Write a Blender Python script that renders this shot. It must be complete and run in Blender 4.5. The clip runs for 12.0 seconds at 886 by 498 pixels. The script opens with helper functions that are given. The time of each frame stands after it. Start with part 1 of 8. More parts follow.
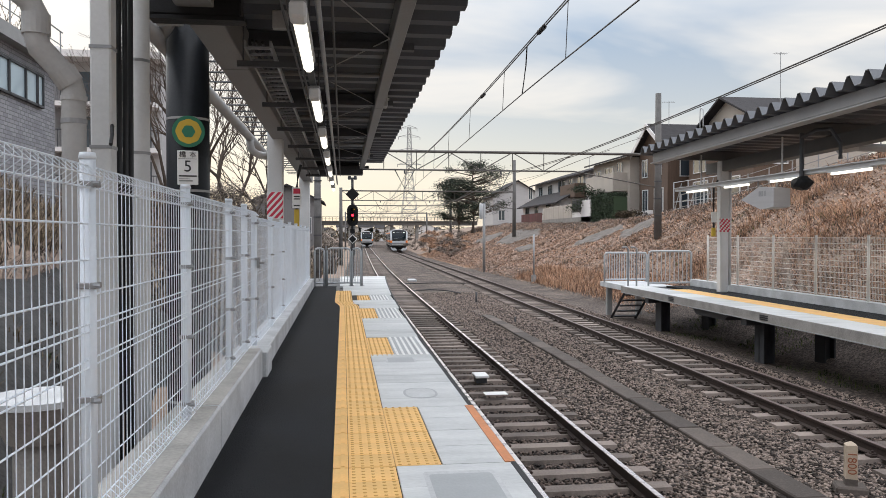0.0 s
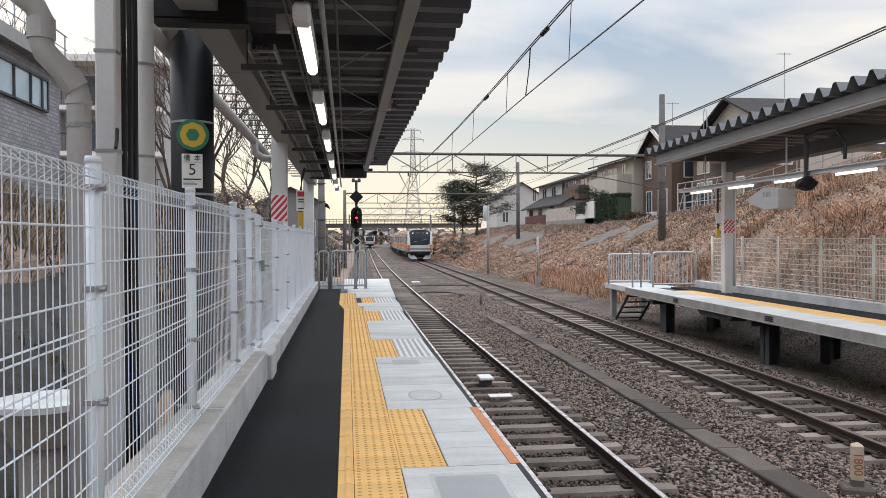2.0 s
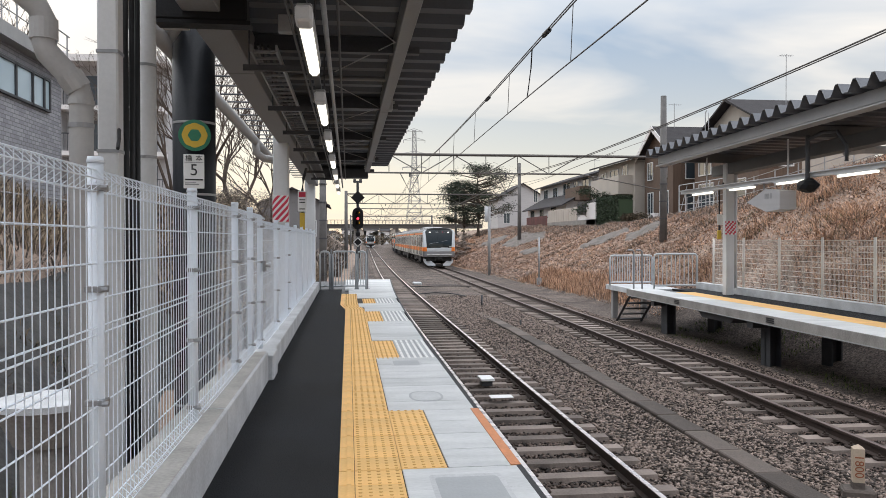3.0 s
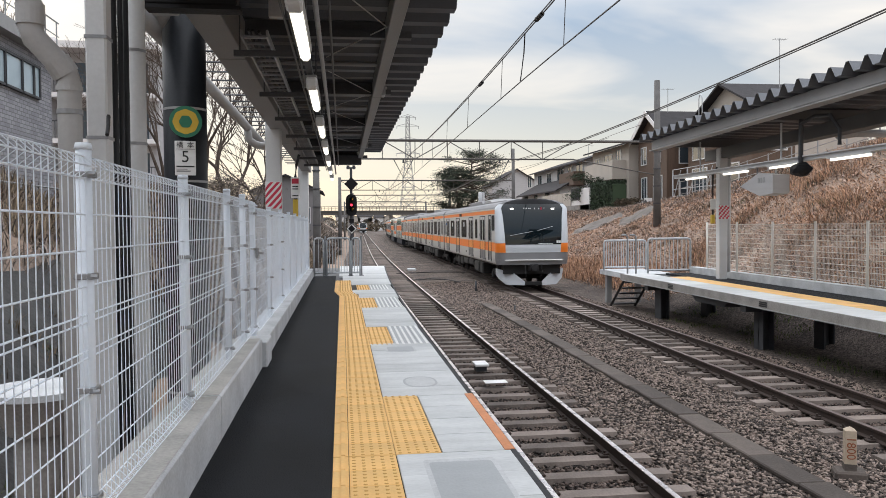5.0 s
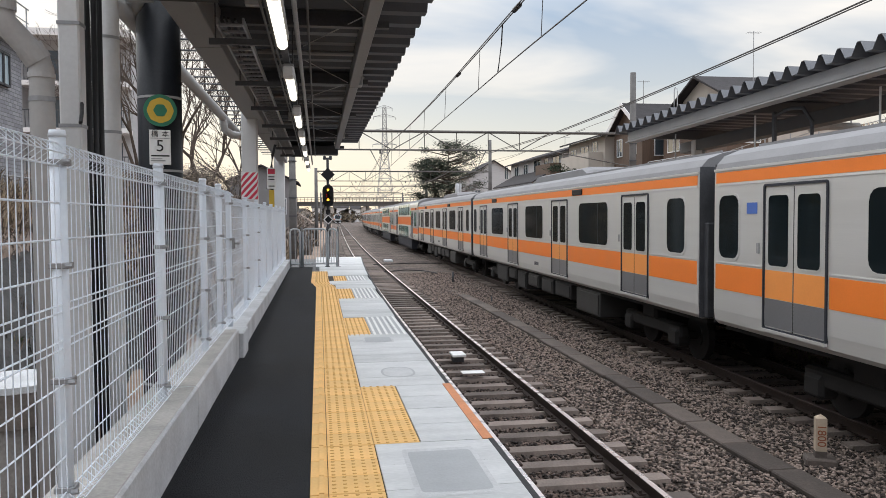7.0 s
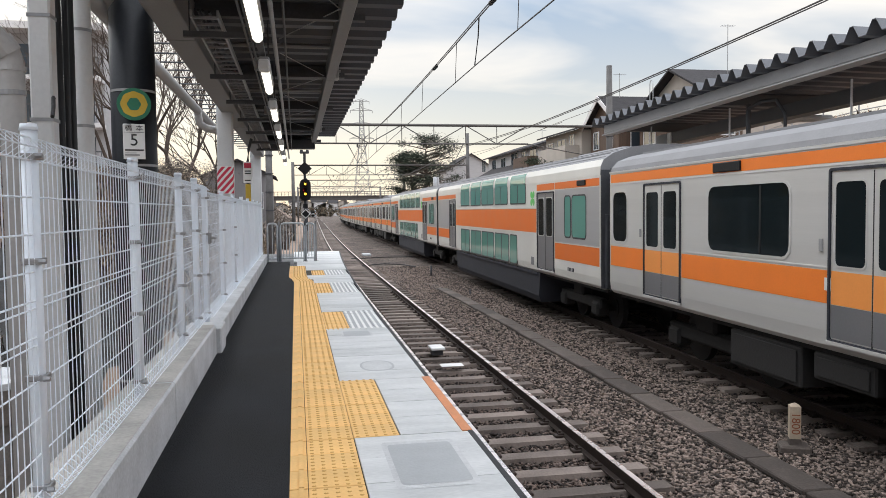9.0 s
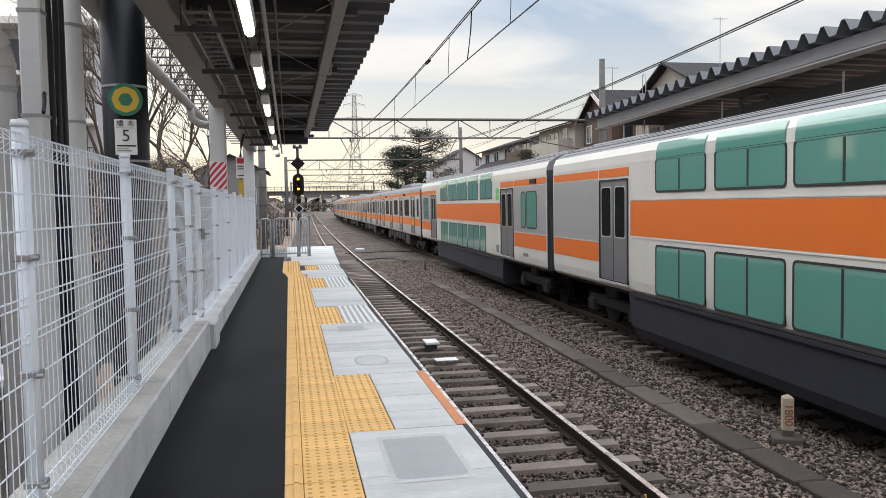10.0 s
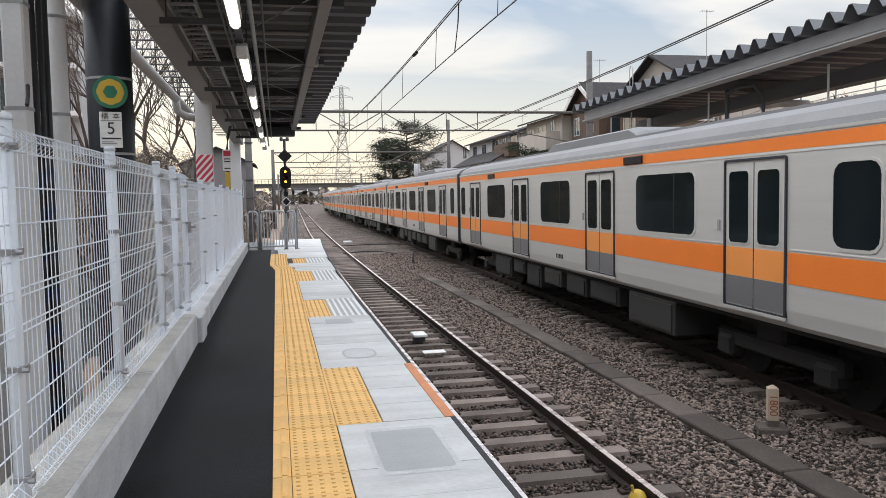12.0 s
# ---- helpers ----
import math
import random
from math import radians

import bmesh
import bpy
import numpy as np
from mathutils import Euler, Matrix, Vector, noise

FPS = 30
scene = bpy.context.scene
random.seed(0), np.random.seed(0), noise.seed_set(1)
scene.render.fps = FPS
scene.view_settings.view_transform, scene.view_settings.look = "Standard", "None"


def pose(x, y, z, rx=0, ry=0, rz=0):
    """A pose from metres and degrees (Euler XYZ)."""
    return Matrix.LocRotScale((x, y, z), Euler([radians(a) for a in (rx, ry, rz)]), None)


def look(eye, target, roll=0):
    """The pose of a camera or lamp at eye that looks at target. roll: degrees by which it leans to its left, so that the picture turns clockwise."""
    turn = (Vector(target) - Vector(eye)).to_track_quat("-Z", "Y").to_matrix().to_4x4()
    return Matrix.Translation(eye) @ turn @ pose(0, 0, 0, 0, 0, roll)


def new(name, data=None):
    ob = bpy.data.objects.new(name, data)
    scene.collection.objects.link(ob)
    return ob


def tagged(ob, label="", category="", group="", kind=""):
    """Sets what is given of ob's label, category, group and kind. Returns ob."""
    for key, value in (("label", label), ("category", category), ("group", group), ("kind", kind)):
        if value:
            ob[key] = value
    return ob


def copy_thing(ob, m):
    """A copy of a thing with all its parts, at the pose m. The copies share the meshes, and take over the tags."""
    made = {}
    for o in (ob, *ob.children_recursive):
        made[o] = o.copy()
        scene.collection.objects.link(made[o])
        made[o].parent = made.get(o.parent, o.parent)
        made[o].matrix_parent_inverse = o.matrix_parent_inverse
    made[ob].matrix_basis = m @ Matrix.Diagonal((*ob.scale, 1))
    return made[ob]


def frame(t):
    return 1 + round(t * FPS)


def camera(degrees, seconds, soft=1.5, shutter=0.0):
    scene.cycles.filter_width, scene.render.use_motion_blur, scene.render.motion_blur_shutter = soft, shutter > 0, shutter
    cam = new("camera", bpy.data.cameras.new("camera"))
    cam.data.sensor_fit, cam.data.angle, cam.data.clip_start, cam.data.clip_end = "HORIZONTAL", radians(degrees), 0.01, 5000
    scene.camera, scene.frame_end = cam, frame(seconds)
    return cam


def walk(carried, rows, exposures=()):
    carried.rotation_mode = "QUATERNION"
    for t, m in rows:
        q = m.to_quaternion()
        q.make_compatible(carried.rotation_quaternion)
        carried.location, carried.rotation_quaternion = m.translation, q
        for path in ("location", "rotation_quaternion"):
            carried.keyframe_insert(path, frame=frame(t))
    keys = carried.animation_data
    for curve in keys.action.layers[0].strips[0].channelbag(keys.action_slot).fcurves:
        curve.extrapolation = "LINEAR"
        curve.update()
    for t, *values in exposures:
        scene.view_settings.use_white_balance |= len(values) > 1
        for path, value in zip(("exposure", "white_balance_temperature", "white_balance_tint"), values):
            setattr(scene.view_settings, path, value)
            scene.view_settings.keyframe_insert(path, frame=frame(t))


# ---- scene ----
cam = camera(58.85, 12.0, soft=0.75)
EYE_Z = 1.48
# seconds, turn to the right, tilt down, lean, shift x, y, z
PATH = [
    (0, 7.257, 0.940, 0.000, -0.000, 0.000, -0.000),
    (0.5, 7.228, 0.895, -0.117, -0.000, 0.003, -0.002),
    (1, 7.168, 0.881, -0.191, 0.001, -0.001, 0.000),
    (1.5, 7.052, 0.838, -0.253, 0.001, -0.002, 0.001),
    (2, 6.969, 0.775, -0.246, -0.003, -0.003, -0.002),
    (2.5, 6.891, 0.740, -0.144, -0.004, -0.012, 0.000),
    (3, 6.882, 0.720, -0.082, -0.004, -0.006, 0.001),
    (5, 7.295, 1.731, -0.420, 0.007, 0.006, -0.004),
    (5.5, 7.583, 2.066, -0.469, 0.002, 0.011, -0.009),
    (6, 7.967, 2.284, -0.400, -0.001, 0.003, -0.006),
    (6.5, 8.440, 2.364, -0.347, -0.001, 0.001, -0.009),
    (7, 8.989, 2.377, -0.313, -0.004, 0.006, -0.012),
    (9, 10.576, 2.859, -0.666, -0.004, 0.004, -0.016),
    (9.5, 10.800, 3.062, -0.850, -0.004, 0.001, -0.016),
    (10, 11.025, 3.278, -0.961, -0.004, 0.003, -0.016),
    (10.5, 11.284, 3.470, -1.023, -0.005, 0.007, -0.019),
    (11, 11.522, 3.616, -1.061, -0.003, -0.001, -0.019),
    (11.5, 11.735, 3.731, -1.033, -0.000, -0.008, -0.017),
    (12, 11.898, 3.841, -1.047, -0.002, -0.002, -0.014),
]


def cam_pose(turn, tilt, lean, dx, dy, dz):
    a, b = radians(turn), radians(tilt)
    eye = Vector((dx, dy, EYE_Z + dz))
    way = Vector((math.sin(a) * math.cos(b), math.cos(a) * math.cos(b), -math.sin(b)))
    return look(eye, eye + way * 10, lean)


walk(cam, [(r[0], cam_pose(*r[1:])) for r in PATH], exposures=[(0.0, 0.13), (5.5, 0.13), (9.0, 0.24), (12.0, 0.24)])

# ---------------------------------------------------------------- light
SUN_UP, SUN_ROUND = 16.0, -25.0


def make_world():
    w = bpy.data.worlds.new("overcast_sky")
    scene.world = w
    w.use_nodes = True
    nt = w.node_tree
    nt.nodes.clear()
    n = nt.nodes.new
    out, bg = n("ShaderNodeOutputWorld"), n("ShaderNodeBackground")
    sky = n("ShaderNodeTexSky")
    sky.sky_type, sky.sun_disc = "NISHITA", False
    sky.sun_elevation, sky.sun_rotation = radians(SUN_UP), radians(SUN_ROUND)
    skyk = n("ShaderNodeVectorMath")
    skyk.operation = "SCALE"
    skyk.inputs["Scale"].default_value = 0.09
    nt.links.new(sky.outputs[0], skyk.inputs[0])
    co = n("ShaderNodeTexCoord")
    sep = n("ShaderNodeSeparateXYZ")
    nt.links.new(co.outputs["Generated"], sep.inputs[0])
    # cloud layer: projected on a flat deck
    zz = n("ShaderNodeMath")
    zz.operation = "MAXIMUM"
    nt.links.new(sep.outputs["Z"], zz.inputs[0])
    zz.inputs[1].default_value = 0.02
    add = n("ShaderNodeMath")
    add.operation = "ADD"
    nt.links.new(zz.outputs[0], add.inputs[0])
    add.inputs[1].default_value = 0.12
    comb = n("ShaderNodeCombineXYZ")
    for i, ax in enumerate("XY"):
        dv = n("ShaderNodeMath")
        dv.operation = "DIVIDE"
        nt.links.new(sep.outputs[ax], dv.inputs[0])
        nt.links.new(add.outputs[0], dv.inputs[1])
        nt.links.new(dv.outputs[0], comb.inputs[i])
    mp = n("ShaderNodeMapping")
    mp.inputs["Scale"].default_value = (0.55, 1.1, 1.0)
    mp.inputs["Rotation"].default_value = (0, 0, radians(-28))
    mp.inputs["Location"].default_value = (0.35, 0.2, 0.0)
    nt.links.new(comb.outputs[0], mp.inputs[0])
    nz = n("ShaderNodeTexNoise")
    nz.inputs["Scale"].default_value, nz.inputs["Detail"].default_value = 0.9, 5.0
    nz.inputs["Roughness"].default_value, nz.inputs["Distortion"].default_value = 0.5, 0.5
    nt.links.new(mp.outputs[0], nz.inputs["Vector"])
    ramp = n("ShaderNodeValToRGB")
    ramp.color_ramp.elements[0].position, ramp.color_ramp.elements[1].position = 0.42, 0.66
    nt.links.new(nz.outputs[0], ramp.inputs[0])
    # cloud colour by height: warm near the horizon, cool grey-white above
    cr = n("ShaderNodeValToRGB")
    e = cr.color_ramp.elements
    e[0].position, e[0].color = 0.0, (1.0, 0.895, 0.73, 1)
    e[1].position, e[1].color = 0.75, (3.3, 3.36, 3.6, 1)
    for p, c in ((0.09, (1.08, 0.98, 0.81, 1)), (0.17, (1.06, 1.0, 0.92, 1)), (0.3, (1.0, 0.98, 0.95, 1)), (0.42, (1.03, 1.02, 1.0, 1))):
        el = e.new(p)
        el.color = c
    nt.links.new(sep.outputs["Z"], cr.inputs[0])
    gap = n("ShaderNodeValToRGB")
    g = gap.color_ramp.elements
    g[0].position, g[0].color = 0.07, (0.93, 0.88, 0.79, 1)
    g[1].position, g[1].color = 0.24, (0.50, 0.62, 0.79, 1)
    gz = g.new(0.75)
    gz.color = (2.7, 2.8, 2.95, 1)
    nt.links.new(sep.outputs["Z"], gap.inputs[0])
    addsky = n("ShaderNodeMixRGB")
    addsky.inputs[0].default_value = 0.3
    nt.links.new(gap.outputs[0], addsky.inputs[1])
    nt.links.new(skyk.outputs[0], addsky.inputs[2])
    mix = n("ShaderNodeMixRGB")
    nt.links.new(ramp.outputs[0], mix.inputs[0])
    nt.links.new(addsky.outputs[0], mix.inputs[1])
    nt.links.new(cr.outputs[0], mix.inputs[2])
    nt.links.new(mix.outputs[0], bg.inputs[0])
    bg.inputs[1].default_value = 0.9
    nt.links.new(bg.outputs[0], out.inputs[0])


make_world()
sun_data = bpy.data.lights.new("sun", "SUN")
sun_data.energy, sun_data.angle, sun_data.color = 0.75, radians(30), (1.0, 0.97, 0.93)
sun = new("sun", sun_data)
sun.matrix_world = look((-40, 90, 60), (0, 10, 0))

# ---------------------------------------------------------------- materials


def mat(name, col, rough=0.6, metal=0.0, var=0.22, scale=3.0, fine=40.0, bump=0.15, col2=None, stretch=(1, 1, 1), random_amount=0.0, island=0.0, spec=0.5, emit=None, emit_k=0.0, bump_fine=None):
    m = bpy.data.materials.new(name)
    m.use_nodes = True
    nt = m.node_tree
    b = nt.nodes["Principled BSDF"]
    n = nt.nodes.new
    co, mp = n("ShaderNodeTexCoord"), n("ShaderNodeMapping")
    mp.inputs["Scale"].default_value = stretch
    nt.links.new(co.outputs["Object"], mp.inputs[0])
    n1, n2 = n("ShaderNodeTexNoise"), n("ShaderNodeTexNoise")
    for nn, s, d in ((n1, scale, 4.0), (n2, fine, 3.0)):
        nn.inputs["Scale"].default_value, nn.inputs["Detail"].default_value = s, d
        nt.links.new(mp.outputs[0], nn.inputs["Vector"])
    mx = n("ShaderNodeMath")
    mx.operation = "MULTIPLY_ADD"
    nt.links.new(n1.outputs[0], mx.inputs[0])
    mx.inputs[1].default_value = 0.65
    m2 = n("ShaderNodeMath")
    m2.operation = "MULTIPLY"
    nt.links.new(n2.outputs[0], m2.inputs[0])
    m2.inputs[1].default_value = 0.35
    nt.links.new(m2.outputs[0], mx.inputs[2])
    last = mx.outputs[0]
    if random_amount or island:
        if island:
            src, k = n("ShaderNodeNewGeometry").outputs["Random Per Island"], island
        else:
            src, k = n("ShaderNodeObjectInfo").outputs["Random"], random_amount
        m3 = n("ShaderNodeMath")
        m3.operation = "MULTIPLY_ADD"
        nt.links.new(src, m3.inputs[0])
        m3.inputs[1].default_value = k
        sh = n("ShaderNodeMath")
        sh.operation = "SUBTRACT"
        nt.links.new(last, sh.inputs[0])
        sh.inputs[1].default_value = k / 2
        nt.links.new(sh.outputs[0], m3.inputs[2])
        last = m3.outputs[0]
    cr = n("ShaderNodeValToRGB")
    c2 = col2 or tuple(min(1.0, c * (1 + var)) for c in col)
    c1 = tuple(c * (1 - var) for c in col)
    e = cr.color_ramp.elements
    e[0].position, e[0].color = 0.3, (*c1, 1)
    e[1].position, e[1].color = 0.72, (*c2, 1)
    nt.links.new(last, cr.inputs[0])
    nt.links.new(cr.outputs[0], b.inputs["Base Color"])
    b.inputs["Metallic"].default_value = metal
    b.inputs["Specular IOR Level"].default_value = spec
    rr = n("ShaderNodeMapRange")
    rr.inputs[3].default_value, rr.inputs[4].default_value = max(0.02, rough - 0.1), min(1.0, rough + 0.12)
    nt.links.new(n1.outputs[0], rr.inputs[0])
    nt.links.new(rr.outputs[0], b.inputs["Roughness"])
    if bump:
        bp = n("ShaderNodeBump")
        bp.inputs["Strength"].default_value, bp.inputs["Distance"].default_value = bump, 0.02
        if bump_fine:
            n3 = n("ShaderNodeTexNoise")
            n3.inputs["Scale"].default_value = bump_fine
            nt.links.new(mp.outputs[0], n3.inputs["Vector"])
            nt.links.new(n3.outputs[0], bp.inputs["Height"])
        else:
            nt.links.new(n2.outputs[0], bp.inputs["Height"])
        nt.links.new(bp.outputs[0], b.inputs["Normal"])
    if emit:
        b.inputs["Emission Color"].default_value = (*emit, 1)
        b.inputs["Emission Strength"].default_value = emit_k
    return m


def stones(name, cols, size):
    """Broken stone: cells of their own shade, with relief."""
    m = bpy.data.materials.new(name)
    m.use_nodes = True
    nt = m.node_tree
    b = nt.nodes["Principled BSDF"]
    n = nt.nodes.new
    co = n("ShaderNodeTexCoord")
    v = n("ShaderNodeTexVoronoi")
    v.inputs["Scale"].default_value = 1 / size
    nt.links.new(co.outputs["Object"], v.inputs["Vector"])
    sep = n("ShaderNodeSeparateColor")
    nt.links.new(v.outputs["Color"], sep.inputs[0])
    big = n("ShaderNodeTexNoise")
    big.inputs["Scale"].default_value = 0.6
    nt.links.new(co.outputs["Object"], big.inputs["Vector"])
    ad = n("ShaderNodeMath")
    ad.operation = "MULTIPLY_ADD"
    nt.links.new(sep.outputs[0], ad.inputs[0])
    ad.inputs[1].default_value = 0.7
    nt.links.new(big.outputs[0], ad.inputs[2])
    half = n("ShaderNodeMath")
    half.operation = "MULTIPLY"
    nt.links.new(ad.outputs[0], half.inputs[0])
    half.inputs[1].default_value = 0.62
    cr = n("ShaderNodeValToRGB")
    e = cr.color_ramp.elements
    e[0].position, e[0].color = 0.15, (*cols[0], 1)
    e[1].position, e[1].color = 0.85, (*cols[2], 1)
    e.new(0.5).color = (*cols[1], 1)
    nt.links.new(half.outputs[0], cr.inputs[0])
    nt.links.new(cr.outputs[0], b.inputs["Base Color"])
    bp = n("ShaderNodeBump")
    bp.inputs["Strength"].default_value, bp.inputs["Distance"].default_value = 1.0, size
    bp.invert = True
    nt.links.new(v.outputs["Distance"], bp.inputs["Height"])
    nt.links.new(bp.outputs[0], b.inputs["Normal"])
    b.inputs["Roughness"].default_value = 0.9
    return m


def brick_mat(name, c1, c2, joint):
    """Stretcher courses of small facing bricks on upright walls."""
    m = bpy.data.materials.new(name)
    m.use_nodes = True
    nt = m.node_tree
    b = nt.nodes["Principled BSDF"]
    n = nt.nodes.new
    co, sep, ad, cb, br = n("ShaderNodeTexCoord"), n("ShaderNodeSeparateXYZ"), n("ShaderNodeMath"), n("ShaderNodeCombineXYZ"), n("ShaderNodeTexBrick")
    nt.links.new(co.outputs["Object"], sep.inputs[0])
    nt.links.new(sep.outputs["X"], ad.inputs[0])
    nt.links.new(sep.outputs["Y"], ad.inputs[1])
    nt.links.new(ad.outputs[0], cb.inputs[0])
    nt.links.new(sep.outputs["Z"], cb.inputs[1])
    nt.links.new(cb.outputs[0], br.inputs["Vector"])
    for k, c in (("Color1", c1), ("Color2", c2), ("Mortar", joint)):
        br.inputs[k].default_value = (*c, 1)
    br.inputs["Scale"].default_value = 1.0
    br.inputs["Mortar Size"].default_value = 0.012
    br.inputs["Brick Width"].default_value, br.inputs["Row Height"].default_value = 0.3, 0.12
    nt.links.new(br.outputs["Color"], b.inputs["Base Color"])
    bp = n("ShaderNodeBump")
    bp.inputs["Strength"].default_value, bp.inputs["Distance"].default_value = 0.5, 0.01
    bp.invert = True
    nt.links.new(br.outputs["Fac"], bp.inputs["Height"])
    nt.links.new(bp.outputs[0], b.inputs["Normal"])
    b.inputs["Roughness"].default_value = 0.85
    return m


def glass_mat(name, col, rough=0.04, spec=0.6):
    m = bpy.data.materials.new(name)
    m.use_nodes = True
    b = m.node_tree.nodes["Principled BSDF"]
    b.inputs["Base Color"].default_value = (*col, 1)
    b.inputs["Roughness"].default_value = rough
    b.inputs["Specular IOR Level"].default_value = spec
    return m


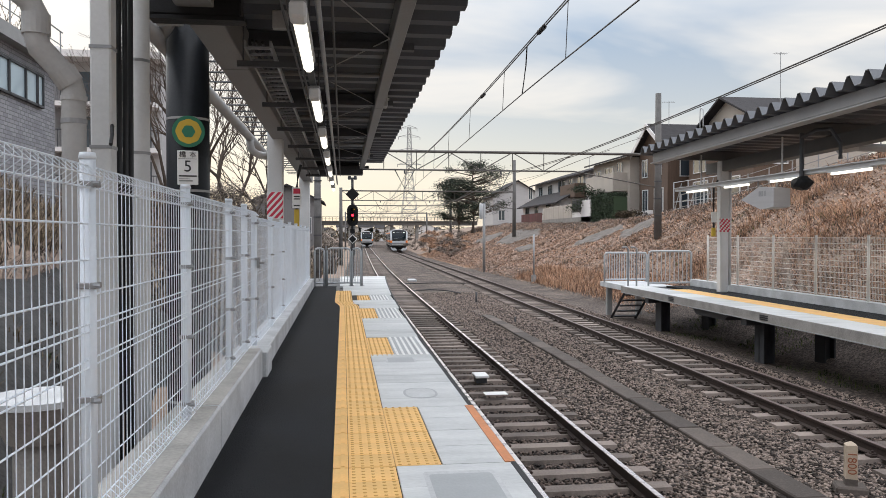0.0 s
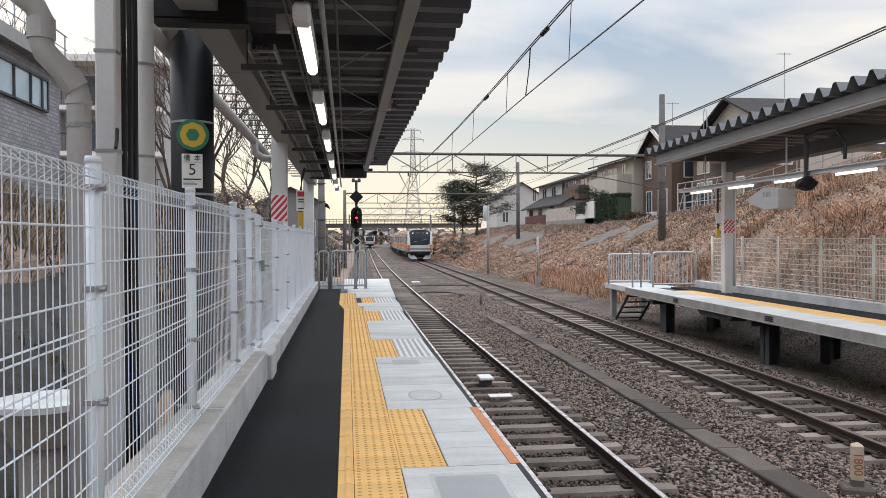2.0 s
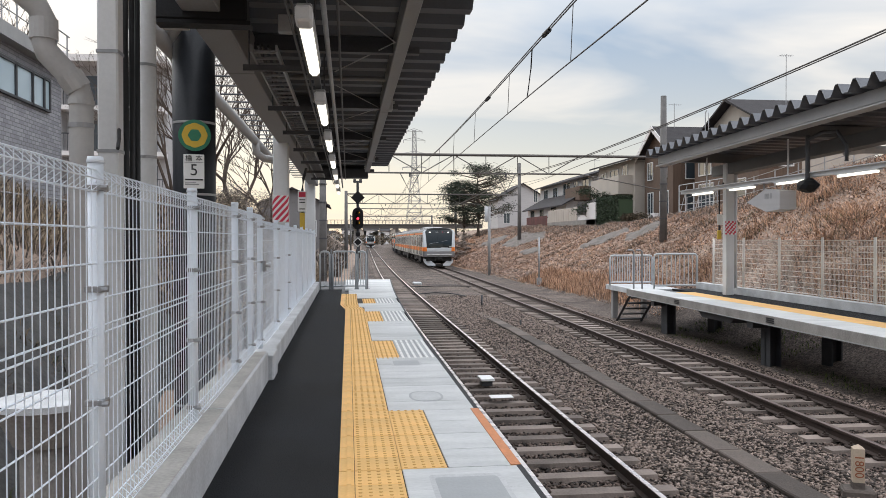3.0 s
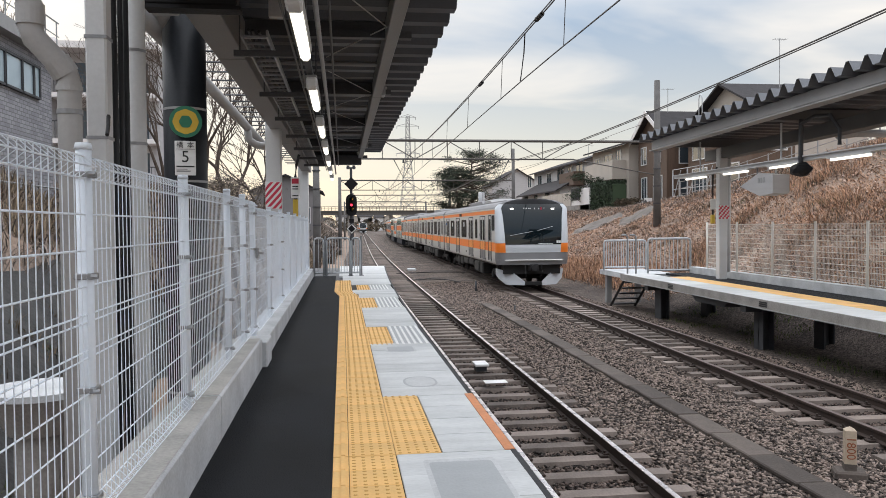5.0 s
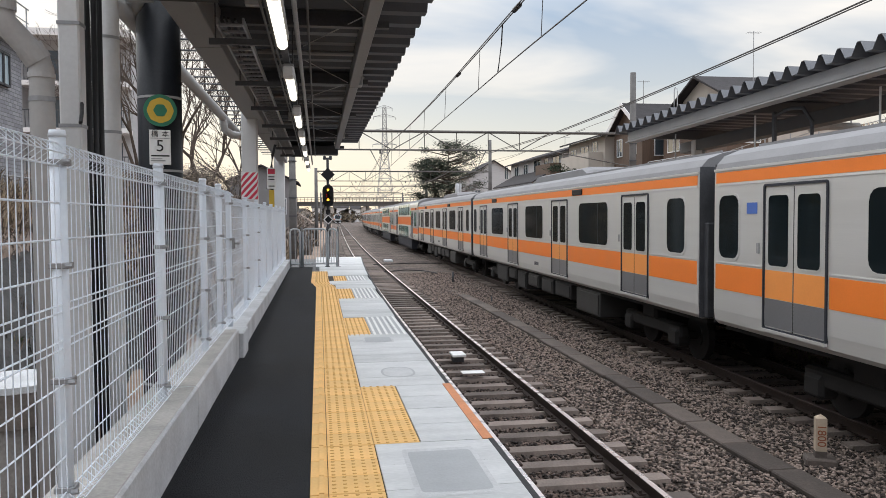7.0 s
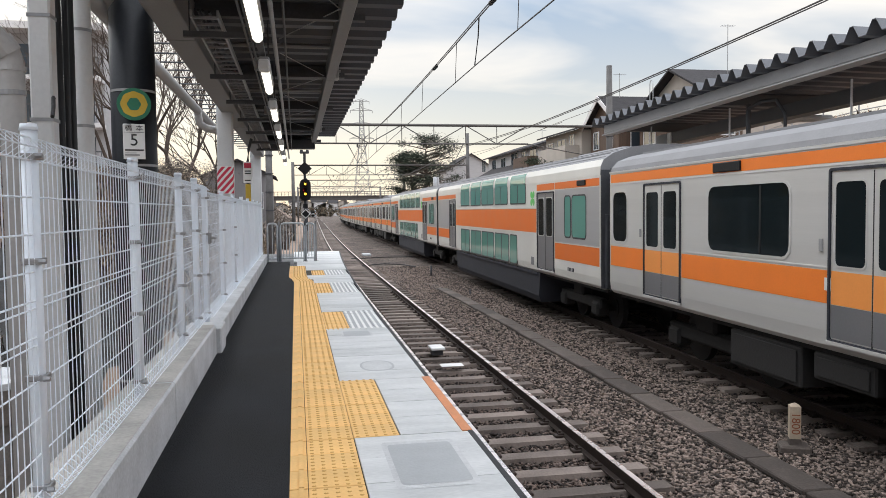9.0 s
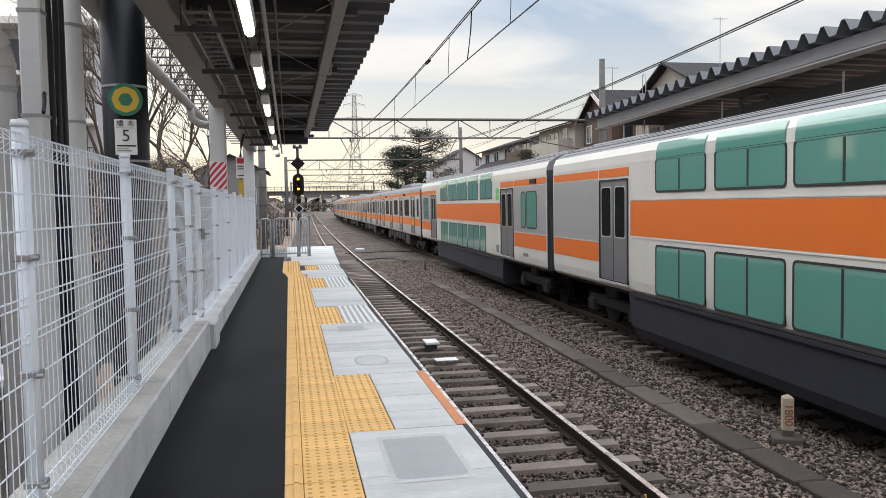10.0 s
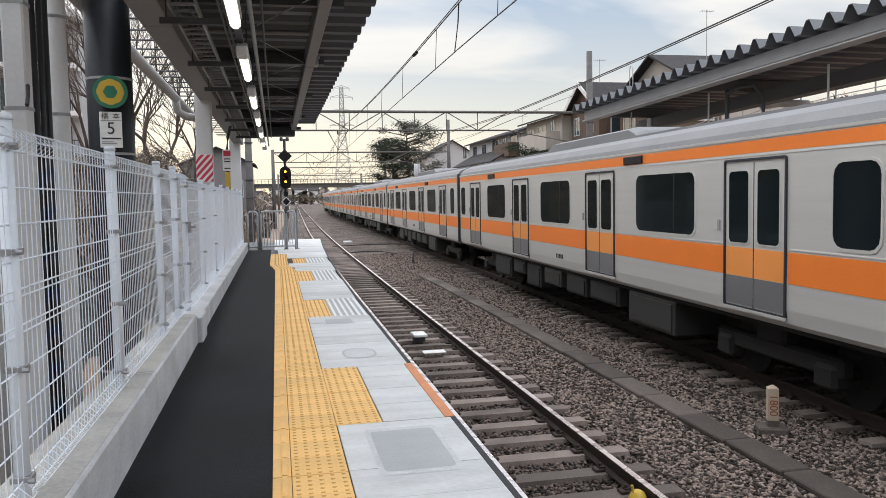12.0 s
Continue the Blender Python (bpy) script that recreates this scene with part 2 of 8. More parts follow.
M = dict(
    ballast=stones("ballast", ((0.008, 0.0055, 0.0045), (0.068, 0.05, 0.041), (0.25, 0.195, 0.165)), 0.036),
    stone=mat("broken_stone", (0.112, 0.084, 0.070), 0.9, var=0.7, scale=6, fine=60, bump=0.3, island=1.1, col2=(0.305, 0.237, 0.2)),
    rustballast=stones("rust_stained_ballast", ((0.010, 0.007, 0.006), (0.045, 0.030, 0.024), (0.13, 0.088, 0.070)), 0.036),
    ruststone=mat("rust_stained_stone", (0.06, 0.042, 0.034), 0.92, var=0.7, scale=6, fine=60, bump=0.3, island=1.1, col2=(0.17, 0.125, 0.105)),
    railtopdull=mat("rust_browned_rail_head", (0.15, 0.11, 0.10), 0.45, metal=0.5, var=0.2, scale=6, bump=0.02),
    soil=mat("dry_soil", (0.25, 0.175, 0.13), 0.95, var=0.55, scale=0.5, fine=14, bump=0.7, col2=(0.38, 0.28, 0.215)),
    asphalt=mat("asphalt", (0.0155, 0.0165, 0.019), 0.75, var=0.8, scale=1.1, fine=110, bump=0.7, spec=0.17),
    concrete=mat("concrete", (0.50, 0.512, 0.525), 0.8, var=0.3, scale=2.5, fine=60, bump=0.12),
    kerbtop=mat("beige_kerb_top", (0.40, 0.385, 0.36), 0.85, var=0.35, scale=3.0, fine=40, bump=0.25),
    oldconcrete=mat("weathered_concrete", (0.25, 0.235, 0.22), 0.85, var=0.35, scale=2.5, fine=40, bump=0.25),
    troughc=mat('stained_trough_concrete', (0.10, 0.081, 0.070), 0.9, var=0.4, scale=2.5, fine=40, bump=0.3, random_amount=0.4),
    sleeper=mat("concrete_sleeper", (0.19, 0.155, 0.135), 0.88, var=0.45, scale=3, fine=40, bump=0.25, random_amount=0.5),
    slab=mat("grey_platform_slab", (0.55, 0.565, 0.57), 0.72, var=0.2, scale=2.0, fine=30, bump=0.1, random_amount=0.25, stretch=(0.7, 2.2, 1), col2=(0.68, 0.69, 0.69)),
    patch=mat("resin_patch", (0.37, 0.385, 0.395), 0.5, var=0.12, scale=4, fine=60, bump=0.05),
    yellow=mat("yellow_tactile_paving", (0.80, 0.49, 0.18), 0.7, var=0.14, scale=2.2, fine=50, bump=0.08, random_amount=0.18),
    yellowdot=mat('darker_dot_flank', (0.56, 0.31, 0.09), 0.8, var=0.2),
    yellowjoint=mat("stained_joint", (0.035, 0.026, 0.016), 0.85, var=0.2),
    orange_edge=mat("orange_edge_strip", (0.62, 0.25, 0.11), 0.7, var=0.18, scale=5),
    whiteline=mat("white_edge_strip", (0.78, 0.78, 0.77), 0.6, var=0.08),
    rubber=mat("black_rubber", (0.02, 0.02, 0.022), 0.7, var=0.2),
    railrust=mat("rusty_rail_side", (0.036, 0.022, 0.017), 0.8, metal=0.1, var=0.35, scale=8),
    railtop=mat("worn_rail_head", (0.78, 0.72, 0.70), 0.27, metal=0.85, var=0.1, scale=6, bump=0.02),
    fencewhite=mat("white_painted_steel", (0.81, 0.87, 0.95), 0.4, var=0.06, scale=6, bump=0.03),
    colwhite=mat("off_white_column_paint", (0.60, 0.605, 0.61), 0.5, var=0.1, scale=2, bump=0.05),
    coldark=mat("dark_column_cladding", (0.0125, 0.0145, 0.018), 0.42, var=0.4, scale=3, bump=0.06, spec=0.2),
    pipegrey=mat("grey_drain_pipe", (0.40, 0.395, 0.39), 0.5, var=0.12, scale=3, bump=0.03),
    galv=mat("galvanised_steel", (0.30, 0.305, 0.315), 0.42, metal=0.6, var=0.18, scale=9, bump=0.04),
    galvpale=mat("pale_galvanised_tube", (0.48, 0.50, 0.52), 0.45, metal=0.15, var=0.15, scale=9, bump=0.03),
    steelgrey=mat("grey_painted_steel", (0.30, 0.30, 0.30), 0.55, var=0.15, scale=3, bump=0.04),
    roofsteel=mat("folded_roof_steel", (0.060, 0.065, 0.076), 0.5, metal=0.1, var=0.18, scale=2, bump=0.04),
    beamgrey=mat("grey_beam_paint", (0.21, 0.208, 0.206), 0.55, var=0.14, scale=2, bump=0.04),
    tray=mat("dull_tray_steel", (0.085, 0.087, 0.092), 0.5, metal=0.3, var=0.2, scale=6, bump=0.03),
    polegrey=mat("weathered_pole_concrete", (0.13, 0.125, 0.122), 0.85, var=0.3, scale=2.5, fine=40, bump=0.2),
    black=mat("black_plastic", (0.009, 0.009, 0.0105), 0.55, var=0.25, spec=0.25),
    darksteel=mat("dark_painted_steel", (0.05, 0.052, 0.058), 0.55, var=0.3, scale=5),
    steel=mat("brushed_stainless", (0.62, 0.61, 0.585), 0.36, metal=0.3, var=0.06, scale=1.5, fine=60, bump=0.02, stretch=(1, 0.05, 6)),
    bandorange=mat("orange_band_film", (0.88, 0.222, 0.03), 0.4, var=0.06, scale=2, bump=0.0),
    facewhite=mat("cool_white_cab_paint", (0.60, 0.63, 0.66), 0.35, var=0.06, scale=1.2, bump=0.0),
    creamsteel=mat("cream_painted_steel", (0.80, 0.77, 0.72), 0.45, var=0.08, scale=6, bump=0.03),
    doororange=mat("door_orange_film", (0.88, 0.32, 0.075), 0.4, var=0.06, scale=2, bump=0.0),
    signblue=mat("blue_notice_film", (0.06, 0.14, 0.45), 0.45, var=0.1, bump=0),
    screenglass=glass_mat("windscreen_glass", (0.006, 0.011, 0.014), 0.03, 0.5),
    panelsteel=mat("dull_stainless_panel", (0.43, 0.425, 0.425), 0.38, metal=0.3, var=0.1, scale=1.5, fine=60, bump=0.02, stretch=(1, 0.05, 6)),
    doorgrey=mat("dark_stainless", (0.26, 0.26, 0.27), 0.38, metal=0.5, var=0.08, scale=1.5, bump=0.02),
    carwhite=mat("white_car_paint", (0.66, 0.645, 0.60), 0.35, var=0.1, scale=1.2, bump=0.0, col2=(0.72, 0.70, 0.65)),
    cargrey=mat("grey_car_roof", (0.225, 0.225, 0.232), 0.7, var=0.15, scale=1.5, bump=0.03, spec=0.2),
    carskirt=mat("dark_grey_skirt", (0.036, 0.038, 0.047), 0.65, var=0.2, scale=2, spec=0.2),
    under=mat("dark_underfloor_steel", (0.014, 0.013, 0.013), 0.75, var=0.4, scale=6),
    underbox=mat("grey_equipment_box", (0.03, 0.029, 0.028), 0.6, var=0.25, scale=4),
    glass=glass_mat("dark_window_glass", (0.006, 0.011, 0.013), 0.07, 0.14),
    greenglass=glass_mat("green_tinted_glass", (0.12, 0.31, 0.26), 0.05, 0.6),
    houseglass=glass_mat("house_window_glass", (0.05, 0.065, 0.08), 0.06),
    # pale blue base paints the reflected sky into the panes
    skyglass=glass_mat("sky_reflection_glass", (0.42, 0.52, 0.58), 0.06, 0.9),
    darknet=mat("dark_slope_net", (0.026, 0.025, 0.026), 0.9, var=0.7, scale=1.6, fine=14, bump=0.9, col2=(0.075, 0.072, 0.07)),
    rim=mat("patch_rim", (0.52, 0.53, 0.535), 0.6, var=0.15, scale=5),
    # beam paint darkened to put the shade under the roof into its colour
    beamshade=mat("shade_darkened_beam_paint", (0.11, 0.11, 0.112), 0.6, var=0.15, scale=2, bump=0.04),
    orangedeep=mat("deep_orange_film", (0.76, 0.165, 0.018), 0.42, var=0.05, scale=2, bump=0.0),
    leaf=mat("fallen_leaves", (0.30, 0.19, 0.14), 0.9, var=0.6, scale=0.3, bump=0, island=1.0, col2=(0.57, 0.42, 0.34)),
    lamp=mat("lit_tube", (0.9, 0.9, 0.85), 0.5, var=0.0, bump=0, emit=(1.0, 0.95, 0.82), emit_k=1.35),
    headlamp=mat("lit_headlamp", (0.9, 0.9, 0.85), 0.4, var=0.0, bump=0, emit=(1.0, 0.97, 0.85), emit_k=1.6),
    redlamp=mat("lit_red_lens", (0.5, 0.02, 0.03), 0.4, var=0.0, bump=0, emit=(1.0, 0.03, 0.06), emit_k=4.0),
    amberlamp=mat("lit_amber_lens", (0.6, 0.35, 0.02), 0.4, var=0.0, bump=0, emit=(1.0, 0.52, 0.03), emit_k=4.0),
    lens=glass_mat("unlit_lens", (0.02, 0.02, 0.02), 0.2),
    signwhite=mat("white_sign_enamel", (0.75, 0.75, 0.74), 0.4, var=0.05, bump=0),
    signred=mat("red_sign_film", (0.55, 0.03, 0.07), 0.45, var=0.1, bump=0),
    signink=mat("black_sign_ink", (0.02, 0.02, 0.022), 0.5, var=0.1, bump=0),
    signyellow=mat("yellow_sign_film", (0.55, 0.37, 0.04), 0.45, var=0.1, bump=0),
    signgreen=mat("green_sign_film", (0.02, 0.16, 0.09), 0.45, var=0.1, bump=0),
    leafgreen=mat("bright_green_mark", (0.12, 0.55, 0.12), 0.45, var=0.1, bump=0),
    brickgrey=brick_mat("grey_brick", (0.25, 0.25, 0.275), (0.36, 0.36, 0.385), (0.17, 0.17, 0.18)),
    plaster=mat("cream_render", (0.42, 0.375, 0.33), 0.85, var=0.1, scale=1.0, fine=25, bump=0.1),
    plasterwhite=mat("pale_siding", (0.66, 0.64, 0.635), 0.8, var=0.1, scale=1.0, fine=25, bump=0.1),
    plasterpale=mat("pale_lilac_siding", (0.43, 0.42, 0.425), 0.8, var=0.1, scale=1.0, fine=25, bump=0.1, stretch=(1, 1, 8)),
    # pale sheet darkened all over so its colour holds the underside's shade
    roofpale=mat("shade_dulled_roof_steel", (0.11, 0.115, 0.127), 0.45, metal=0.3, var=0.16, scale=2, bump=0.04),
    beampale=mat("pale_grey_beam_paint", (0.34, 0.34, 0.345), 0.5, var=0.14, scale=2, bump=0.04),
    truss=mat("weathered_truss_steel", (0.10, 0.092, 0.085), 0.6, metal=0.2, var=0.25, scale=4),
    plastergrey=mat("grey_render", (0.20, 0.19, 0.19), 0.85, var=0.12, scale=1.0, fine=25, bump=0.1),
    brownwood=mat("brown_timber_siding", (0.10, 0.064, 0.045), 0.8, var=0.3, scale=2, fine=20, bump=0.2, stretch=(4, 4, 0.4)),
    redwood=mat("dark_red_boards", (0.10, 0.03, 0.028), 0.8, var=0.3, scale=2, fine=20, bump=0.2, random_amount=0.4),
    rooftile=mat("dark_roof_tile", (0.05, 0.047, 0.049), 0.85, var=0.3, scale=2, fine=25, bump=0.4, spec=0.12),
    hedge=mat("dark_hedge", (0.025, 0.04, 0.02), 0.9, var=0.5, scale=3, island=0.7),
    pine=mat("pine_needles", (0.02, 0.034, 0.022), 0.85, var=0.5, scale=2, island=0.9, col2=(0.045, 0.06, 0.036)),
    bark=mat("bark", (0.085, 0.062, 0.048), 0.95, var=0.4, scale=5, bump=0.6),
    drygrass=mat("dry_grass", (0.35, 0.175, 0.105), 0.9, var=0.65, scale=0.3, bump=0, island=0.8, col2=(0.66, 0.41, 0.265)),
    palegrass=mat("pale_reeds", (0.25, 0.19, 0.13), 0.9, var=0.5, scale=0.4, bump=0, island=0.8, col2=(0.42, 0.33, 0.23)),
    deadbrush=mat("dead_vine_tangle", (0.17, 0.14, 0.12), 0.95, var=0.65, scale=0.5, bump=0, island=0.9, col2=(0.36, 0.30, 0.26)),
    greenweed=mat("green_weeds", (0.045, 0.075, 0.02), 0.9, var=0.5, scale=1, bump=0, island=0.8, col2=(0.12, 0.15, 0.04)),
    bramble=mat("dark_bramble", (0.06, 0.05, 0.03), 0.9, var=0.6, scale=0.6, bump=0, island=0.8, col2=(0.13, 0.095, 0.06)),
    net=mat("grey_bare_rock", (0.13, 0.112, 0.10), 0.9, var=0.45, scale=1.2, fine=9, bump=0.6, stretch=(1, 3, 1)),
    cable=mat("black_cable", (0.012, 0.012, 0.014), 0.5, var=0.1),
    wire=mat("contact_wire", (0.04, 0.035, 0.035), 0.5, metal=0.3, var=0.2),
    post=mat("marker_post_paint", (0.46, 0.37, 0.28), 0.7, var=0.15, scale=8),
    postink=mat("rusty_ink", (0.28, 0.09, 0.04), 0.7, var=0.1),
)

# ---------------------------------------------------------------- mesh helpers


def bm_new():
    return bmesh.new()


def box(bm, x0, x1, y0, y1, z0, z1, bevel=0.0, m=None):
    r = bmesh.ops.create_cube(bm, size=1.0)
    vs = r["verts"]
    for v in vs:
        v.co = Vector(((x0 + x1) / 2 + v.co.x * (x1 - x0), (y0 + y1) / 2 + v.co.y * (y1 - y0), (z0 + z1) / 2 + v.co.z * (z1 - z0)))
    if bevel:
        es = list({e for v in vs for e in v.link_edges})
        rb = bmesh.ops.bevel(bm, geom=es, offset=bevel, segments=1, affect="EDGES")
        vs = list({v for f in rb["faces"] for v in f.verts} | {v for v in vs if v.is_valid})
    if m is not None:
        bmesh.ops.transform(bm, matrix=m, verts=vs)
    return vs


def tube(bm, pts, r, seg=8, caps=True):
    """A round bar along a line of points."""
    pts = [Vector(p) for p in pts]
    rings = []
    up = Vector((0, 0, 1))
    for i, p in enumerate(pts):
        a = pts[max(0, i - 1)]
        b = pts[min(len(pts) - 1, i + 1)]
        d = (b - a).normalized()
        s = d.cross(up)
        if s.length < 0.05:
            s = d.cross(Vector((1, 0, 0)))
        s.normalize()
        u = s.cross(d)
        rr = r[i] if isinstance(r, (list, tuple)) else r
        rings.append([bm.verts.new(p + (s * math.cos(t) + u * math.sin(t)) * rr) for t in [2 * math.pi * k / seg for k in range(seg)]])
    for q, w in zip(rings, rings[1:]):
        for k in range(seg):
            bm.faces.new((q[k], q[(k + 1) % seg], w[(k + 1) % seg], w[k]))
    if caps:
        bm.faces.new(rings[0][::-1])
        bm.faces.new(rings[-1])
    return rings


def prism(bm, prof, y0, y1, close=True):
    """A profile of (x, z) pulled along y."""
    a = [bm.verts.new((x, y0, z)) for x, z in prof]
    b = [bm.verts.new((x, y1, z)) for x, z in prof]
    n = len(prof)
    for i in range(n if close else n - 1):
        bm.faces.new((a[i], a[(i + 1) % n], b[(i + 1) % n], b[i]))
    if close:
        bm.faces.new(a[::-1])
        bm.faces.new(b)


def sweep(bm, prof, line):
    """A profile of (across, z) carried along a line of (x, y) in the plan."""
    rings = []
    for i, (x, y) in enumerate(line):
        x0, y0 = line[max(0, i - 1)]
        x1, y1 = line[min(len(line) - 1, i + 1)]
        d = math.hypot(x1 - x0, y1 - y0)
        nx, ny = (y1 - y0) / d, -(x1 - x0) / d
        rings.append([bm.verts.new((x + nx * p, y + ny * p, z)) for p, z in prof])
    n = len(prof)
    for q, w in zip(rings, rings[1:]):
        for k in range(n):
            bm.faces.new((q[k], q[(k + 1) % n], w[(k + 1) % n], w[k]))
    bm.faces.new(rings[0][::-1])
    bm.faces.new(rings[-1])


def mesh_of(name, bm, material, smooth=False):
    bmesh.ops.recalc_face_normals(bm, faces=bm.faces)
    me = bpy.data.meshes.new(name)
    bm.to_mesh(me)
    bm.free()
    for mm in material if isinstance(material, (list, tuple)) else [material]:
        me.materials.append(mm)
    if smooth:
        for p in me.polygons:
            p.use_smooth = True
    return me


def part(name, bm, material, parent, label="", smooth=False):
    ob = new(name, mesh_of(name, bm, material, smooth))
    ob.parent = parent
    if label:
        tagged(ob, label)
    return ob


def piece(name, me, parent, at):
    ob = new(name, me)
    ob.parent = parent
    ob.matrix_basis = at
    return ob


def single(name, bm, material, label="", category="", group="", kind="", smooth=False, at=None):
    ob = new(name, mesh_of(name, bm, material, smooth))
    if at is not None:
        ob.matrix_basis = at
    return tagged(ob, label, category, group, kind)


def thing(name, label, category, group="", at=None, kind=""):
    ob = new(name)
    ob.empty_display_size = 0.2
    if at is not None:
        ob.matrix_basis = at
    return tagged(ob, label, category, group, kind)


def raw(name, verts, faces, material, label, category="", kind="", group="", smooth=False):
    me = bpy.data.meshes.new(name)
    me.from_pydata([tuple(v) for v in verts], [], [tuple(f) for f in faces])
    me.materials.append(material)
    if smooth:
        me.polygons.foreach_set("use_smooth", [True] * len(me.polygons))
    return tagged(new(name, me), label, category, group, kind)


def text_mesh(name, body, size, material, parent, at, label="", squash=1.0):
    """Letters as a flat raised mesh."""
    cu = bpy.data.curves.new(name, "FONT")
    cu.body, cu.size, cu.extrude = body, size, 0.002
    cu.align_x, cu.align_y = "CENTER", "CENTER"
    tmp = bpy.data.objects.new(name, cu)
    scene.collection.objects.link(tmp)
    bpy.context.view_layer.update()
    me = bpy.data.meshes.new_from_object(tmp.evaluated_get(bpy.context.evaluated_depsgraph_get()))
    bpy.data.objects.remove(tmp)
    bpy.data.curves.remove(cu)
    me.materials.clear()
    me.materials.append(material)
    ob = new(name, me)
    ob.parent = parent
    ob.matrix_basis = at @ Matrix.Diagonal((squash, 1, 1, 1))
    if label:
        tagged(ob, label)
    return ob


# ---------------------------------------------------------------- plan of the place
RAIL_Z, BED_Z = -1.1, -1.325


def far_x(y):
    return 6.975 + 0.02 * y - 0.00004 * max(0.0, y) ** 2 + 0.00025 * max(0.0, min(y, 330.0) - 90.0) ** 2


def near_x(y):
    k = 0.022 * 14.0
    return 2.53 + k * math.log1p(math.exp(min(40.0, (y - 45) / 14.0))) - max(0.0, y - 240) ** 2 / 9000.0


def edge_x(y):
    """The edge of the platform where the camera stands."""
    return 1.12 + 0.0011 * max(0.0, y - 9.0) ** 2


def crest_z(y):
    """Height of the top of the bank along the line."""
    return float(np.interp(y, (0, 27, 36, 45, 60, 75, 90, 120), (4.9, 4.6, 3.7, 2.95, 2.5, 2.65, 2.95, 3.0)))


def ground_z(x, y):
    n = noise.noise((x * 0.25, y * 0.25, 0.0)) * 0.25 + noise.noise((x * 0.9, y * 0.9, 3.0)) * 0.14
    foot = max(10.6, far_x(min(y, 330.0)) + 2.6)
    if x > foot:
        t = min(1.0, (x - foot) / 9.4)
        s = t ** 1.15
        return -1.4 + (crest_z(y) + 1.4) * s + n * min(1.0, t * 3) * (1.0 if t < 1 else 0.4)
    if x > -1.9:
        return -1.4
    if y < 24:
        t = min(1.0, max(0.0, (-x - 3.6) / 5.6))
        return -2.2 + 5.1 * t ** 0.9 + n * min(1.0, (-x - 1.9) * 0.5)
    f = min(1.0, (y - 24) / 10.0)
    t = min(1.0, max(0.0, (-x - 3.4 + 1.6 * f) / (9.0 - 3.0 * f)))
    return -2.2 + 0.8 * f + 4.3 * t ** 0.9 + n * min(1.0, (-x - 1.9) * 0.5)


def make_ground():
    xs = [-1500, -600, -250, -120, -70, -45, -32, -24] + [-20 + 0.8 * i for i in range(22)] + [-2.4, -1.9, -1.2, 0, 3, 6, 9, 10.2] + [10.6 + 0.6 * i for i in range(19)] + [24, 28, 36, 50, 80, 150, 350, 800, 1600]
    ys = [-1200, -400, -150, -60, -25, -12] + [-8 + 1.0 * i for i in range(140)] + [136 + 6 * i for i in range(20)] + [270, 310, 380, 500, 700, 1100, 2000, 4000]
    V = [(x, y, ground_z(x, y)) for y in ys for x in xs]
    w = len(xs)
    Fc = [(j * w + i, j * w + i + 1, (j + 1) * w + i + 1, (j + 1) * w + i) for j in range(len(ys) - 1) for i in range(w - 1)]
    raw("ground", V, Fc, M["soil"], "dry brown earth of the cutting with banks on both sides", "ground", "structure", smooth=True)


make_ground()

RNG = np.random.default_rng(7)


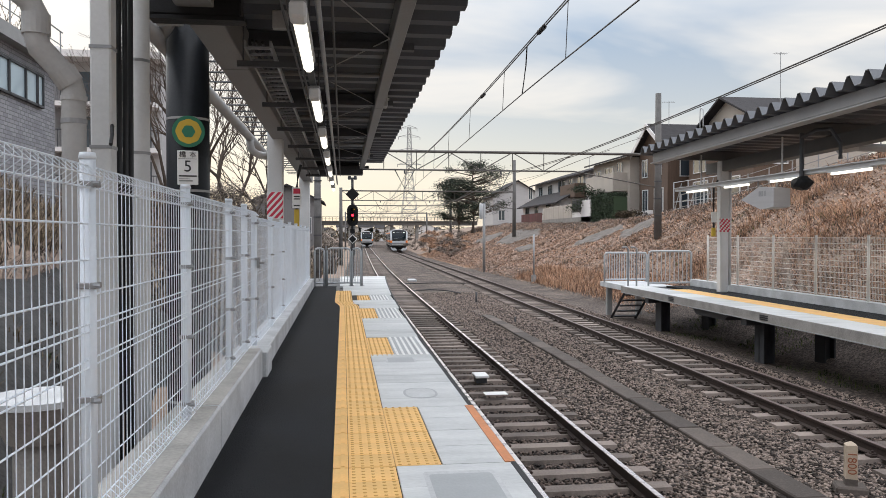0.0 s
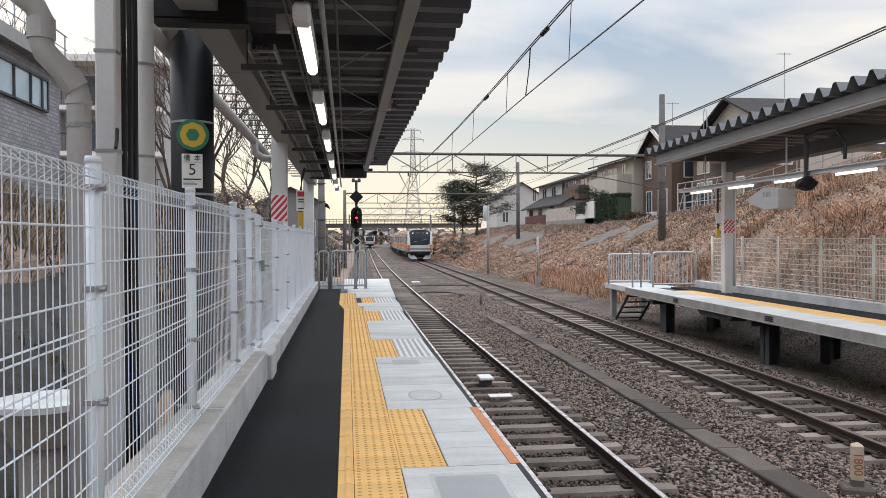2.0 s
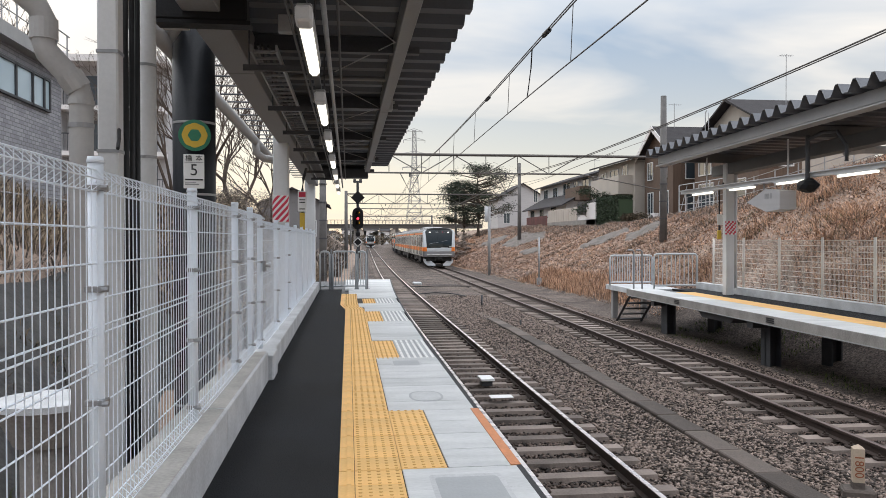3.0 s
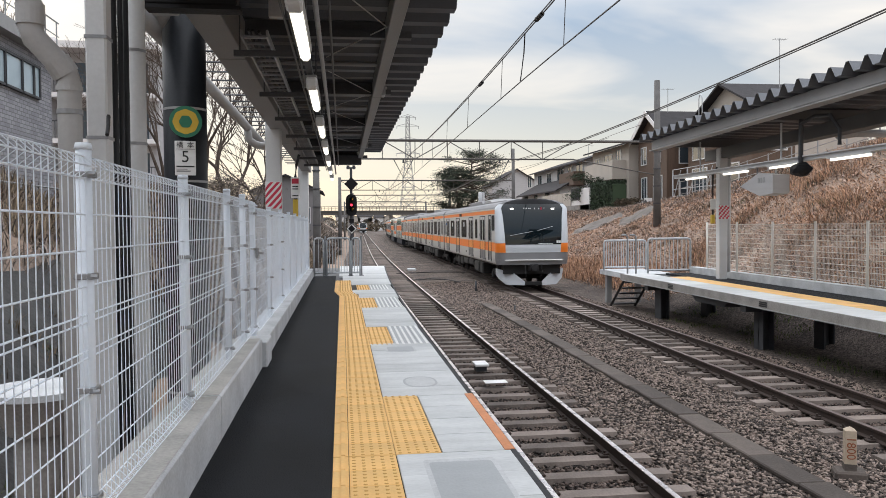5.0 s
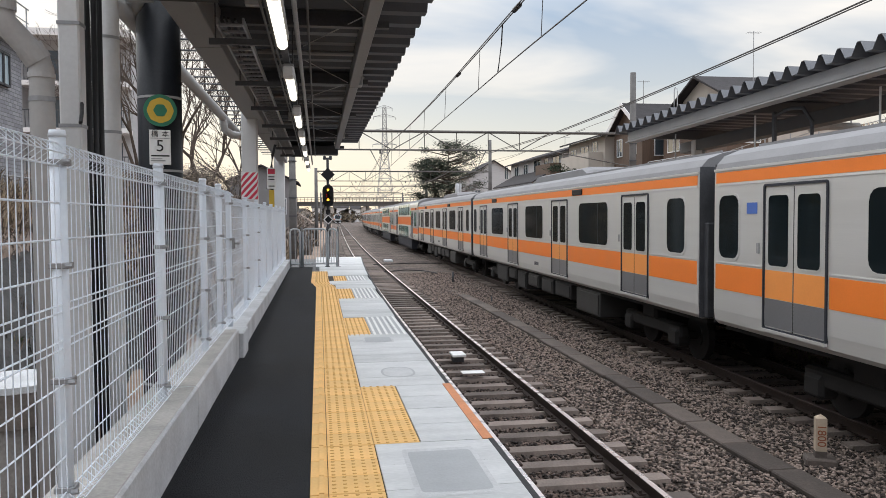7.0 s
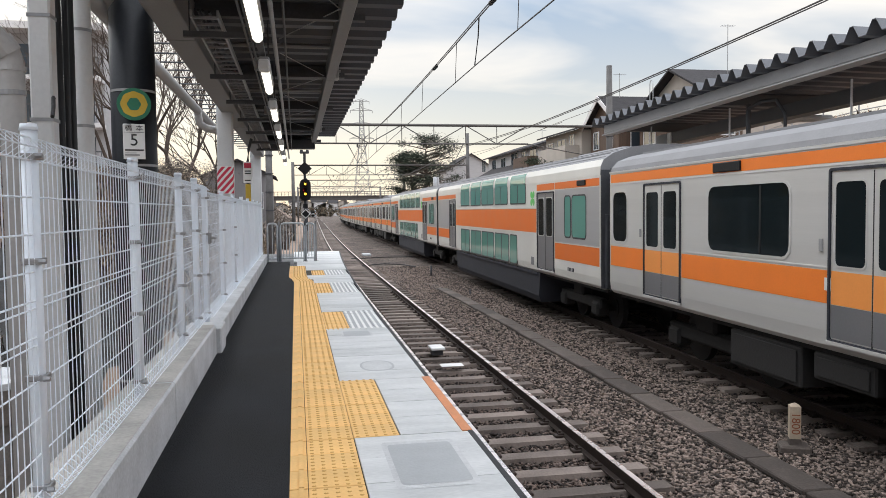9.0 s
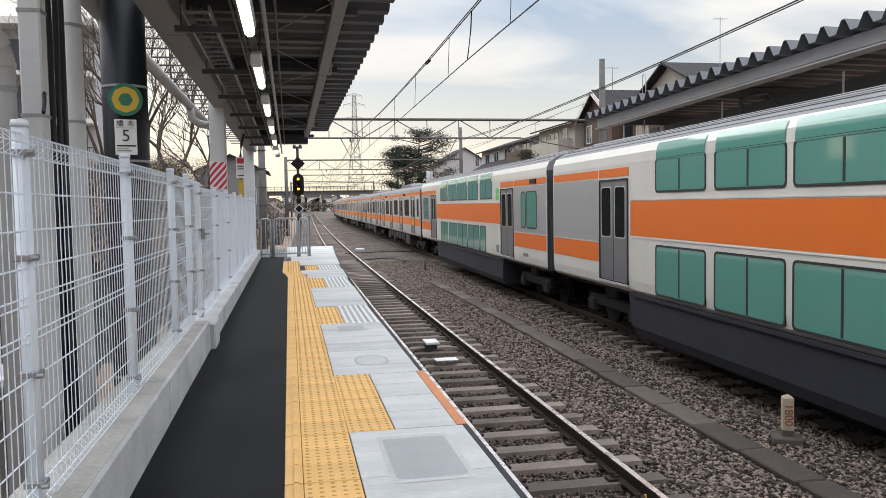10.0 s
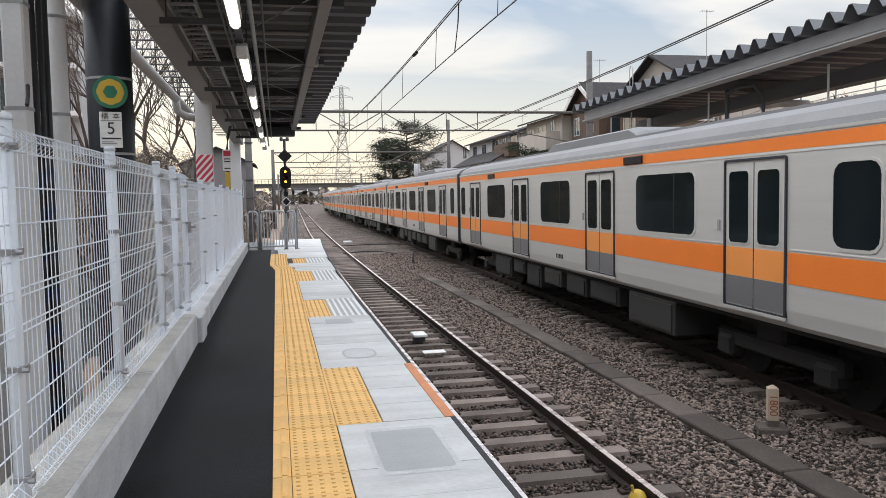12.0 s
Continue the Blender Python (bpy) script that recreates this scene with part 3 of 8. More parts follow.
def make_ballast():
    ys = [-40 + 2.0 * i for i in range(260)]
    V, Fc = [], []
    for y in ys:
        n, f = near_x(y), far_x(y)
        row = [(n - 3.2, -1.42)] + [(n + o, BED_Z + (0.05 if o > 1.2 else 0)) for o in (-1.6, -0.8, 0.8, 1.3)] + [((n + f) / 2, BED_Z + 0.02)] + [(f + o, BED_Z + (0.05 if o < -1.2 else 0)) for o in (-1.3, -0.8, 0.8, 1.5)] + [(f + 2.3, -1.35), (f + 3.8, -1.375)]
        V += [(x, y, z + 0.02 * noise.noise((x, y, 0))) for x, z in row]
    w = 12
    Fc = [(j * w + i, j * w + i + 1, (j + 1) * w + i + 1, (j + 1) * w + i) for j in range(len(ys) - 1) for i in range(w - 1)]
    bed = raw("ballast_bed", V, Fc, M["ballast"], "grey-brown crushed stone ballast under the tracks", "ballast", "structure", smooth=True)
    bed.data.materials.append(M["rustballast"])
    bed.data.polygons.foreach_set("material_index", [1 if i % (w - 1) in (2, 7) else 0 for i in range(len(Fc))])
    # loose stones on top, near enough to be told apart
    octa = np.array([(1, 0.1, 0), (-1, 0, 0.15), (0.1, 1, 0), (0, -1, -0.1), (0.15, 0, 1), (0, 0.1, -1)])
    ocf = np.array([(0, 2, 4), (2, 1, 4), (1, 3, 4), (3, 0, 4), (2, 0, 5), (1, 2, 5), (3, 1, 5), (0, 3, 5)])
    N = 260000
    u = RNG.random(N)
    y = 5.0 + 33 * u ** 1.5
    x = 1.2 + RNG.random(N) * 9.2
    nx = np.array([near_x(v) for v in y])
    fx = np.array([far_x(v) for v in y])
    z = np.where(np.minimum(np.abs(x - nx), np.abs(x - fx)) < 1.05, BED_Z + 0.0, BED_Z + 0.02)
    z = np.where(x > fx + 1.5, BED_Z - 0.03 - np.minimum(0.085, (x - fx - 1.5) * 0.11), z)
    z = np.where((x > nx + 1.3) & (x < fx - 1.3), BED_Z + 0.025, z)
    z = z + RNG.random(N) * 0.034
    n = len(x)
    q = RNG.normal(size=(n, 3, 3))
    q, _ = np.linalg.qr(q)
    s = (0.019 + 0.015 * RNG.random((n, 1, 1))) * np.array([1.35, 0.95, 0.7])[None, None, :]
    shape = octa[None] * (0.8 + 0.5 * RNG.random((n, 6, 1)))
    v = ((shape * s) @ q) * np.array([1.0, 1.0, 0.62]) + np.stack([x, y, z], 1)[:, None, :]
    f = ocf[None] + (np.arange(n) * 6)[:, None, None]
    me = bpy.data.meshes.new("loose_stones")
    me.vertices.add(n * 6)
    me.vertices.foreach_set("co", v.reshape(-1))
    me.loops.add(n * 24)
    me.loops.foreach_set("vertex_index", f.reshape(-1).astype(np.int32))
    me.polygons.add(n * 8)
    me.polygons.foreach_set("loop_start", np.arange(n * 8, dtype=np.int32) * 3)
    me.polygons.foreach_set("loop_total", np.full(n * 8, 3, dtype=np.int32))
    me.materials.append(M["stone"])
    me.materials.append(M["ruststone"])
    rusty = np.minimum(np.abs(x - nx), np.abs(x - fx)) < 0.85 + 0.25 * RNG.random(n)
    me.polygons.foreach_set("material_index", np.repeat(rusty.astype(np.int32), 8))
    me.update()
    tagged(new("loose_stones", me), "loose grey and brown crushed stones lying on the track bed", "gravel", "", "stuff")


make_ballast()


def make_verge_gravel():
    """Dark stony ground between the through track and the foot of the bank."""
    ys = [0.0 + 1.0 * j for j in range(70)]
    V, cols = [], 9
    for y in ys:
        a, b = far_x(y) + 2.2, 12.4 + 0.4 * noise.noise((0.0, y * 0.4, 8.0))
        for i in range(cols):
            x = a + (b - a) * i / (cols - 1)
            V.append((x, y, max(-1.372, ground_z(x, y) + 0.03) + 0.02 * noise.noise((x * 3, y * 3, 2.0))))
    Fc = [(j * cols + i, j * cols + i + 1, (j + 1) * cols + i + 1, (j + 1) * cols + i) for j in range(len(ys) - 1) for i in range(cols - 1)]
    raw("verge_gravel", V, Fc, M["ballast"], "dark stony ground beside the track and under the opposite platform", "gravel", "structure", smooth=True)


make_verge_gravel()


def rail_profile(o):
    h = [(-0.06, 0.0), (0.06, 0.0), (0.06, 0.012), (0.012, 0.03), (0.012, 0.105), (0.033, 0.115), (0.033, 0.146), (-0.033, 0.146), (-0.033, 0.115), (-0.012, 0.105), (-0.012, 0.03), (-0.06, 0.012)]
    return [(o + a, RAIL_Z - 0.15 + b) for a, b in h]


def make_track(name, fx, label, y0, far, head):
    tr = thing(name, label, "railway track", kind="structure")
    ys = [-40 + 2.5 * i for i in range(30)] + [35 + 5 * i for i in range(80)]
    ys = [y for y in ys if y < far]
    for o in (-0.5665, 0.5665):
        bm = bm_new()
        sweep(bm, rail_profile(o), [(fx(y), y) for y in ys])
        rl = part("rail", bm, M["railrust"], tr, "rust-brown steel rail")
        bm = bm_new()
        sweep(bm, [(o - 0.031, RAIL_Z - 0.003), (o + 0.031, RAIL_Z - 0.003), (o + 0.026, RAIL_Z + 0.002), (o - 0.026, RAIL_Z + 0.002)], [(fx(y), y) for y in ys])
        part("running_face", bm, M[head], rl, "worn running face of the rail")
    bm = bm_new()
    prism(bm, [(-0.13, -0.09), (0.13, -0.09), (0.105, 0.075), (-0.105, 0.075)], -1.0, 1.0)
    bmesh.ops.rotate(bm, matrix=Matrix.Rotation(radians(90), 3, "Z"), verts=bm.verts)
    sl = mesh_of("sleeper", bm, M["sleeper"])
    bm = bm_new()
    for s in (-1, 1):
        box(bm, -0.05 + s * 0.115, 0.05 + s * 0.115, -0.055, 0.055, 0, 0.03, 0.008)
        tube(bm, [(s * 0.1, 0, 0.03), (s * 0.1, 0, 0.075)], 0.017, 6)
        box(bm, -0.035 + s * 0.085, 0.035 + s * 0.085, -0.03, 0.03, 0.03, 0.045)
    clip = mesh_of("rail_clip", bm, M["railrust"])
    y, k = y0, 0
    while y < min(far, 120):
        a = math.atan((fx(y + 0.5) - fx(y - 0.5)))
        at = pose(fx(y), y, RAIL_Z - 0.222, 0, 0, -math.degrees(a) + 0.4 * math.sin(k * 3.7))
        s = piece("sleeper", sl, tr, at)
        if y < 26:
            for o in (-0.5665, 0.5665):
                piece("rail_clip", clip, s, pose(o, 0, 0.078))
        y += 0.58
        k += 1


make_track("platform_track", near_x, "railway track of rusty rails on concrete sleepers beside the platform", -5.12, 420, "railtop")
make_track("through_track", far_x, "railway track of rusty rails on concrete sleepers, ballasted", -5.6, 420, "railtopdull")


def make_trough():
    """Concrete cable trough with lids between the tracks."""
    tr = thing("cable_trough", "grey concrete cable trough with separate lids between the tracks", "cable trough", kind="structure")
    def line(y):
        return 4.72 + 0.011 * y - 0.0009 * max(0, y - 14) ** 2
    bm = bm_new()
    sweep(bm, [(-0.19, -1.5), (0.19, -1.5), (0.19, -1.272), (-0.19, -1.272)], [(line(y), y) for y in range(-6, 30)])
    part("channel", bm, M["troughc"], tr)
    bm = bm_new()
    box(bm, -0.17, 0.17, -0.49, 0.49, -1.27, -1.21, 0.014)
    me = mesh_of("lid", bm, M["troughc"])
    y = -5.0
    k = -8
    while y < 27:
        a = math.degrees(math.atan(line(y + 0.5) - line(y - 0.5)))
        piece("lid", me, tr, pose(line(y) + 0.012 * math.sin(k * 2.3), y, 0.006 * math.sin(k * 5.1), 0, 0, -a + 0.7 * math.sin(k * 4.1)))
        y += 1.0
        k += 1


make_trough()


def make_marker():
    mk = thing("distance_marker", "short tan concrete kilometre post with a grey foot reading 1800", "distance marker", at=pose(5.42, 7.8, BED_Z + 0.03, 0, 0, -24))
    bm = bm_new()
    box(bm, -0.16, 0.16, -0.13, 0.13, 0, 0.1, 0.02)
    box(bm, -0.06, 0.06, -0.06, 0.06, 0.1, 0.17)
    part("foot", bm, M["troughc"], mk, "stained concrete foot")
    bm = bm_new()
    box(bm, -0.058, 0.058, -0.058, 0.058, 0.17, 0.53)
    r = bm.verts.new((0, 0, 0.57))
    top = [v for v in bm.verts if v.co.z > 0.52 and v is not r]
    fs = [f for f in bm.faces if all(v.co.z > 0.52 for v in f.verts)]
    bmesh.ops.delete(bm, geom=fs, context="FACES_ONLY")
    top.sort(key=lambda v: math.atan2(v.co.y, v.co.x))
    for i in range(4):
        bm.faces.new((top[i], top[(i + 1) % 4], r))
    part("post", bm, M["post"], mk)
    text_mesh("number", "1800", 0.125, M["postink"], mk, pose(-0.0, -0.061, 0.345, 90, 90, 0) , "rust-red painted figures 1800", 1.0)


make_marker()

# ---------------------------------------------------------------- platform where the camera stands


def make_platform():
    pf = thing("platform", "station platform with asphalt, yellow tactile paving and grey concrete slabs", "platform", kind="structure")
    ys = [-8, -4, 0, 4, 8, 9, 10, 11, 12, 13, 14, 15, 16, 17, 18, 19, 20, 21, 22, 23, 24, 26, 28, 29]
    # body below the paving
    bm = bm_new()
    top, bot = -0.06, -0.55
    a = [bm.verts.new((edge_x(y) - 0.03, y, top)) for y in ys]
    b = [bm.verts.new((edge_x(y) - 0.03, y, bot)) for y in ys]
    a2 = [bm.verts.new((-1.3, y, top)) for y in ys]
    b2 = [bm.verts.new((-1.3, y, bot)) for y in ys]
    for i in range(len(ys) - 1):
        bm.faces.new((a[i], a[i + 1], b[i + 1], b[i]))
        bm.faces.new((a[i], a[i + 1], a2[i + 1], a2[i]))
        bm.faces.new((b[i], b[i + 1], b2[i + 1], b2[i]))
        bm.faces.new((a2[i], a2[i + 1], b2[i + 1], b2[i]))
    bm.faces.new((a[-1], b[-1], b2[-1], a2[-1]))
    bm.faces.new((a[0], b[0], b2[0], a2[0]))
    part("deck", bm, M["darksteel"], pf, "dark steel deck under the paving")
    bm = bm_new()
    box(bm, -0.12, 0.12, -0.12, 0.12, -1.5, -0.55)
    sup = mesh_of("leg", bm, M["darksteel"])
    for y in range(-6, 29, 3):
        for x in (-0.9, 0.75):
            piece("leg", sup, pf, pose(x, y, 0))
    # asphalt walkway
    bm = bm_new()
    nx, ny = 8, 90
    g = [[bm.verts.new((-0.845 + (0.775 - (0.12 if y > 17.6 else 0)) * i / nx, y, -0.004 + 0.004 * noise.noise((i * 0.4, y, 1)))) for i in range(nx + 1)] for y in [-8 + 31.5 * j / ny for j in range(ny + 1)]]
    for j in range(ny):
        for i in range(nx):
            bm.faces.new((g[j][i], g[j][i + 1], g[j + 1][i + 1], g[j + 1][i]))
    part("asphalt_walkway", bm, M["asphalt"], pf, "dark asphalt walkway", smooth=True)
    # joint bed seen in the gaps between the tiles
    bm = bm_new()
    box(bm, -0.062, 0.66, -8, 16.7, -0.05, -0.012)
    box(bm, -0.178, 0.66, 17.9, 21.5, -0.05, -0.012)
    box(bm, -0.03, 0.66, 16.7, 17.9, -0.05, -0.012)
    part("joint_bed", bm, M["yellowjoint"], pf)

    # tactile tiles with raised dots
    def dots(bm, x0, y0, nx_, ny_, p, r=0.0135, h=0.005):
        for i in range(nx_):
            for j in range(ny_):
                x, y = x0 + p * i, y0 + p * j
                lo = [bm.verts.new((x + r * math.cos(q), y + r * math.sin(q), 0.0)) for q in (0, 1.05, 2.09, 3.14, 4.19, 5.24)]
                hi = [bm.verts.new((x + 0.5 * r * math.cos(q), y + 0.5 * r * math.sin(q), h)) for q in (0, 1.05, 2.09, 3.14, 4.19, 5.24)]
                bm.faces.new(hi)
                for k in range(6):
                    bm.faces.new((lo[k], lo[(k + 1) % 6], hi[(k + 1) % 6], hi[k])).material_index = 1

    bm = bm_new()
    box(bm, -0.149, 0.149, -0.142, 0.142, -0.03, 0.0, 0.003)
    dots(bm, -0.12, -0.12, 5, 5, 0.06)
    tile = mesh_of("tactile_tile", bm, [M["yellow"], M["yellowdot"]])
    bm = bm_new()
    box(bm, -0.0485, 0.0485, -0.142, 0.142, -0.03, 0.0, 0.003)
    box(bm, 0.0, 0.028, -0.14, 0.14, 0.0, 0.008)
    bar = mesh_of("tactile_bar", bm, M["yellow"])
    bm = bm_new()
    box(bm, -0.1485, 0.1485, -0.1485, 0.1485, -0.03, 0.0, 0.003)
    for i in range(4):
        box(bm, -0.1275 + 0.075 * i, -0.095 + 0.075 * i, -0.14, 0.14, 0.0, 0.006)
    for f in bm.faces:
        f.material_index = 1 if f.calc_center_median().z > 0.001 else 0
    wtile = mesh_of("white_tile", bm, [M["patch"], M["whiteline"]])
    bm = bm_new()
    box(bm, -0.0725, 0.0725, -0.1475, 0.1475, -0.03, 0.0, 0.003)
    for i in range(2):
        box(bm, -0.055 + 0.075 * i, -0.022 + 0.075 * i, -0.14, 0.14, 0.0, 0.006)
    for f in bm.faces:
        f.material_index = 1 if f.calc_center_median().z > 0.001 else 0
    whalf = mesh_of("white_tile", bm, [M["patch"], M["whiteline"]])
    k = -45
    while True:
        # courses of three tiles with a wider joint between them
        c = 5.03 + 0.878 * (k // 3) + 0.008 + 0.289 * (k % 3) + 0.142
        if c > 21.3:
            break
        s = -0.12 * min(1.0, max(0.0, (c - 16.7) / 1.2))
        piece("tactile_bar", bar, pf, pose(-0.018 + s, c, 0.0))
        piece("tactile_tile", tile, pf, pose(0.183 + s, c, 0.001 * math.sin(k * 7)))
        wide = 5.0 < c < 6.8 or 9.8 < c < 11.5 or 14.2 < c < 16.05 or 18.2 < c < 19.8
        if wide:
            piece("tactile_tile", tile, pf, pose(0.484, c, 0.001 * math.sin(k * 5)))
        if wide and c > 8:
            piece("white_tile", wtile, pf, pose(0.786, c, 0.0))
            piece("white_tile", whalf, pf, pose(1.013, c, 0.0))
        k += 1
    # grey slabs: y0, y1, left edge
    slabs = [(-8, -5, .335), (-5, -2, .335), (-2, 0.6, .335), (0.6, 2.85, .335), (2.85, 5.03, .335), (5.03, 5.92, .637), (5.92, 6.75, .637), (6.75, 7.9, .335), (7.9, 8.75, .335), (8.75, 9.82, .335), (11.5, 12.4, .335), (12.4, 14.22, .335), (16.05, 17.2, .335), (17.2, 18.2, .22), (19.8, 21.4, .22), (21.4, 23.3, 0.0), (23.3, 26, -0.1), (26, 29, -0.1)]
    for y0, y1, x0 in slabs:
        n = max(1, round((y1 - y0) / 0.43))
        for j in range(n):
            bm = bm_new()
            ya, yb = y0 + (y1 - y0) * j / n + (0.002 if j else 0.006), y0 + (y1 - y0) * (j + 1) / n - (0.002 if j < n - 1 else 0.006)
            q = [bm.verts.new((x, y, z)) for z in (0.0008 * (j % 2), -0.05) for x, y in ((x0 + 0.004, ya), (edge_x(ya) - 0.035, ya), (edge_x(yb) - 0.035, yb), (x0 + 0.004, yb))]
            bm.faces.new(q[:4])
            for i in range(4):
                bm.faces.new((q[i], q[(i + 1) % 4], q[4 + (i + 1) % 4], q[4 + i]))
            part("slab", bm, M["slab"], pf)
    for y0, y1 in ((9.82, 11.5), (14.22, 16.05), (18.2, 19.8)):
        bm = bm_new()
        box(bm, 0.637, edge_x(y0) - 0.04, y0, y1, -0.05, -0.008)
        part("slab", bm, M["slab"], pf)
    # repaired patches with a soft rim
    def patch(cx, cy, w, d, rnd):
        for s, z, m_, nm in ((1.0, 0.002, "rim" if rnd < 0.5 else "patch", "patch_rim"), (0.86, 0.0035, "patch" if rnd < 0.5 else "rim", "patch")):
            bm = bm_new()
            vs = []
            for i in range(32):
                q = 2 * math.pi * i / 32
                c, sn = math.cos(q), math.sin(q)
                kx = abs(c) ** rnd * (1 if c > 0 else -1)
                ky = abs(sn) ** rnd * (1 if sn > 0 else -1)
                vs.append(bm.verts.new((cx + w / 2 * s * kx, cy + d / 2 * s * ky, z)))
            bm.faces.new(vs)
            part(nm, bm, M[m_], pf, "smooth repaired patch")
    patch(0.72, 4.45, 0.46, 0.85, 0.1)
    patch(0.72, 7.35, 0.32, 0.5, 0.8)
    patch(0.68, 9.35, 0.36, 0.42, 0.15)
    # edge strips
    bm = bm_new()
    sweep(bm, [(-0.034, -0.035), (0.0, -0.035), (0.0, 0.003), (-0.034, 0.003)], [(edge_x(y), y) for y in ys])
    part("edge_strip", bm, M["rubber"], pf, "black rubber platform edge strip")
    bm = bm_new()
    sweep(bm, [(-0.03, -0.5), (0.012, -0.5), (0.012, -0.037), (-0.03, -0.037)], [(edge_x(y), y) for y in ys])
    part("edge_rubber", bm, M["rubber"], pf, "black rubber edge buffer")
    bm = bm_new()
    box(bm, 1.05, 1.118, 5.03, 6.75, -0.02, 0.006)
    part("edge_marking", bm, M["orange_edge"], pf, "faded orange edge marking")
    # kerb under the fence
    for a, b in ((-8, -4.5), (-4.5, -1.0), (-1.0, 2.6), (2.6, 5.6), (5.6, 8.42)):
        bm = bm_new()
        box(bm, -1.17, -0.842, a + 0.004, b - 0.004, -0.4, 0.30, 0.012)
        part("kerb_block", bm, M["concrete"], pf, "pale concrete kerb carrying the fence")
        bm = bm_new()
        box(bm, -1.155, -0.862, a + 0.02, b - 0.02, 0.295, 0.303)
        part("kerb_top", bm, M["kerbtop"], pf, "darker beige top of the kerb")
    for a, b in ((8.42, 8.95), (8.95, 12.0), (12.0, 15.5), (15.5, 19.0), (19.0, 23.4)):
        bm = bm_new()
        box(bm, -1.17, -0.842 + (0.05 if a < 8.5 else 0), a + 0.004, b - 0.004, -0.4, 0.26 if a < 8.5 else 0.225, 0.012)
        part("kerb_block", bm, M["concrete"], pf, "pale concrete kerb carrying the fence")


make_platform()


def make_fence_panel(length, h):
    """Welded mesh panel along y with rolled top and bottom; origin at its foot."""
    bm = bm_new()
    n = int(round(length / 0.064))
    for i in range(n + 1):
        y = length * i / n
        tube(bm, [(0.0, y, 0.1), (0.045, y, 0.055), (0.0, y, 0.03), (0.0, y, h - 0.015), (0.05, y, h - 0.06), (0.0, y, h - 0.1)], 0.0022, 4, False)
    for z in [0.03, 0.1, h - 0.1, h - 0.015] + [0.1 + (h - 0.2) * k / 9 for k in range(1, 9)] + [0.1 + (h - 0.2) * 4 / 9 + 0.03, 0.1 + (h - 0.2) * 5 / 9 + 0.03]:
        tube(bm, [(-0.004, 0, z), (-0.004, length, z)], 0.004, 4, False)
    for z in (0.055, h - 0.06):
        tube(bm, [(0.047, 0, z), (0.047, length, z)], 0.003, 4, False)
    return mesh_of("mesh_panel", bm, M["fencewhite"])


def make_fence():
    fe = thing("mesh_fence", "white welded mesh fence with round posts on a concrete kerb", "fence")
    posts = [-4.74, -2.74, -0.74, 1.26, 3.26, 5.2, 7.12, 8.2, 9.08, 11.1, 13.1, 15.1, 17.1, 19.1, 21.1, 23.1]
    bm = bm_new()
    tube(bm, [(0, 0, 0), (0, 0, 1.5)], 0.031, 12)
    tube(bm, [(0, 0, 1.5), (0, 0, 1.525)], [0.036, 0.03], 12)
    post = mesh_of("post", bm, M["fencewhite"], True)
    bm = bm_new()
    box(bm, -0.036, 0.04, -0.037, 0.037, -0.012, 0.012, 0.003)
    tube(bm, [(0.035, -0.05, 0), (0.06, -0.05, 0)], 0.011, 6)
    clamp = mesh_of("clamp", bm, M["galv"])
    panels = {}
    for i, y in enumerate(posts):
        z0 = 0.285 if y < 8.3 else 0.225
        p = piece("post", post, fe, pose(-1.0, y, z0))
        if y < 14:
            for z in (0.12, 0.55, 1.0, 1.4):
                piece("clamp", clamp, p, pose(0, 0, z))
        if i + 1 < len(posts):
            ln = round(posts[i + 1] - y - 0.07, 2)
            if ln not in panels:
                panels[ln] = make_fence_panel(ln, 1.47)
            piece("mesh_panel", panels[ln], fe, pose(-0.985, y + 0.035, z0 + 0.015))
    bm = bm_new()
    box(bm, -0.96, -0.93, 8.98, 9.06, 1.12, 1.24, 0.005)
    tube(bm, [(-0.93, 9.0, 1.18), (-0.88, 9.0, 1.18), (-0.88, 8.9, 1.18)], 0.012, 6)
    part("gate_latch", bm, M["galv"], fe, "steel gate latch")


make_fence()


def rail_frame(name, y, x0, x1, z0, z1, bars, label, r=0.019, turn=0.0, mat_="galv"):
    """A hooped tube barrier in the plane of x and z."""
    th = thing(name, label, "barrier", at=pose(x0, y, z0, 0, 0, turn))
    w, h, c = x1 - x0, z1 - z0, 0.09
    pts = [(0, 0, 0.0), (0, 0, h - c), (c * 0.3, 0, h - c * 0.3), (c, 0, h), (w - c, 0, h), (w - c * 0.3, 0, h - c * 0.3), (w, 0, h - c), (w, 0, 0)]
    bm = bm_new()
    tube(bm, pts, r, 8)
    part("hoop", bm, M[mat_], th, smooth=True)
    bm = bm_new()
    tube(bm, [(0, 0, 0.1), (w, 0, 0.1)], r * 0.9, 8)
    part("lower_rail", bm, M[mat_], th)
    bm = bm_new()
    tube(bm, [(0, 0, 0.1), (0, 0, h)], r * 0.45, 6)
    me = mesh_of("bar", bm, M[mat_])
    for i in range(bars):
        piece("bar", me, th, pose(w * (i + 1) / (bars + 1), 0, 0))
    return th


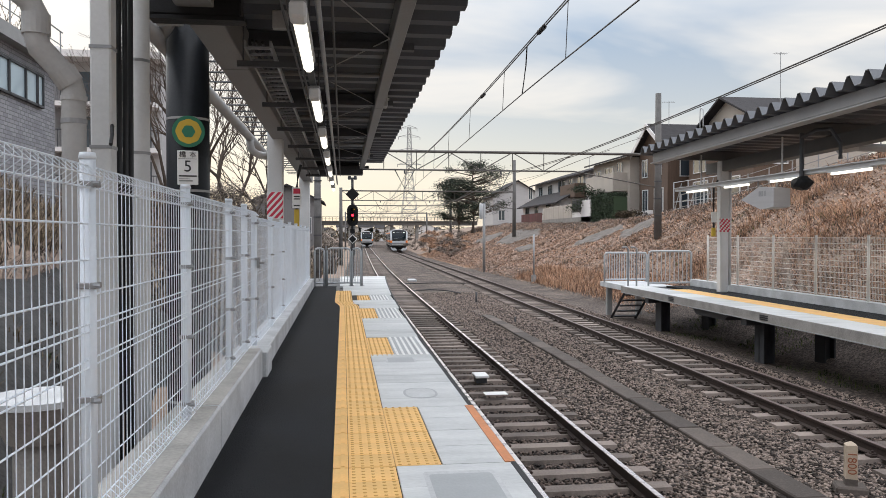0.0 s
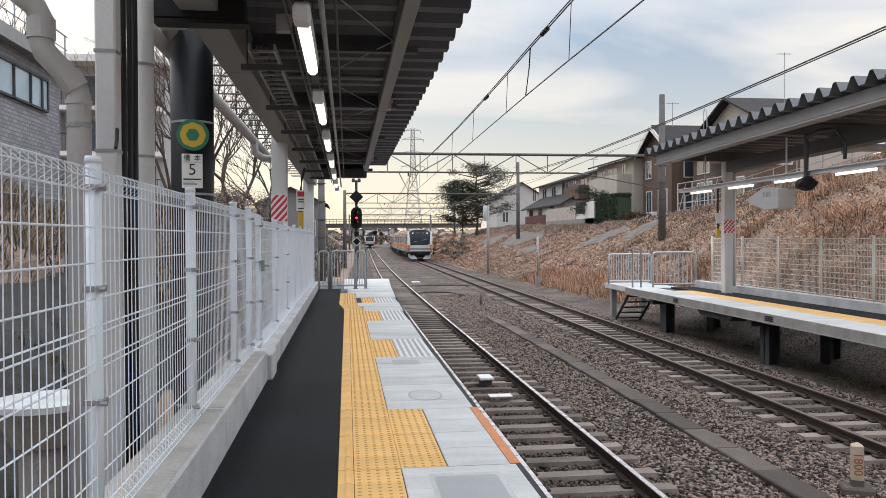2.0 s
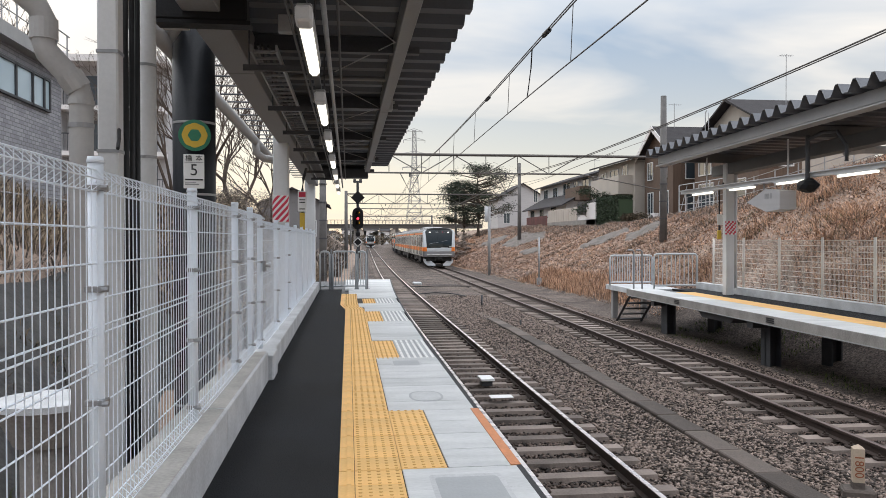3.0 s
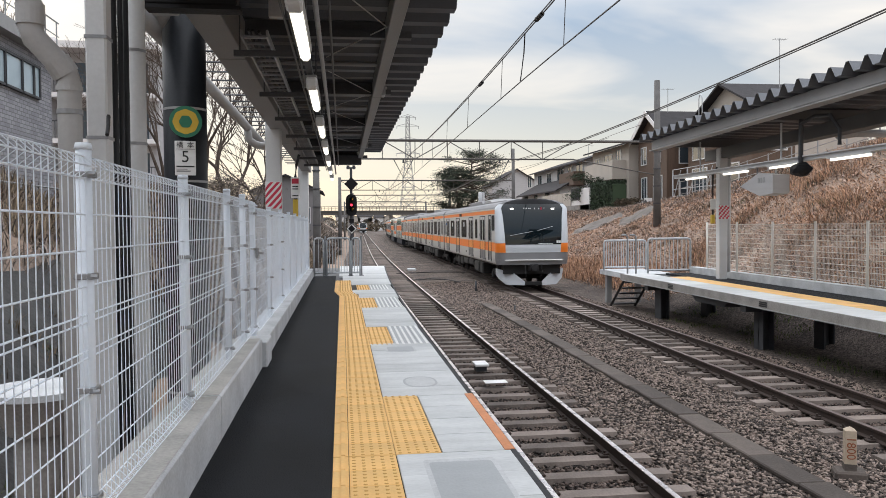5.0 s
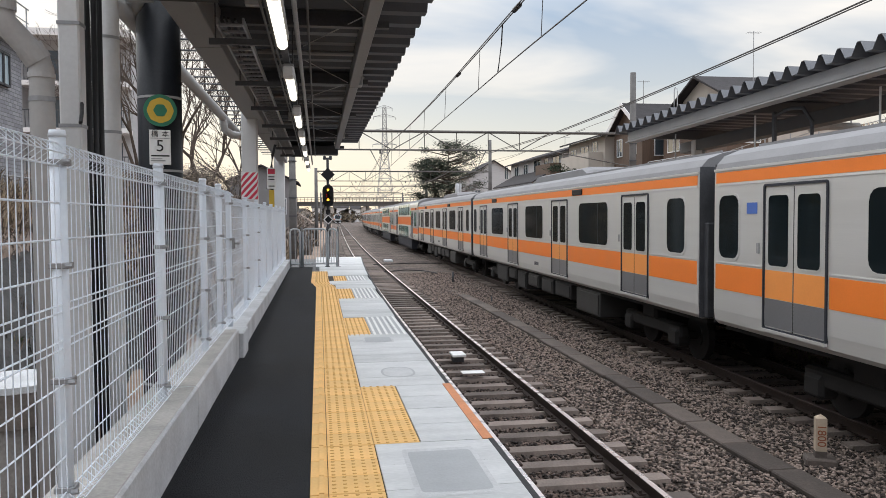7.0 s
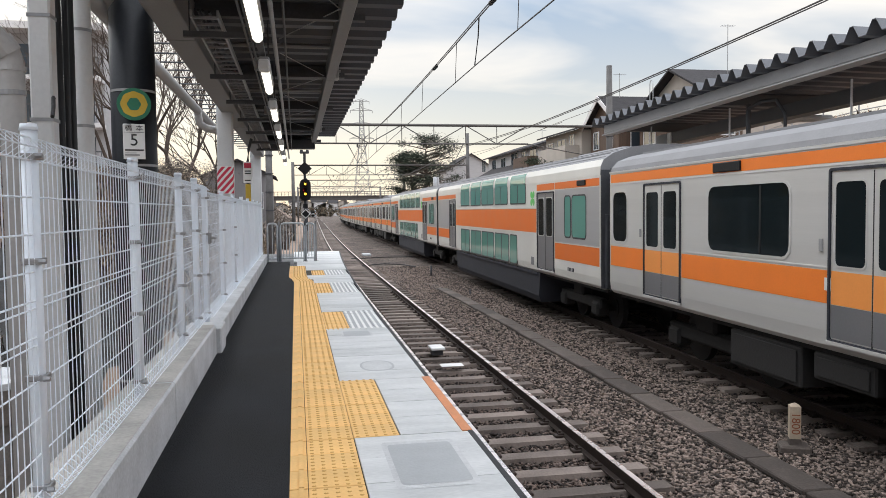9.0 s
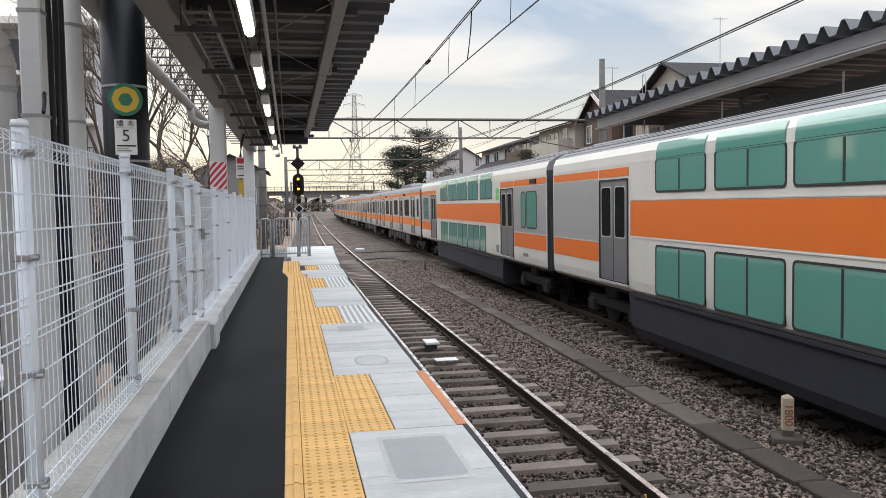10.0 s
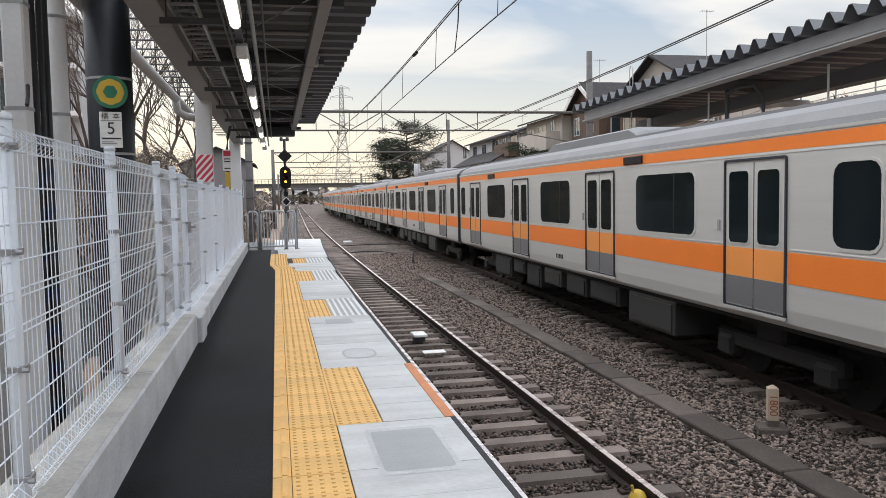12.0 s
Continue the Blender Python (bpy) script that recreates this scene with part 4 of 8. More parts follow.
rail_frame("end_barrier", 23.42, -0.83, -0.55, 0.0, 1.12, 1, "narrow galvanised tube barrier at the platform end", 0.028, 0.0, "galvpale")
rail_frame("end_gate", 23.42, -0.46, 0.22, 0.0, 1.12, 7, "galvanised tube gate closing the platform end", 0.028, 0.0, "galvpale")
rail_frame("end_barrier", 23.42, 0.27, 0.52, 0.0, 1.12, 2, "narrow galvanised tube barrier beside the end gate", 0.028, 0.0, "galvpale")
for gx in (-0.5, 0.245, 0.56):
    bm = bm_new()
    tube(bm, [(0, 0, 0), (0, 0, 1.18)], 0.028, 8)
    box(bm, -0.07, 0.07, -0.07, 0.07, 0, 0.012)
    single("gate_post", bm, M["darksteel"] if gx == 0.245 else M["galv"], "steel post of the platform end gate", "post", at=pose(gx, 23.45, 0.0))

# ---------------------------------------------------------------- columns and pipes behind the fence


def make_columns():
    # clad dark column with the station signs
    col = thing("clad_column", "dark clad round canopy column with metal bands", "column", at=pose(-1.66, 8.8, -1.9))
    bm = bm_new()
    tube(bm, [(0, 0, 0), (0, 0, 6.6)], 0.225, 24)
    part("shaft", bm, M["coldark"], col, smooth=True)
    for z in (1.6, 3.85, 4.62):
        bm = bm_new()
        tube(bm, [(0, 0, z), (0, 0, z + 0.025)], 0.229, 24)
        part("band", bm, M["steelgrey"], col, "thin metal band")
    # white square columns further along
    for y, w in ((16.0, 0.30), (28.0, 0.36)):
        c2 = thing("canopy_column", "off-white square steel canopy column", "column", "canopy columns", at=pose(-1.33, y, -1.7))
        bm = bm_new()
        box(bm, -w / 2, w / 2, -w / 2, w / 2, 0, 5.42, 0.02)
        part("shaft", bm, M["colwhite"], c2)
        bm = bm_new()
        box(bm, -w / 2 - 0.08, w / 2 + 0.08, -w / 2 - 0.08, w / 2 + 0.08, 0, 0.05)
        part("base_plate", bm, M["steelgrey"], c2)
        if y < 20:
            bm = bm_new()
            box(bm, -w / 2 - 0.01, w / 2 + 0.01, -w / 2 - 0.016, -w / 2 - 0.004, 3.52, 4.06)
            sg = part("warning_board", bm, M["signwhite"], c2, "red and white striped warning board")
            bm = bm_new()
            ww, z0, z1 = w / 2 + 0.008, 3.53, 4.05
            for k in range(-3, 5):
                # slanted red stripe, clipped to the board
                pts = []
                x0 = -ww + k * 0.125
                for q in range(9):
                    z = z0 + (z1 - z0) * q / 8
                    pts.append((x0 + (z - z0) * 0.9, z))
                lo = [(max(-ww, min(ww, x)), z) for x, z in pts]
                hi = [(max(-ww, min(ww, x + 0.068)), z) for x, z in pts]
                for q in range(8):
                    a, b, c, d = lo[q], hi[q], hi[q + 1], lo[q + 1]
                    if b[0] - a[0] < 1e-4 and c[0] - d[0] < 1e-4:
                        continue
                    y_ = -w / 2 - 0.018
                    bm.faces.new([bm.verts.new((p[0], y_, p[1])) for p in (a, b, c, d)])
            bmesh.ops.remove_doubles(bm, verts=bm.verts, dist=1e-5)
            part("stripes", bm, M["signred"], sg, "red slanted stripes")
    # white square post and white round pipe with a bundle of black cables between
    wc = thing("service_column", "off-white square steel column behind the fence", "column", at=pose(-1.56, 5.42, -1.9))
    bm = bm_new()
    box(bm, -0.066, 0.066, -0.066, 0.066, 0, 7.2, 0.012)
    part("shaft", bm, M["colwhite"], wc)
    for z in (1.35, 3.95, 4.6):
        bm = bm_new()
        box(bm, -0.07, 0.07, -0.07, 0.07, z, z + 0.022)
        part("strap", bm, M["galv"], wc, "steel strap")
    wp = thing("vertical_pipe", "off-white round vertical pipe with steel straps", "pipe", at=pose(-1.55, 6.26, -1.9))
    bm = bm_new()
    tube(bm, [(0, 0, 0), (0, 0, 7.2)], 0.086, 20)
    part("shaft", bm, M["colwhite"], wp, smooth=True)
    for z in (1.35, 4.0, 4.7):
        bm = bm_new()
        tube(bm, [(0, 0, z), (0, 0, z + 0.022)], 0.09, 20)
        part("strap", bm, M["galv"], wp, "steel strap")
    cb = thing("cable_bundle", "bundle of thick black vertical cables strapped between two columns", "cable", at=pose(-1.53, 5.66, -1.9))
    for i, (dx, dy) in enumerate(((-0.07, -0.06), (-0.035, -0.03), (0.0, 0.0), (0.035, 0.03), (0.065, 0.07), (-0.02, 0.06))):
        bm = bm_new()
        tube(bm, [(dx, dy, 0), (dx + 0.006 * math.sin(i), dy, 3.0), (dx, dy, 7.2)], 0.019, 8)
        part("cable", bm, M["cable"], cb, smooth=True)
    bm = bm_new()
    tube(bm, [(0.1, -0.55, 3.95), (0.08, -0.45, 4.02), (0.04, -0.3, 4.1), (0.0, -0.13, 4.1)], 0.012, 6)
    part("branch_cable", bm, M["cable"], cb)
    # bent drain pipe
    dp = thing("drain_pipe", "beige-grey drain pipe with an offset bend and steel clamps", "pipe", at=pose(-1.62, 5.03, -1.9))
    bm = bm_new()
    tube(bm, [(0, 0, 0), (0, 0, 4.25), (-0.015, -0.008, 4.32), (-0.163, -0.092, 4.5), (-0.177, -0.1, 4.56), (-0.177, -0.1, 4.69), (-0.21, -0.12, 4.77), (-0.6, -0.35, 5.1)], 0.07, 18)
    part("pipe", bm, M["pipegrey"], dp, smooth=True)
    for z, r in ((4.2, 0.077), (4.06, 0.075)):
        bm = bm_new()
        tube(bm, [(0, 0, z), (0, 0, z + 0.03)], r, 18)
        part("clamp", bm, M["galv"] if z < 4.2 else M["pipegrey"], dp)
    bm = bm_new()
    tube(bm, [(-0.177, -0.1, 4.57), (-0.177, -0.1, 4.69)], 0.08, 18)
    part("socket", bm, M["pipegrey"], dp)
    bm = bm_new()
    tube(bm, [(-0.012, -0.006, 4.3), (-0.06, -0.033, 4.38)], 0.079, 18)
    part("socket", bm, M["pipegrey"], dp)
    # signs on the dark column
    sg = thing("direction_sign", "white enamel platform sign with a large figure 5", "sign", at=pose(-1.62, 8.56, 2.02, 0, 0, 10))
    bm = bm_new()
    box(bm, -0.105, 0.105, -0.012, 0.0, 0, 0.36, 0.004)
    part("board", bm, M["signwhite"], sg)
    text_mesh("figure", "5", 0.17, M["signink"], sg, pose(0, -0.014, 0.19, 90, 0, 0), "black figure 5")
    for x, ch in ((-0.052, "\u6a4b"), (0.052, "\u672c")):
        text_mesh("character", ch, 0.072, M["signink"], sg, pose(x, -0.014, 0.315, 90, 0, 0), "black painted character")
    bm = bm_new()
    box(bm, -0.095, 0.095, -0.0155, -0.012, 0.272, 0.275)
    part("divider", bm, M["signink"], sg)
    bm = bm_new()
    box(bm, -0.09, 0.09, -0.0155, -0.012, 0.085, 0.1)
    part("text_bar", bm, M["signink"], sg)
    bm = bm_new()
    box(bm, -0.09, 0.05, -0.0155, -0.012, 0.035, 0.05)
    box(bm, -0.09, 0.02, -0.0155, -0.012, 0.06, 0.066)
    part("small_print", bm, M["steelgrey"], sg)
    rg = thing("ring_sign", "round green sign with a yellow ring and notched centre", "sign", at=pose(-1.61, 8.555, 2.58, 0, 0, 10))
    def disc(bm, r, y, teeth=0, amp=0.0):
        bm.faces.new([bm.verts.new((r * (1 + amp * math.cos(teeth * q)) * math.cos(q), y, r * (1 + amp * math.cos(teeth * q)) * math.sin(q))) for q in [2 * math.pi * i / 36 for i in range(36)]])
    bm = bm_new()
    tube(bm, [(0, 0, 0), (0, -0.012, 0)], 0.165, 36)
    part("disc", bm, M["signgreen"], rg)
    bm = bm_new()
    disc(bm, 0.128, -0.014, 8, 0.025)
    part("ring", bm, M["signyellow"], rg, "yellow ring")
    bm = bm_new()
    disc(bm, 0.064, -0.016, 6, 0.05)
    part("centre", bm, M["signgreen"], rg)


make_columns()

# ---------------------------------------------------------------- canopy over the platform


def folded_roof(bm, x0, x1, y0, y1, z, pitch, h, slope=0.0, t=0.012):
    """Folded plate roof: ridges run along x, folds follow each other along y."""
    y = y0
    prof = []
    while y < y1 - 1e-6:
        prof += [(y, 0), (y + pitch * 0.16, 0), (y + pitch * 0.42, h), (y + pitch * 0.58, h), (y + pitch * 0.84, 0)]
        y += pitch
    prof.append((y, 0))
    rows = []
    for x in (x0, x1):
        for dz in (0, t):
            rows.append([bm.verts.new((x, yy, z + zz + dz + slope * (x - x0))) for yy, zz in prof])
    n = len(prof)
    for i in range(n - 1):
        bm.faces.new((rows[0][i], rows[0][i + 1], rows[2][i + 1], rows[2][i]))
        bm.faces.new((rows[1][i], rows[1][i + 1], rows[3][i + 1], rows[3][i]))
        bm.faces.new((rows[0][i], rows[0][i + 1], rows[1][i + 1], rows[1][i]))
        bm.faces.new((rows[2][i], rows[2][i + 1], rows[3][i + 1], rows[3][i]))


def make_canopy():
    cp = thing("platform_canopy", "dark folded-steel platform canopy on grey beams", "canopy", kind="structure")
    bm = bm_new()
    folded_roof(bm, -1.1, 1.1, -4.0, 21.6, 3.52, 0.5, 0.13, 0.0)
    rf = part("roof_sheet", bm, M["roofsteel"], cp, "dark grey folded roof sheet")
    # long edge beam
    bm = bm_new()
    for y0, y1 in ((-4, 3.9), (3.92, 11.4), (11.42, 18.9), (18.92, 21.6)):
        box(bm, 0.455, 0.58, y0, y1, 3.32, 3.52, 0.006)
    part("edge_beam", bm, M["beamgrey"], cp, "pale grey longitudinal beam")
    bm = bm_new()
    for y0, y1 in ((-4, 8), (8.02, 16), (16.02, 24.6)):
        box(bm, -1.19, -0.92, y0, y1, 3.13, 3.5, 0.008)
    part("main_beam", bm, M["beamgrey"], cp, "grey main beam over the columns")
    # cross beams and thin purlins
    for y in (0.6, 3.9, 8.0, 11.4, 15.0, 18.9, 22.0):
        bm = bm_new()
        box(bm, -1.1, 0.72, y - 0.05, y + 0.05, 3.36, 3.43)
        box(bm, -1.1, 0.455, y - 0.02, y + 0.02, 3.43, 3.52)
        part("cross_beam", bm, M["darksteel"], cp)
    bm = bm_new()
    for y in (2.2, 5.9, 9.7, 13.2, 17.0, 20.5):
        tube(bm, [(-1.1, y, 3.45), (0.45, y + 0.0, 3.45)], 0.03, 8)
    part("tie_tube", bm, M["beamgrey"], cp)
    bm = bm_new()
    for y in (2.2, 5.9, 9.7, 13.2, 17.0):
        tube(bm, [(-0.15, y + 0.2, 3.4), (0.45, y + 1.7, 3.38)], 0.006, 6)
        tube(bm, [(-0.15, y + 3.2, 3.4), (0.45, y + 1.7, 3.38)], 0.006, 6)
    part("brace_rod", bm, M["steelgrey"], cp)
    bm = bm_new()
    for y in (3.9, 11.4, 18.9):
        box(bm, 0.58, 0.64, y - 0.12, y + 0.12, 3.34, 3.56, 0.01)
        for k in (-0.07, 0.0, 0.07):
            tube(bm, [(0.64, y + k, 3.45), (0.665, y + k, 3.45)], 0.018, 6)
    part("splice_plate", bm, M["steelgrey"], cp, "bolted splice plate")
    bm = bm_new()
    box(bm, -1.1, 0.55, 21.7, 22.0, 3.16, 3.42, 0.02)
    box(bm, -0.7, 0.6, 22.0, 22.3, 3.38, 3.44)
    part("end_box", bm, M["darksteel"], cp, "dark end fascia of the canopy")
    # gutter pipe on the outer side
    bm = bm_new()
    tube(bm, [(-1.68, -3, 3.32), (-1.68, 22, 3.26)], 0.075, 12)
    part("gutter_pipe", bm, M["pipegrey"], cp, "grey gutter pipe", smooth=True)
    bm = bm_new()
    tube(bm, [(-1.68, 14.6, 3.28), (-1.66, 14.7, 3.06), (-1.55, 14.8, 2.98), (-1.42, 15.1, 2.98)], 0.07, 10)
    part("gutter_elbow", bm, M["pipegrey"], cp, smooth=True)
    bm = bm_new()
    tube(bm, [(-1.68, 7.6, 3.3), (-1.36, 6.9, 3.6)], 0.075, 12)
    tube(bm, [(-2.0, 7.2, 3.4), (-1.4, 7.2, 3.4)], 0.07, 12)
    part("branch_pipe", bm, M["pipegrey"], cp, smooth=True)
    bm = bm_new()
    for i in range(40):
        y = 2 + 0.6 * i
        tube(bm, [(-1.72, y, 3.46), (-1.38, y, 3.46)], 0.012, 5)
    part("bracket_rod", bm, M["darksteel"], cp)
    # the canopy's plan is drawn at a scale of 1 to 1.162 about eye height
    grow = Matrix.Translation((0, 0, EYE_Z)) @ Matrix.Scale(1.162, 4) @ Matrix.Translation((0, 0, -EYE_Z))
    for ob in cp.children:
        ob.data.transform(grow)


make_canopy()


def make_canopy_services():
    # cable ladder
    cl = thing("cable_ladder", "galvanised cable ladder hung below the canopy", "cable tray")
    for x in (-0.925, -0.685):
        bm = bm_new()
        box(bm, x - 0.01, x + 0.01, 7.7, 23.5, 3.28, 3.35)
        part("side_rail", bm, M["galv"], cl)
    bm = bm_new()
    box(bm, -0.23 / 2, 0.23 / 2, -0.014, 0.014, -0.012, 0.012)
    me = mesh_of("rung", bm, M["galv"])
    y = 7.8
    while y < 23.4:
        piece("rung", me, cl, pose(-0.805, y, 3.3))
        y += 0.27
    for y in (8.2, 10.7, 13.1, 15.6, 18.1, 20.6, 23.0):
        bm = bm_new()
        box(bm, -1.06, -0.36, y - 0.025, y + 0.025, 3.2, 3.26)
        tube(bm, [(-1.0, y, 3.26), (-1.0, y, 3.85)], 0.008, 5)
        tube(bm, [(-0.42, y, 3.26), (-0.42, y, 3.85)], 0.008, 5)
        part("hanger", bm, M["darksteel"], cl)
    for x, dz in ((-0.87, 0.03), (-0.83, 0.028), (-0.77, 0.03)):
        bm = bm_new()
        tube(bm, [(x, 7.8 + 0.8 * k, 3.33 + dz + 0.012 * math.sin(3 * k + 20 * x)) for k in range(20)], 0.014, 6)
        part("cable", bm, M["cable"], cl, "black cable lying on the rungs")
    # runs of conduit
    for x, z, r in ((-0.165, 3.05, 0.02), (-0.39, 3.12, 0.011), (-0.44, 3.16, 0.011), (-0.08, 3.3, 0.012)):
        bm = bm_new()
        tube(bm, [(x, -3, z), (x, 24, z)], r, 8)
        single("conduit", bm, M["galv"] if r > 0.016 else M["tray"], "grey steel conduit running under the canopy", "conduit", "conduits", smooth=True)
    # small junction boxes and a short vertical pipe beside the display
    for x, y, z in ((-0.56, 7.3, 3.36), (-0.44, 10.9, 3.36), (-0.5, 15.8, 3.36)):
        jb = thing("junction_box", "small grey steel junction box under the canopy", "junction box", "canopy junction boxes", at=pose(x, y, z))
        bm = bm_new()
        box(bm, -0.07, 0.07, -0.05, 0.05, 0, 0.16, 0.008)
        part("case", bm, M["steelgrey"], jb)
        bm = bm_new()
        tube(bm, [(0, 0, 0.16), (0, 0, 0.5)], 0.012, 6)
        part("conduit", bm, M["tray"], jb)
    # lamp rail and tube lamps
    bm = bm_new()
    box(bm, -0.32, -0.26, -3, 24.0, 2.96, 3.0)
    for y in (0.8, 3.6, 7.0, 9.8, 12.7, 15.6, 18.5, 21.4):
        tube(bm, [(-0.29, y, 3.0), (-0.29, y, 3.85)], 0.01, 5)
    single("lamp_rail", bm, M["darksteel"], "dark steel lamp rail hung under the canopy", "lamp rail")
    first = None
    for y in (-0.6, 2.2, 5.05, 7.88, 10.7, 13.55, 16.4, 19.25, 22.1):
        if first is None:
            first = thing("tube_lamp", "lit white fluorescent tube lamp under the canopy", "lamp", "canopy tube lamps", at=pose(-0.272, y, 2.86))
            bm = bm_new()
            box(bm, -0.05, 0.05, -0.1, 1.5, 0.032, 0.09, 0.01)
            part("housing", bm, M["steelgrey"], first)
            bm = bm_new()
            box(bm, -0.041, 0.041, 0.0, 1.46, -0.05, 0.03, 0.025)
            part("diffuser", bm, M["lamp"], first, "glowing white diffuser")
            bm = bm_new()
            box(bm, -0.052, 0.052, -0.2, 0.0, -0.05, 0.05, 0.015)
            part("end_cap", bm, M["colwhite"], first)
        else:
            copy_thing(first, pose(-0.272, y, 2.86))
    # dark information display
    ds = thing("display_board", "black hanging information display under the canopy", "display", at=pose(-1.02, 6.9, 3.17))
    bm = bm_new()
    box(bm, -0.60, 0.17, -0.09, 0.09, 0.16, 0.5, 0.015)
    part("case", bm, M["black"], ds)
    bm = bm_new()
    box(bm, -0.58, 0.20, -0.09, 0.09, 0.125, 0.158)
    part("base_rail", bm, M["black"], ds)


make_canopy_services()


def make_small_sign():
    sg = thing("notice_sign", "small white notice board above a yellow box on a conduit", "sign", at=pose(-1.10, 19.2, 0.2))
    bm = bm_new()
    box(bm, -0.105, 0.105, -0.015, 0.015, 1.95, 2.45, 0.005)
    bd = part("board", bm, M["signwhite"], sg)
    bm = bm_new()
    box(bm, -0.08, 0.08, -0.019, -0.015, 2.3, 2.42)
    part("red_panel", bm, M["signred"], bd)
    bm = bm_new()
    for z in (2.22, 2.16, 2.0):
        box(bm, -0.07, 0.07, -0.019, -0.015, z, z + 0.025)
    part("print", bm, M["signink"], bd)
    bm = bm_new()
    box(bm, -0.06, 0.06, -0.05, 0.05, 1.5, 1.92, 0.01)
    part("yellow_box", bm, M["signyellow"], sg, "yellow equipment box")
    bm = bm_new()
    tube(bm, [(0, 0.03, -0.2), (0, 0.03, 2.45), (0.03, 0.03, 2.75), (0.1, 0.03, 3.0)], 0.035, 8)
    part("conduit", bm, M["cable"], sg, "black corrugated conduit")


make_small_sign()

# ---------------------------------------------------------------- trains
HALF = 1.475


def rrect(y0, y1, z0, z1, r, n=3):
    pts = []
    for cy, cz, a in ((y1 - r, z1 - r, 0), (y0 + r, z1 - r, 90), (y0 + r, z0 + r, 180), (y1 - r, z0 + r, 270)):
        for k in range(n + 1):
            q = radians(a + 90 * k / n)
            pts.append((cy + r * math.cos(q), cz + r * math.sin(q)))
    return pts


def plate(bm, pts, x0, x1):
    a = [bm.verts.new((x0, y, z)) for y, z in pts]
    b = [bm.verts.new((x1, y, z)) for y, z in pts]
    n = len(pts)
    bm.faces.new(a)
    bm.faces.new(b[::-1])
    for i in range(n):
        bm.faces.new((a[i], a[(i + 1) % n], b[(i + 1) % n], b[i]))


def ring(bm, outer, inner, x0, x1):
    n = len(outer)
    vs = [[bm.verts.new((x, y, z)) for y, z in o] for x in (x0, x1) for o in (outer, inner)]
    for i in range(n):
        j = (i + 1) % n
        bm.faces.new((vs[0][i], vs[0][j], vs[1][j], vs[1][i]))
        bm.faces.new((vs[2][i], vs[2][j], vs[3][j], vs[3][i]))
        bm.faces.new((vs[0][i], vs[0][j], vs[2][j], vs[2][i]))
        bm.faces.new((vs[1][i], vs[1][j], vs[3][j], vs[3][i]))


def side_window(car, sd, y0, y1, z0, z1, r=0.09, glass="glass", frame="steel", blind=False):
    x = sd * HALF
    bm = bm_new()
    plate(bm, rrect(y0, y1, z0, z1, r), x - sd * 0.03, x + sd * 0.004)
    w = part("window", bm, M[glass], car)
    bm = bm_new()
    ring(bm, rrect(y0 - 0.03, y1 + 0.03, z0 - 0.035, z1 + 0.03, r + 0.02), rrect(y0, y1, z0, z1, r), x - sd * 0.01, x + sd * 0.009)
    part("window_frame", bm, M[frame], w)
    if glass == "greenglass" and y1 - y0 > 1.2:
        bm = bm_new()
        box(bm, min(x, x + sd * 0.008), max(x, x + sd * 0.008), (y0 + y1) / 2 - 0.02, (y0 + y1) / 2 + 0.02, z0 + 0.01, z1 - 0.01)
        part("mullion", bm, M["rubber"], w)
    return w


def side_door(car, sd, y0, y1, band=True, z0=1.12, z1=2.93, single_leaf=False, leaf="steel"):
    x = sd * HALF
    lo, hi = min(x - sd * 0.01, x + sd * 0.012), max(x - sd * 0.01, x + sd * 0.012)
    bm = bm_new()
    ring(bm, rrect(y0 - 0.03, y1 + 0.03, z0 - 0.04, z1 + 0.03, 0.04), rrect(y0, y1, z0, z1, 0.02), x - sd * 0.02, x + sd * 0.02)
    d = part("door", bm, M["carskirt"], car, "double sliding door with a dark frame")
    bm = bm_new()
    mid = (y0 + y1) / 2
    leaves = [(y0 + 0.008, y1 - 0.008)] if single_leaf else [(y0 + 0.008, mid - 0.008), (mid + 0.008, y1 - 0.008)]
    for a, b in leaves:
        bm = bm_new()
        plate(bm, rrect(a, b, z0 + 0.01, z1 - 0.01, 0.015, 1), x - sd * 0.03, x + sd * 0.004)
        part("door_leaf", bm, M[leaf], d)
        bm = bm_new()
        plate(bm, rrect(a + 0.1, b - 0.075, z0 + 0.80, z1 - 0.12, 0.06), x, x + sd * 0.008)
        part("door_glass", bm, M["glass"], d)
        bm = bm_new()
        ring(bm, rrect(a + 0.08, b - 0.055, z0 + 0.78, z1 - 0.10, 0.07), rrect(a + 0.1, b - 0.075, z0 + 0.80, z1 - 0.12, 0.06), x, x + sd * 0.011)
        part("glass_frame", bm, M["steel"], d)
        # darker reflection low on the leaf, put in as a grey panel
        bm = bm_new()
        box(bm, min(x, x + sd * 0.0062), max(x, x + sd * 0.0062), a + 0.006, b - 0.006, z0 + 0.02, 1.495 if band else z0 + 0.3)
        part("kick_plate", bm, M["doorgrey"], d)
        if band:
            bm = bm_new()
            box(bm, min(x, x + sd * 0.0065), max(x, x + sd * 0.0065), a + 0.006, b - 0.006, 1.5, 1.86)
            part("door_band", bm, M["doororange"], d)
    bm = bm_new()
    box(bm, min(x, x + sd * 0.035), max(x, x + sd * 0.035), y0 - 0.03, y1 + 0.03, z0 - 0.05, z0 - 0.015)
    part("sill", bm, M["steel"], d)
    bm = bm_new()
    box(bm, min(x, x + sd * 0.007), max(x, x + sd * 0.007), mid - 0.006, mid + 0.006, z0, z1 - 0.02)
    part("rubber_seal", bm, M["rubber"], d)


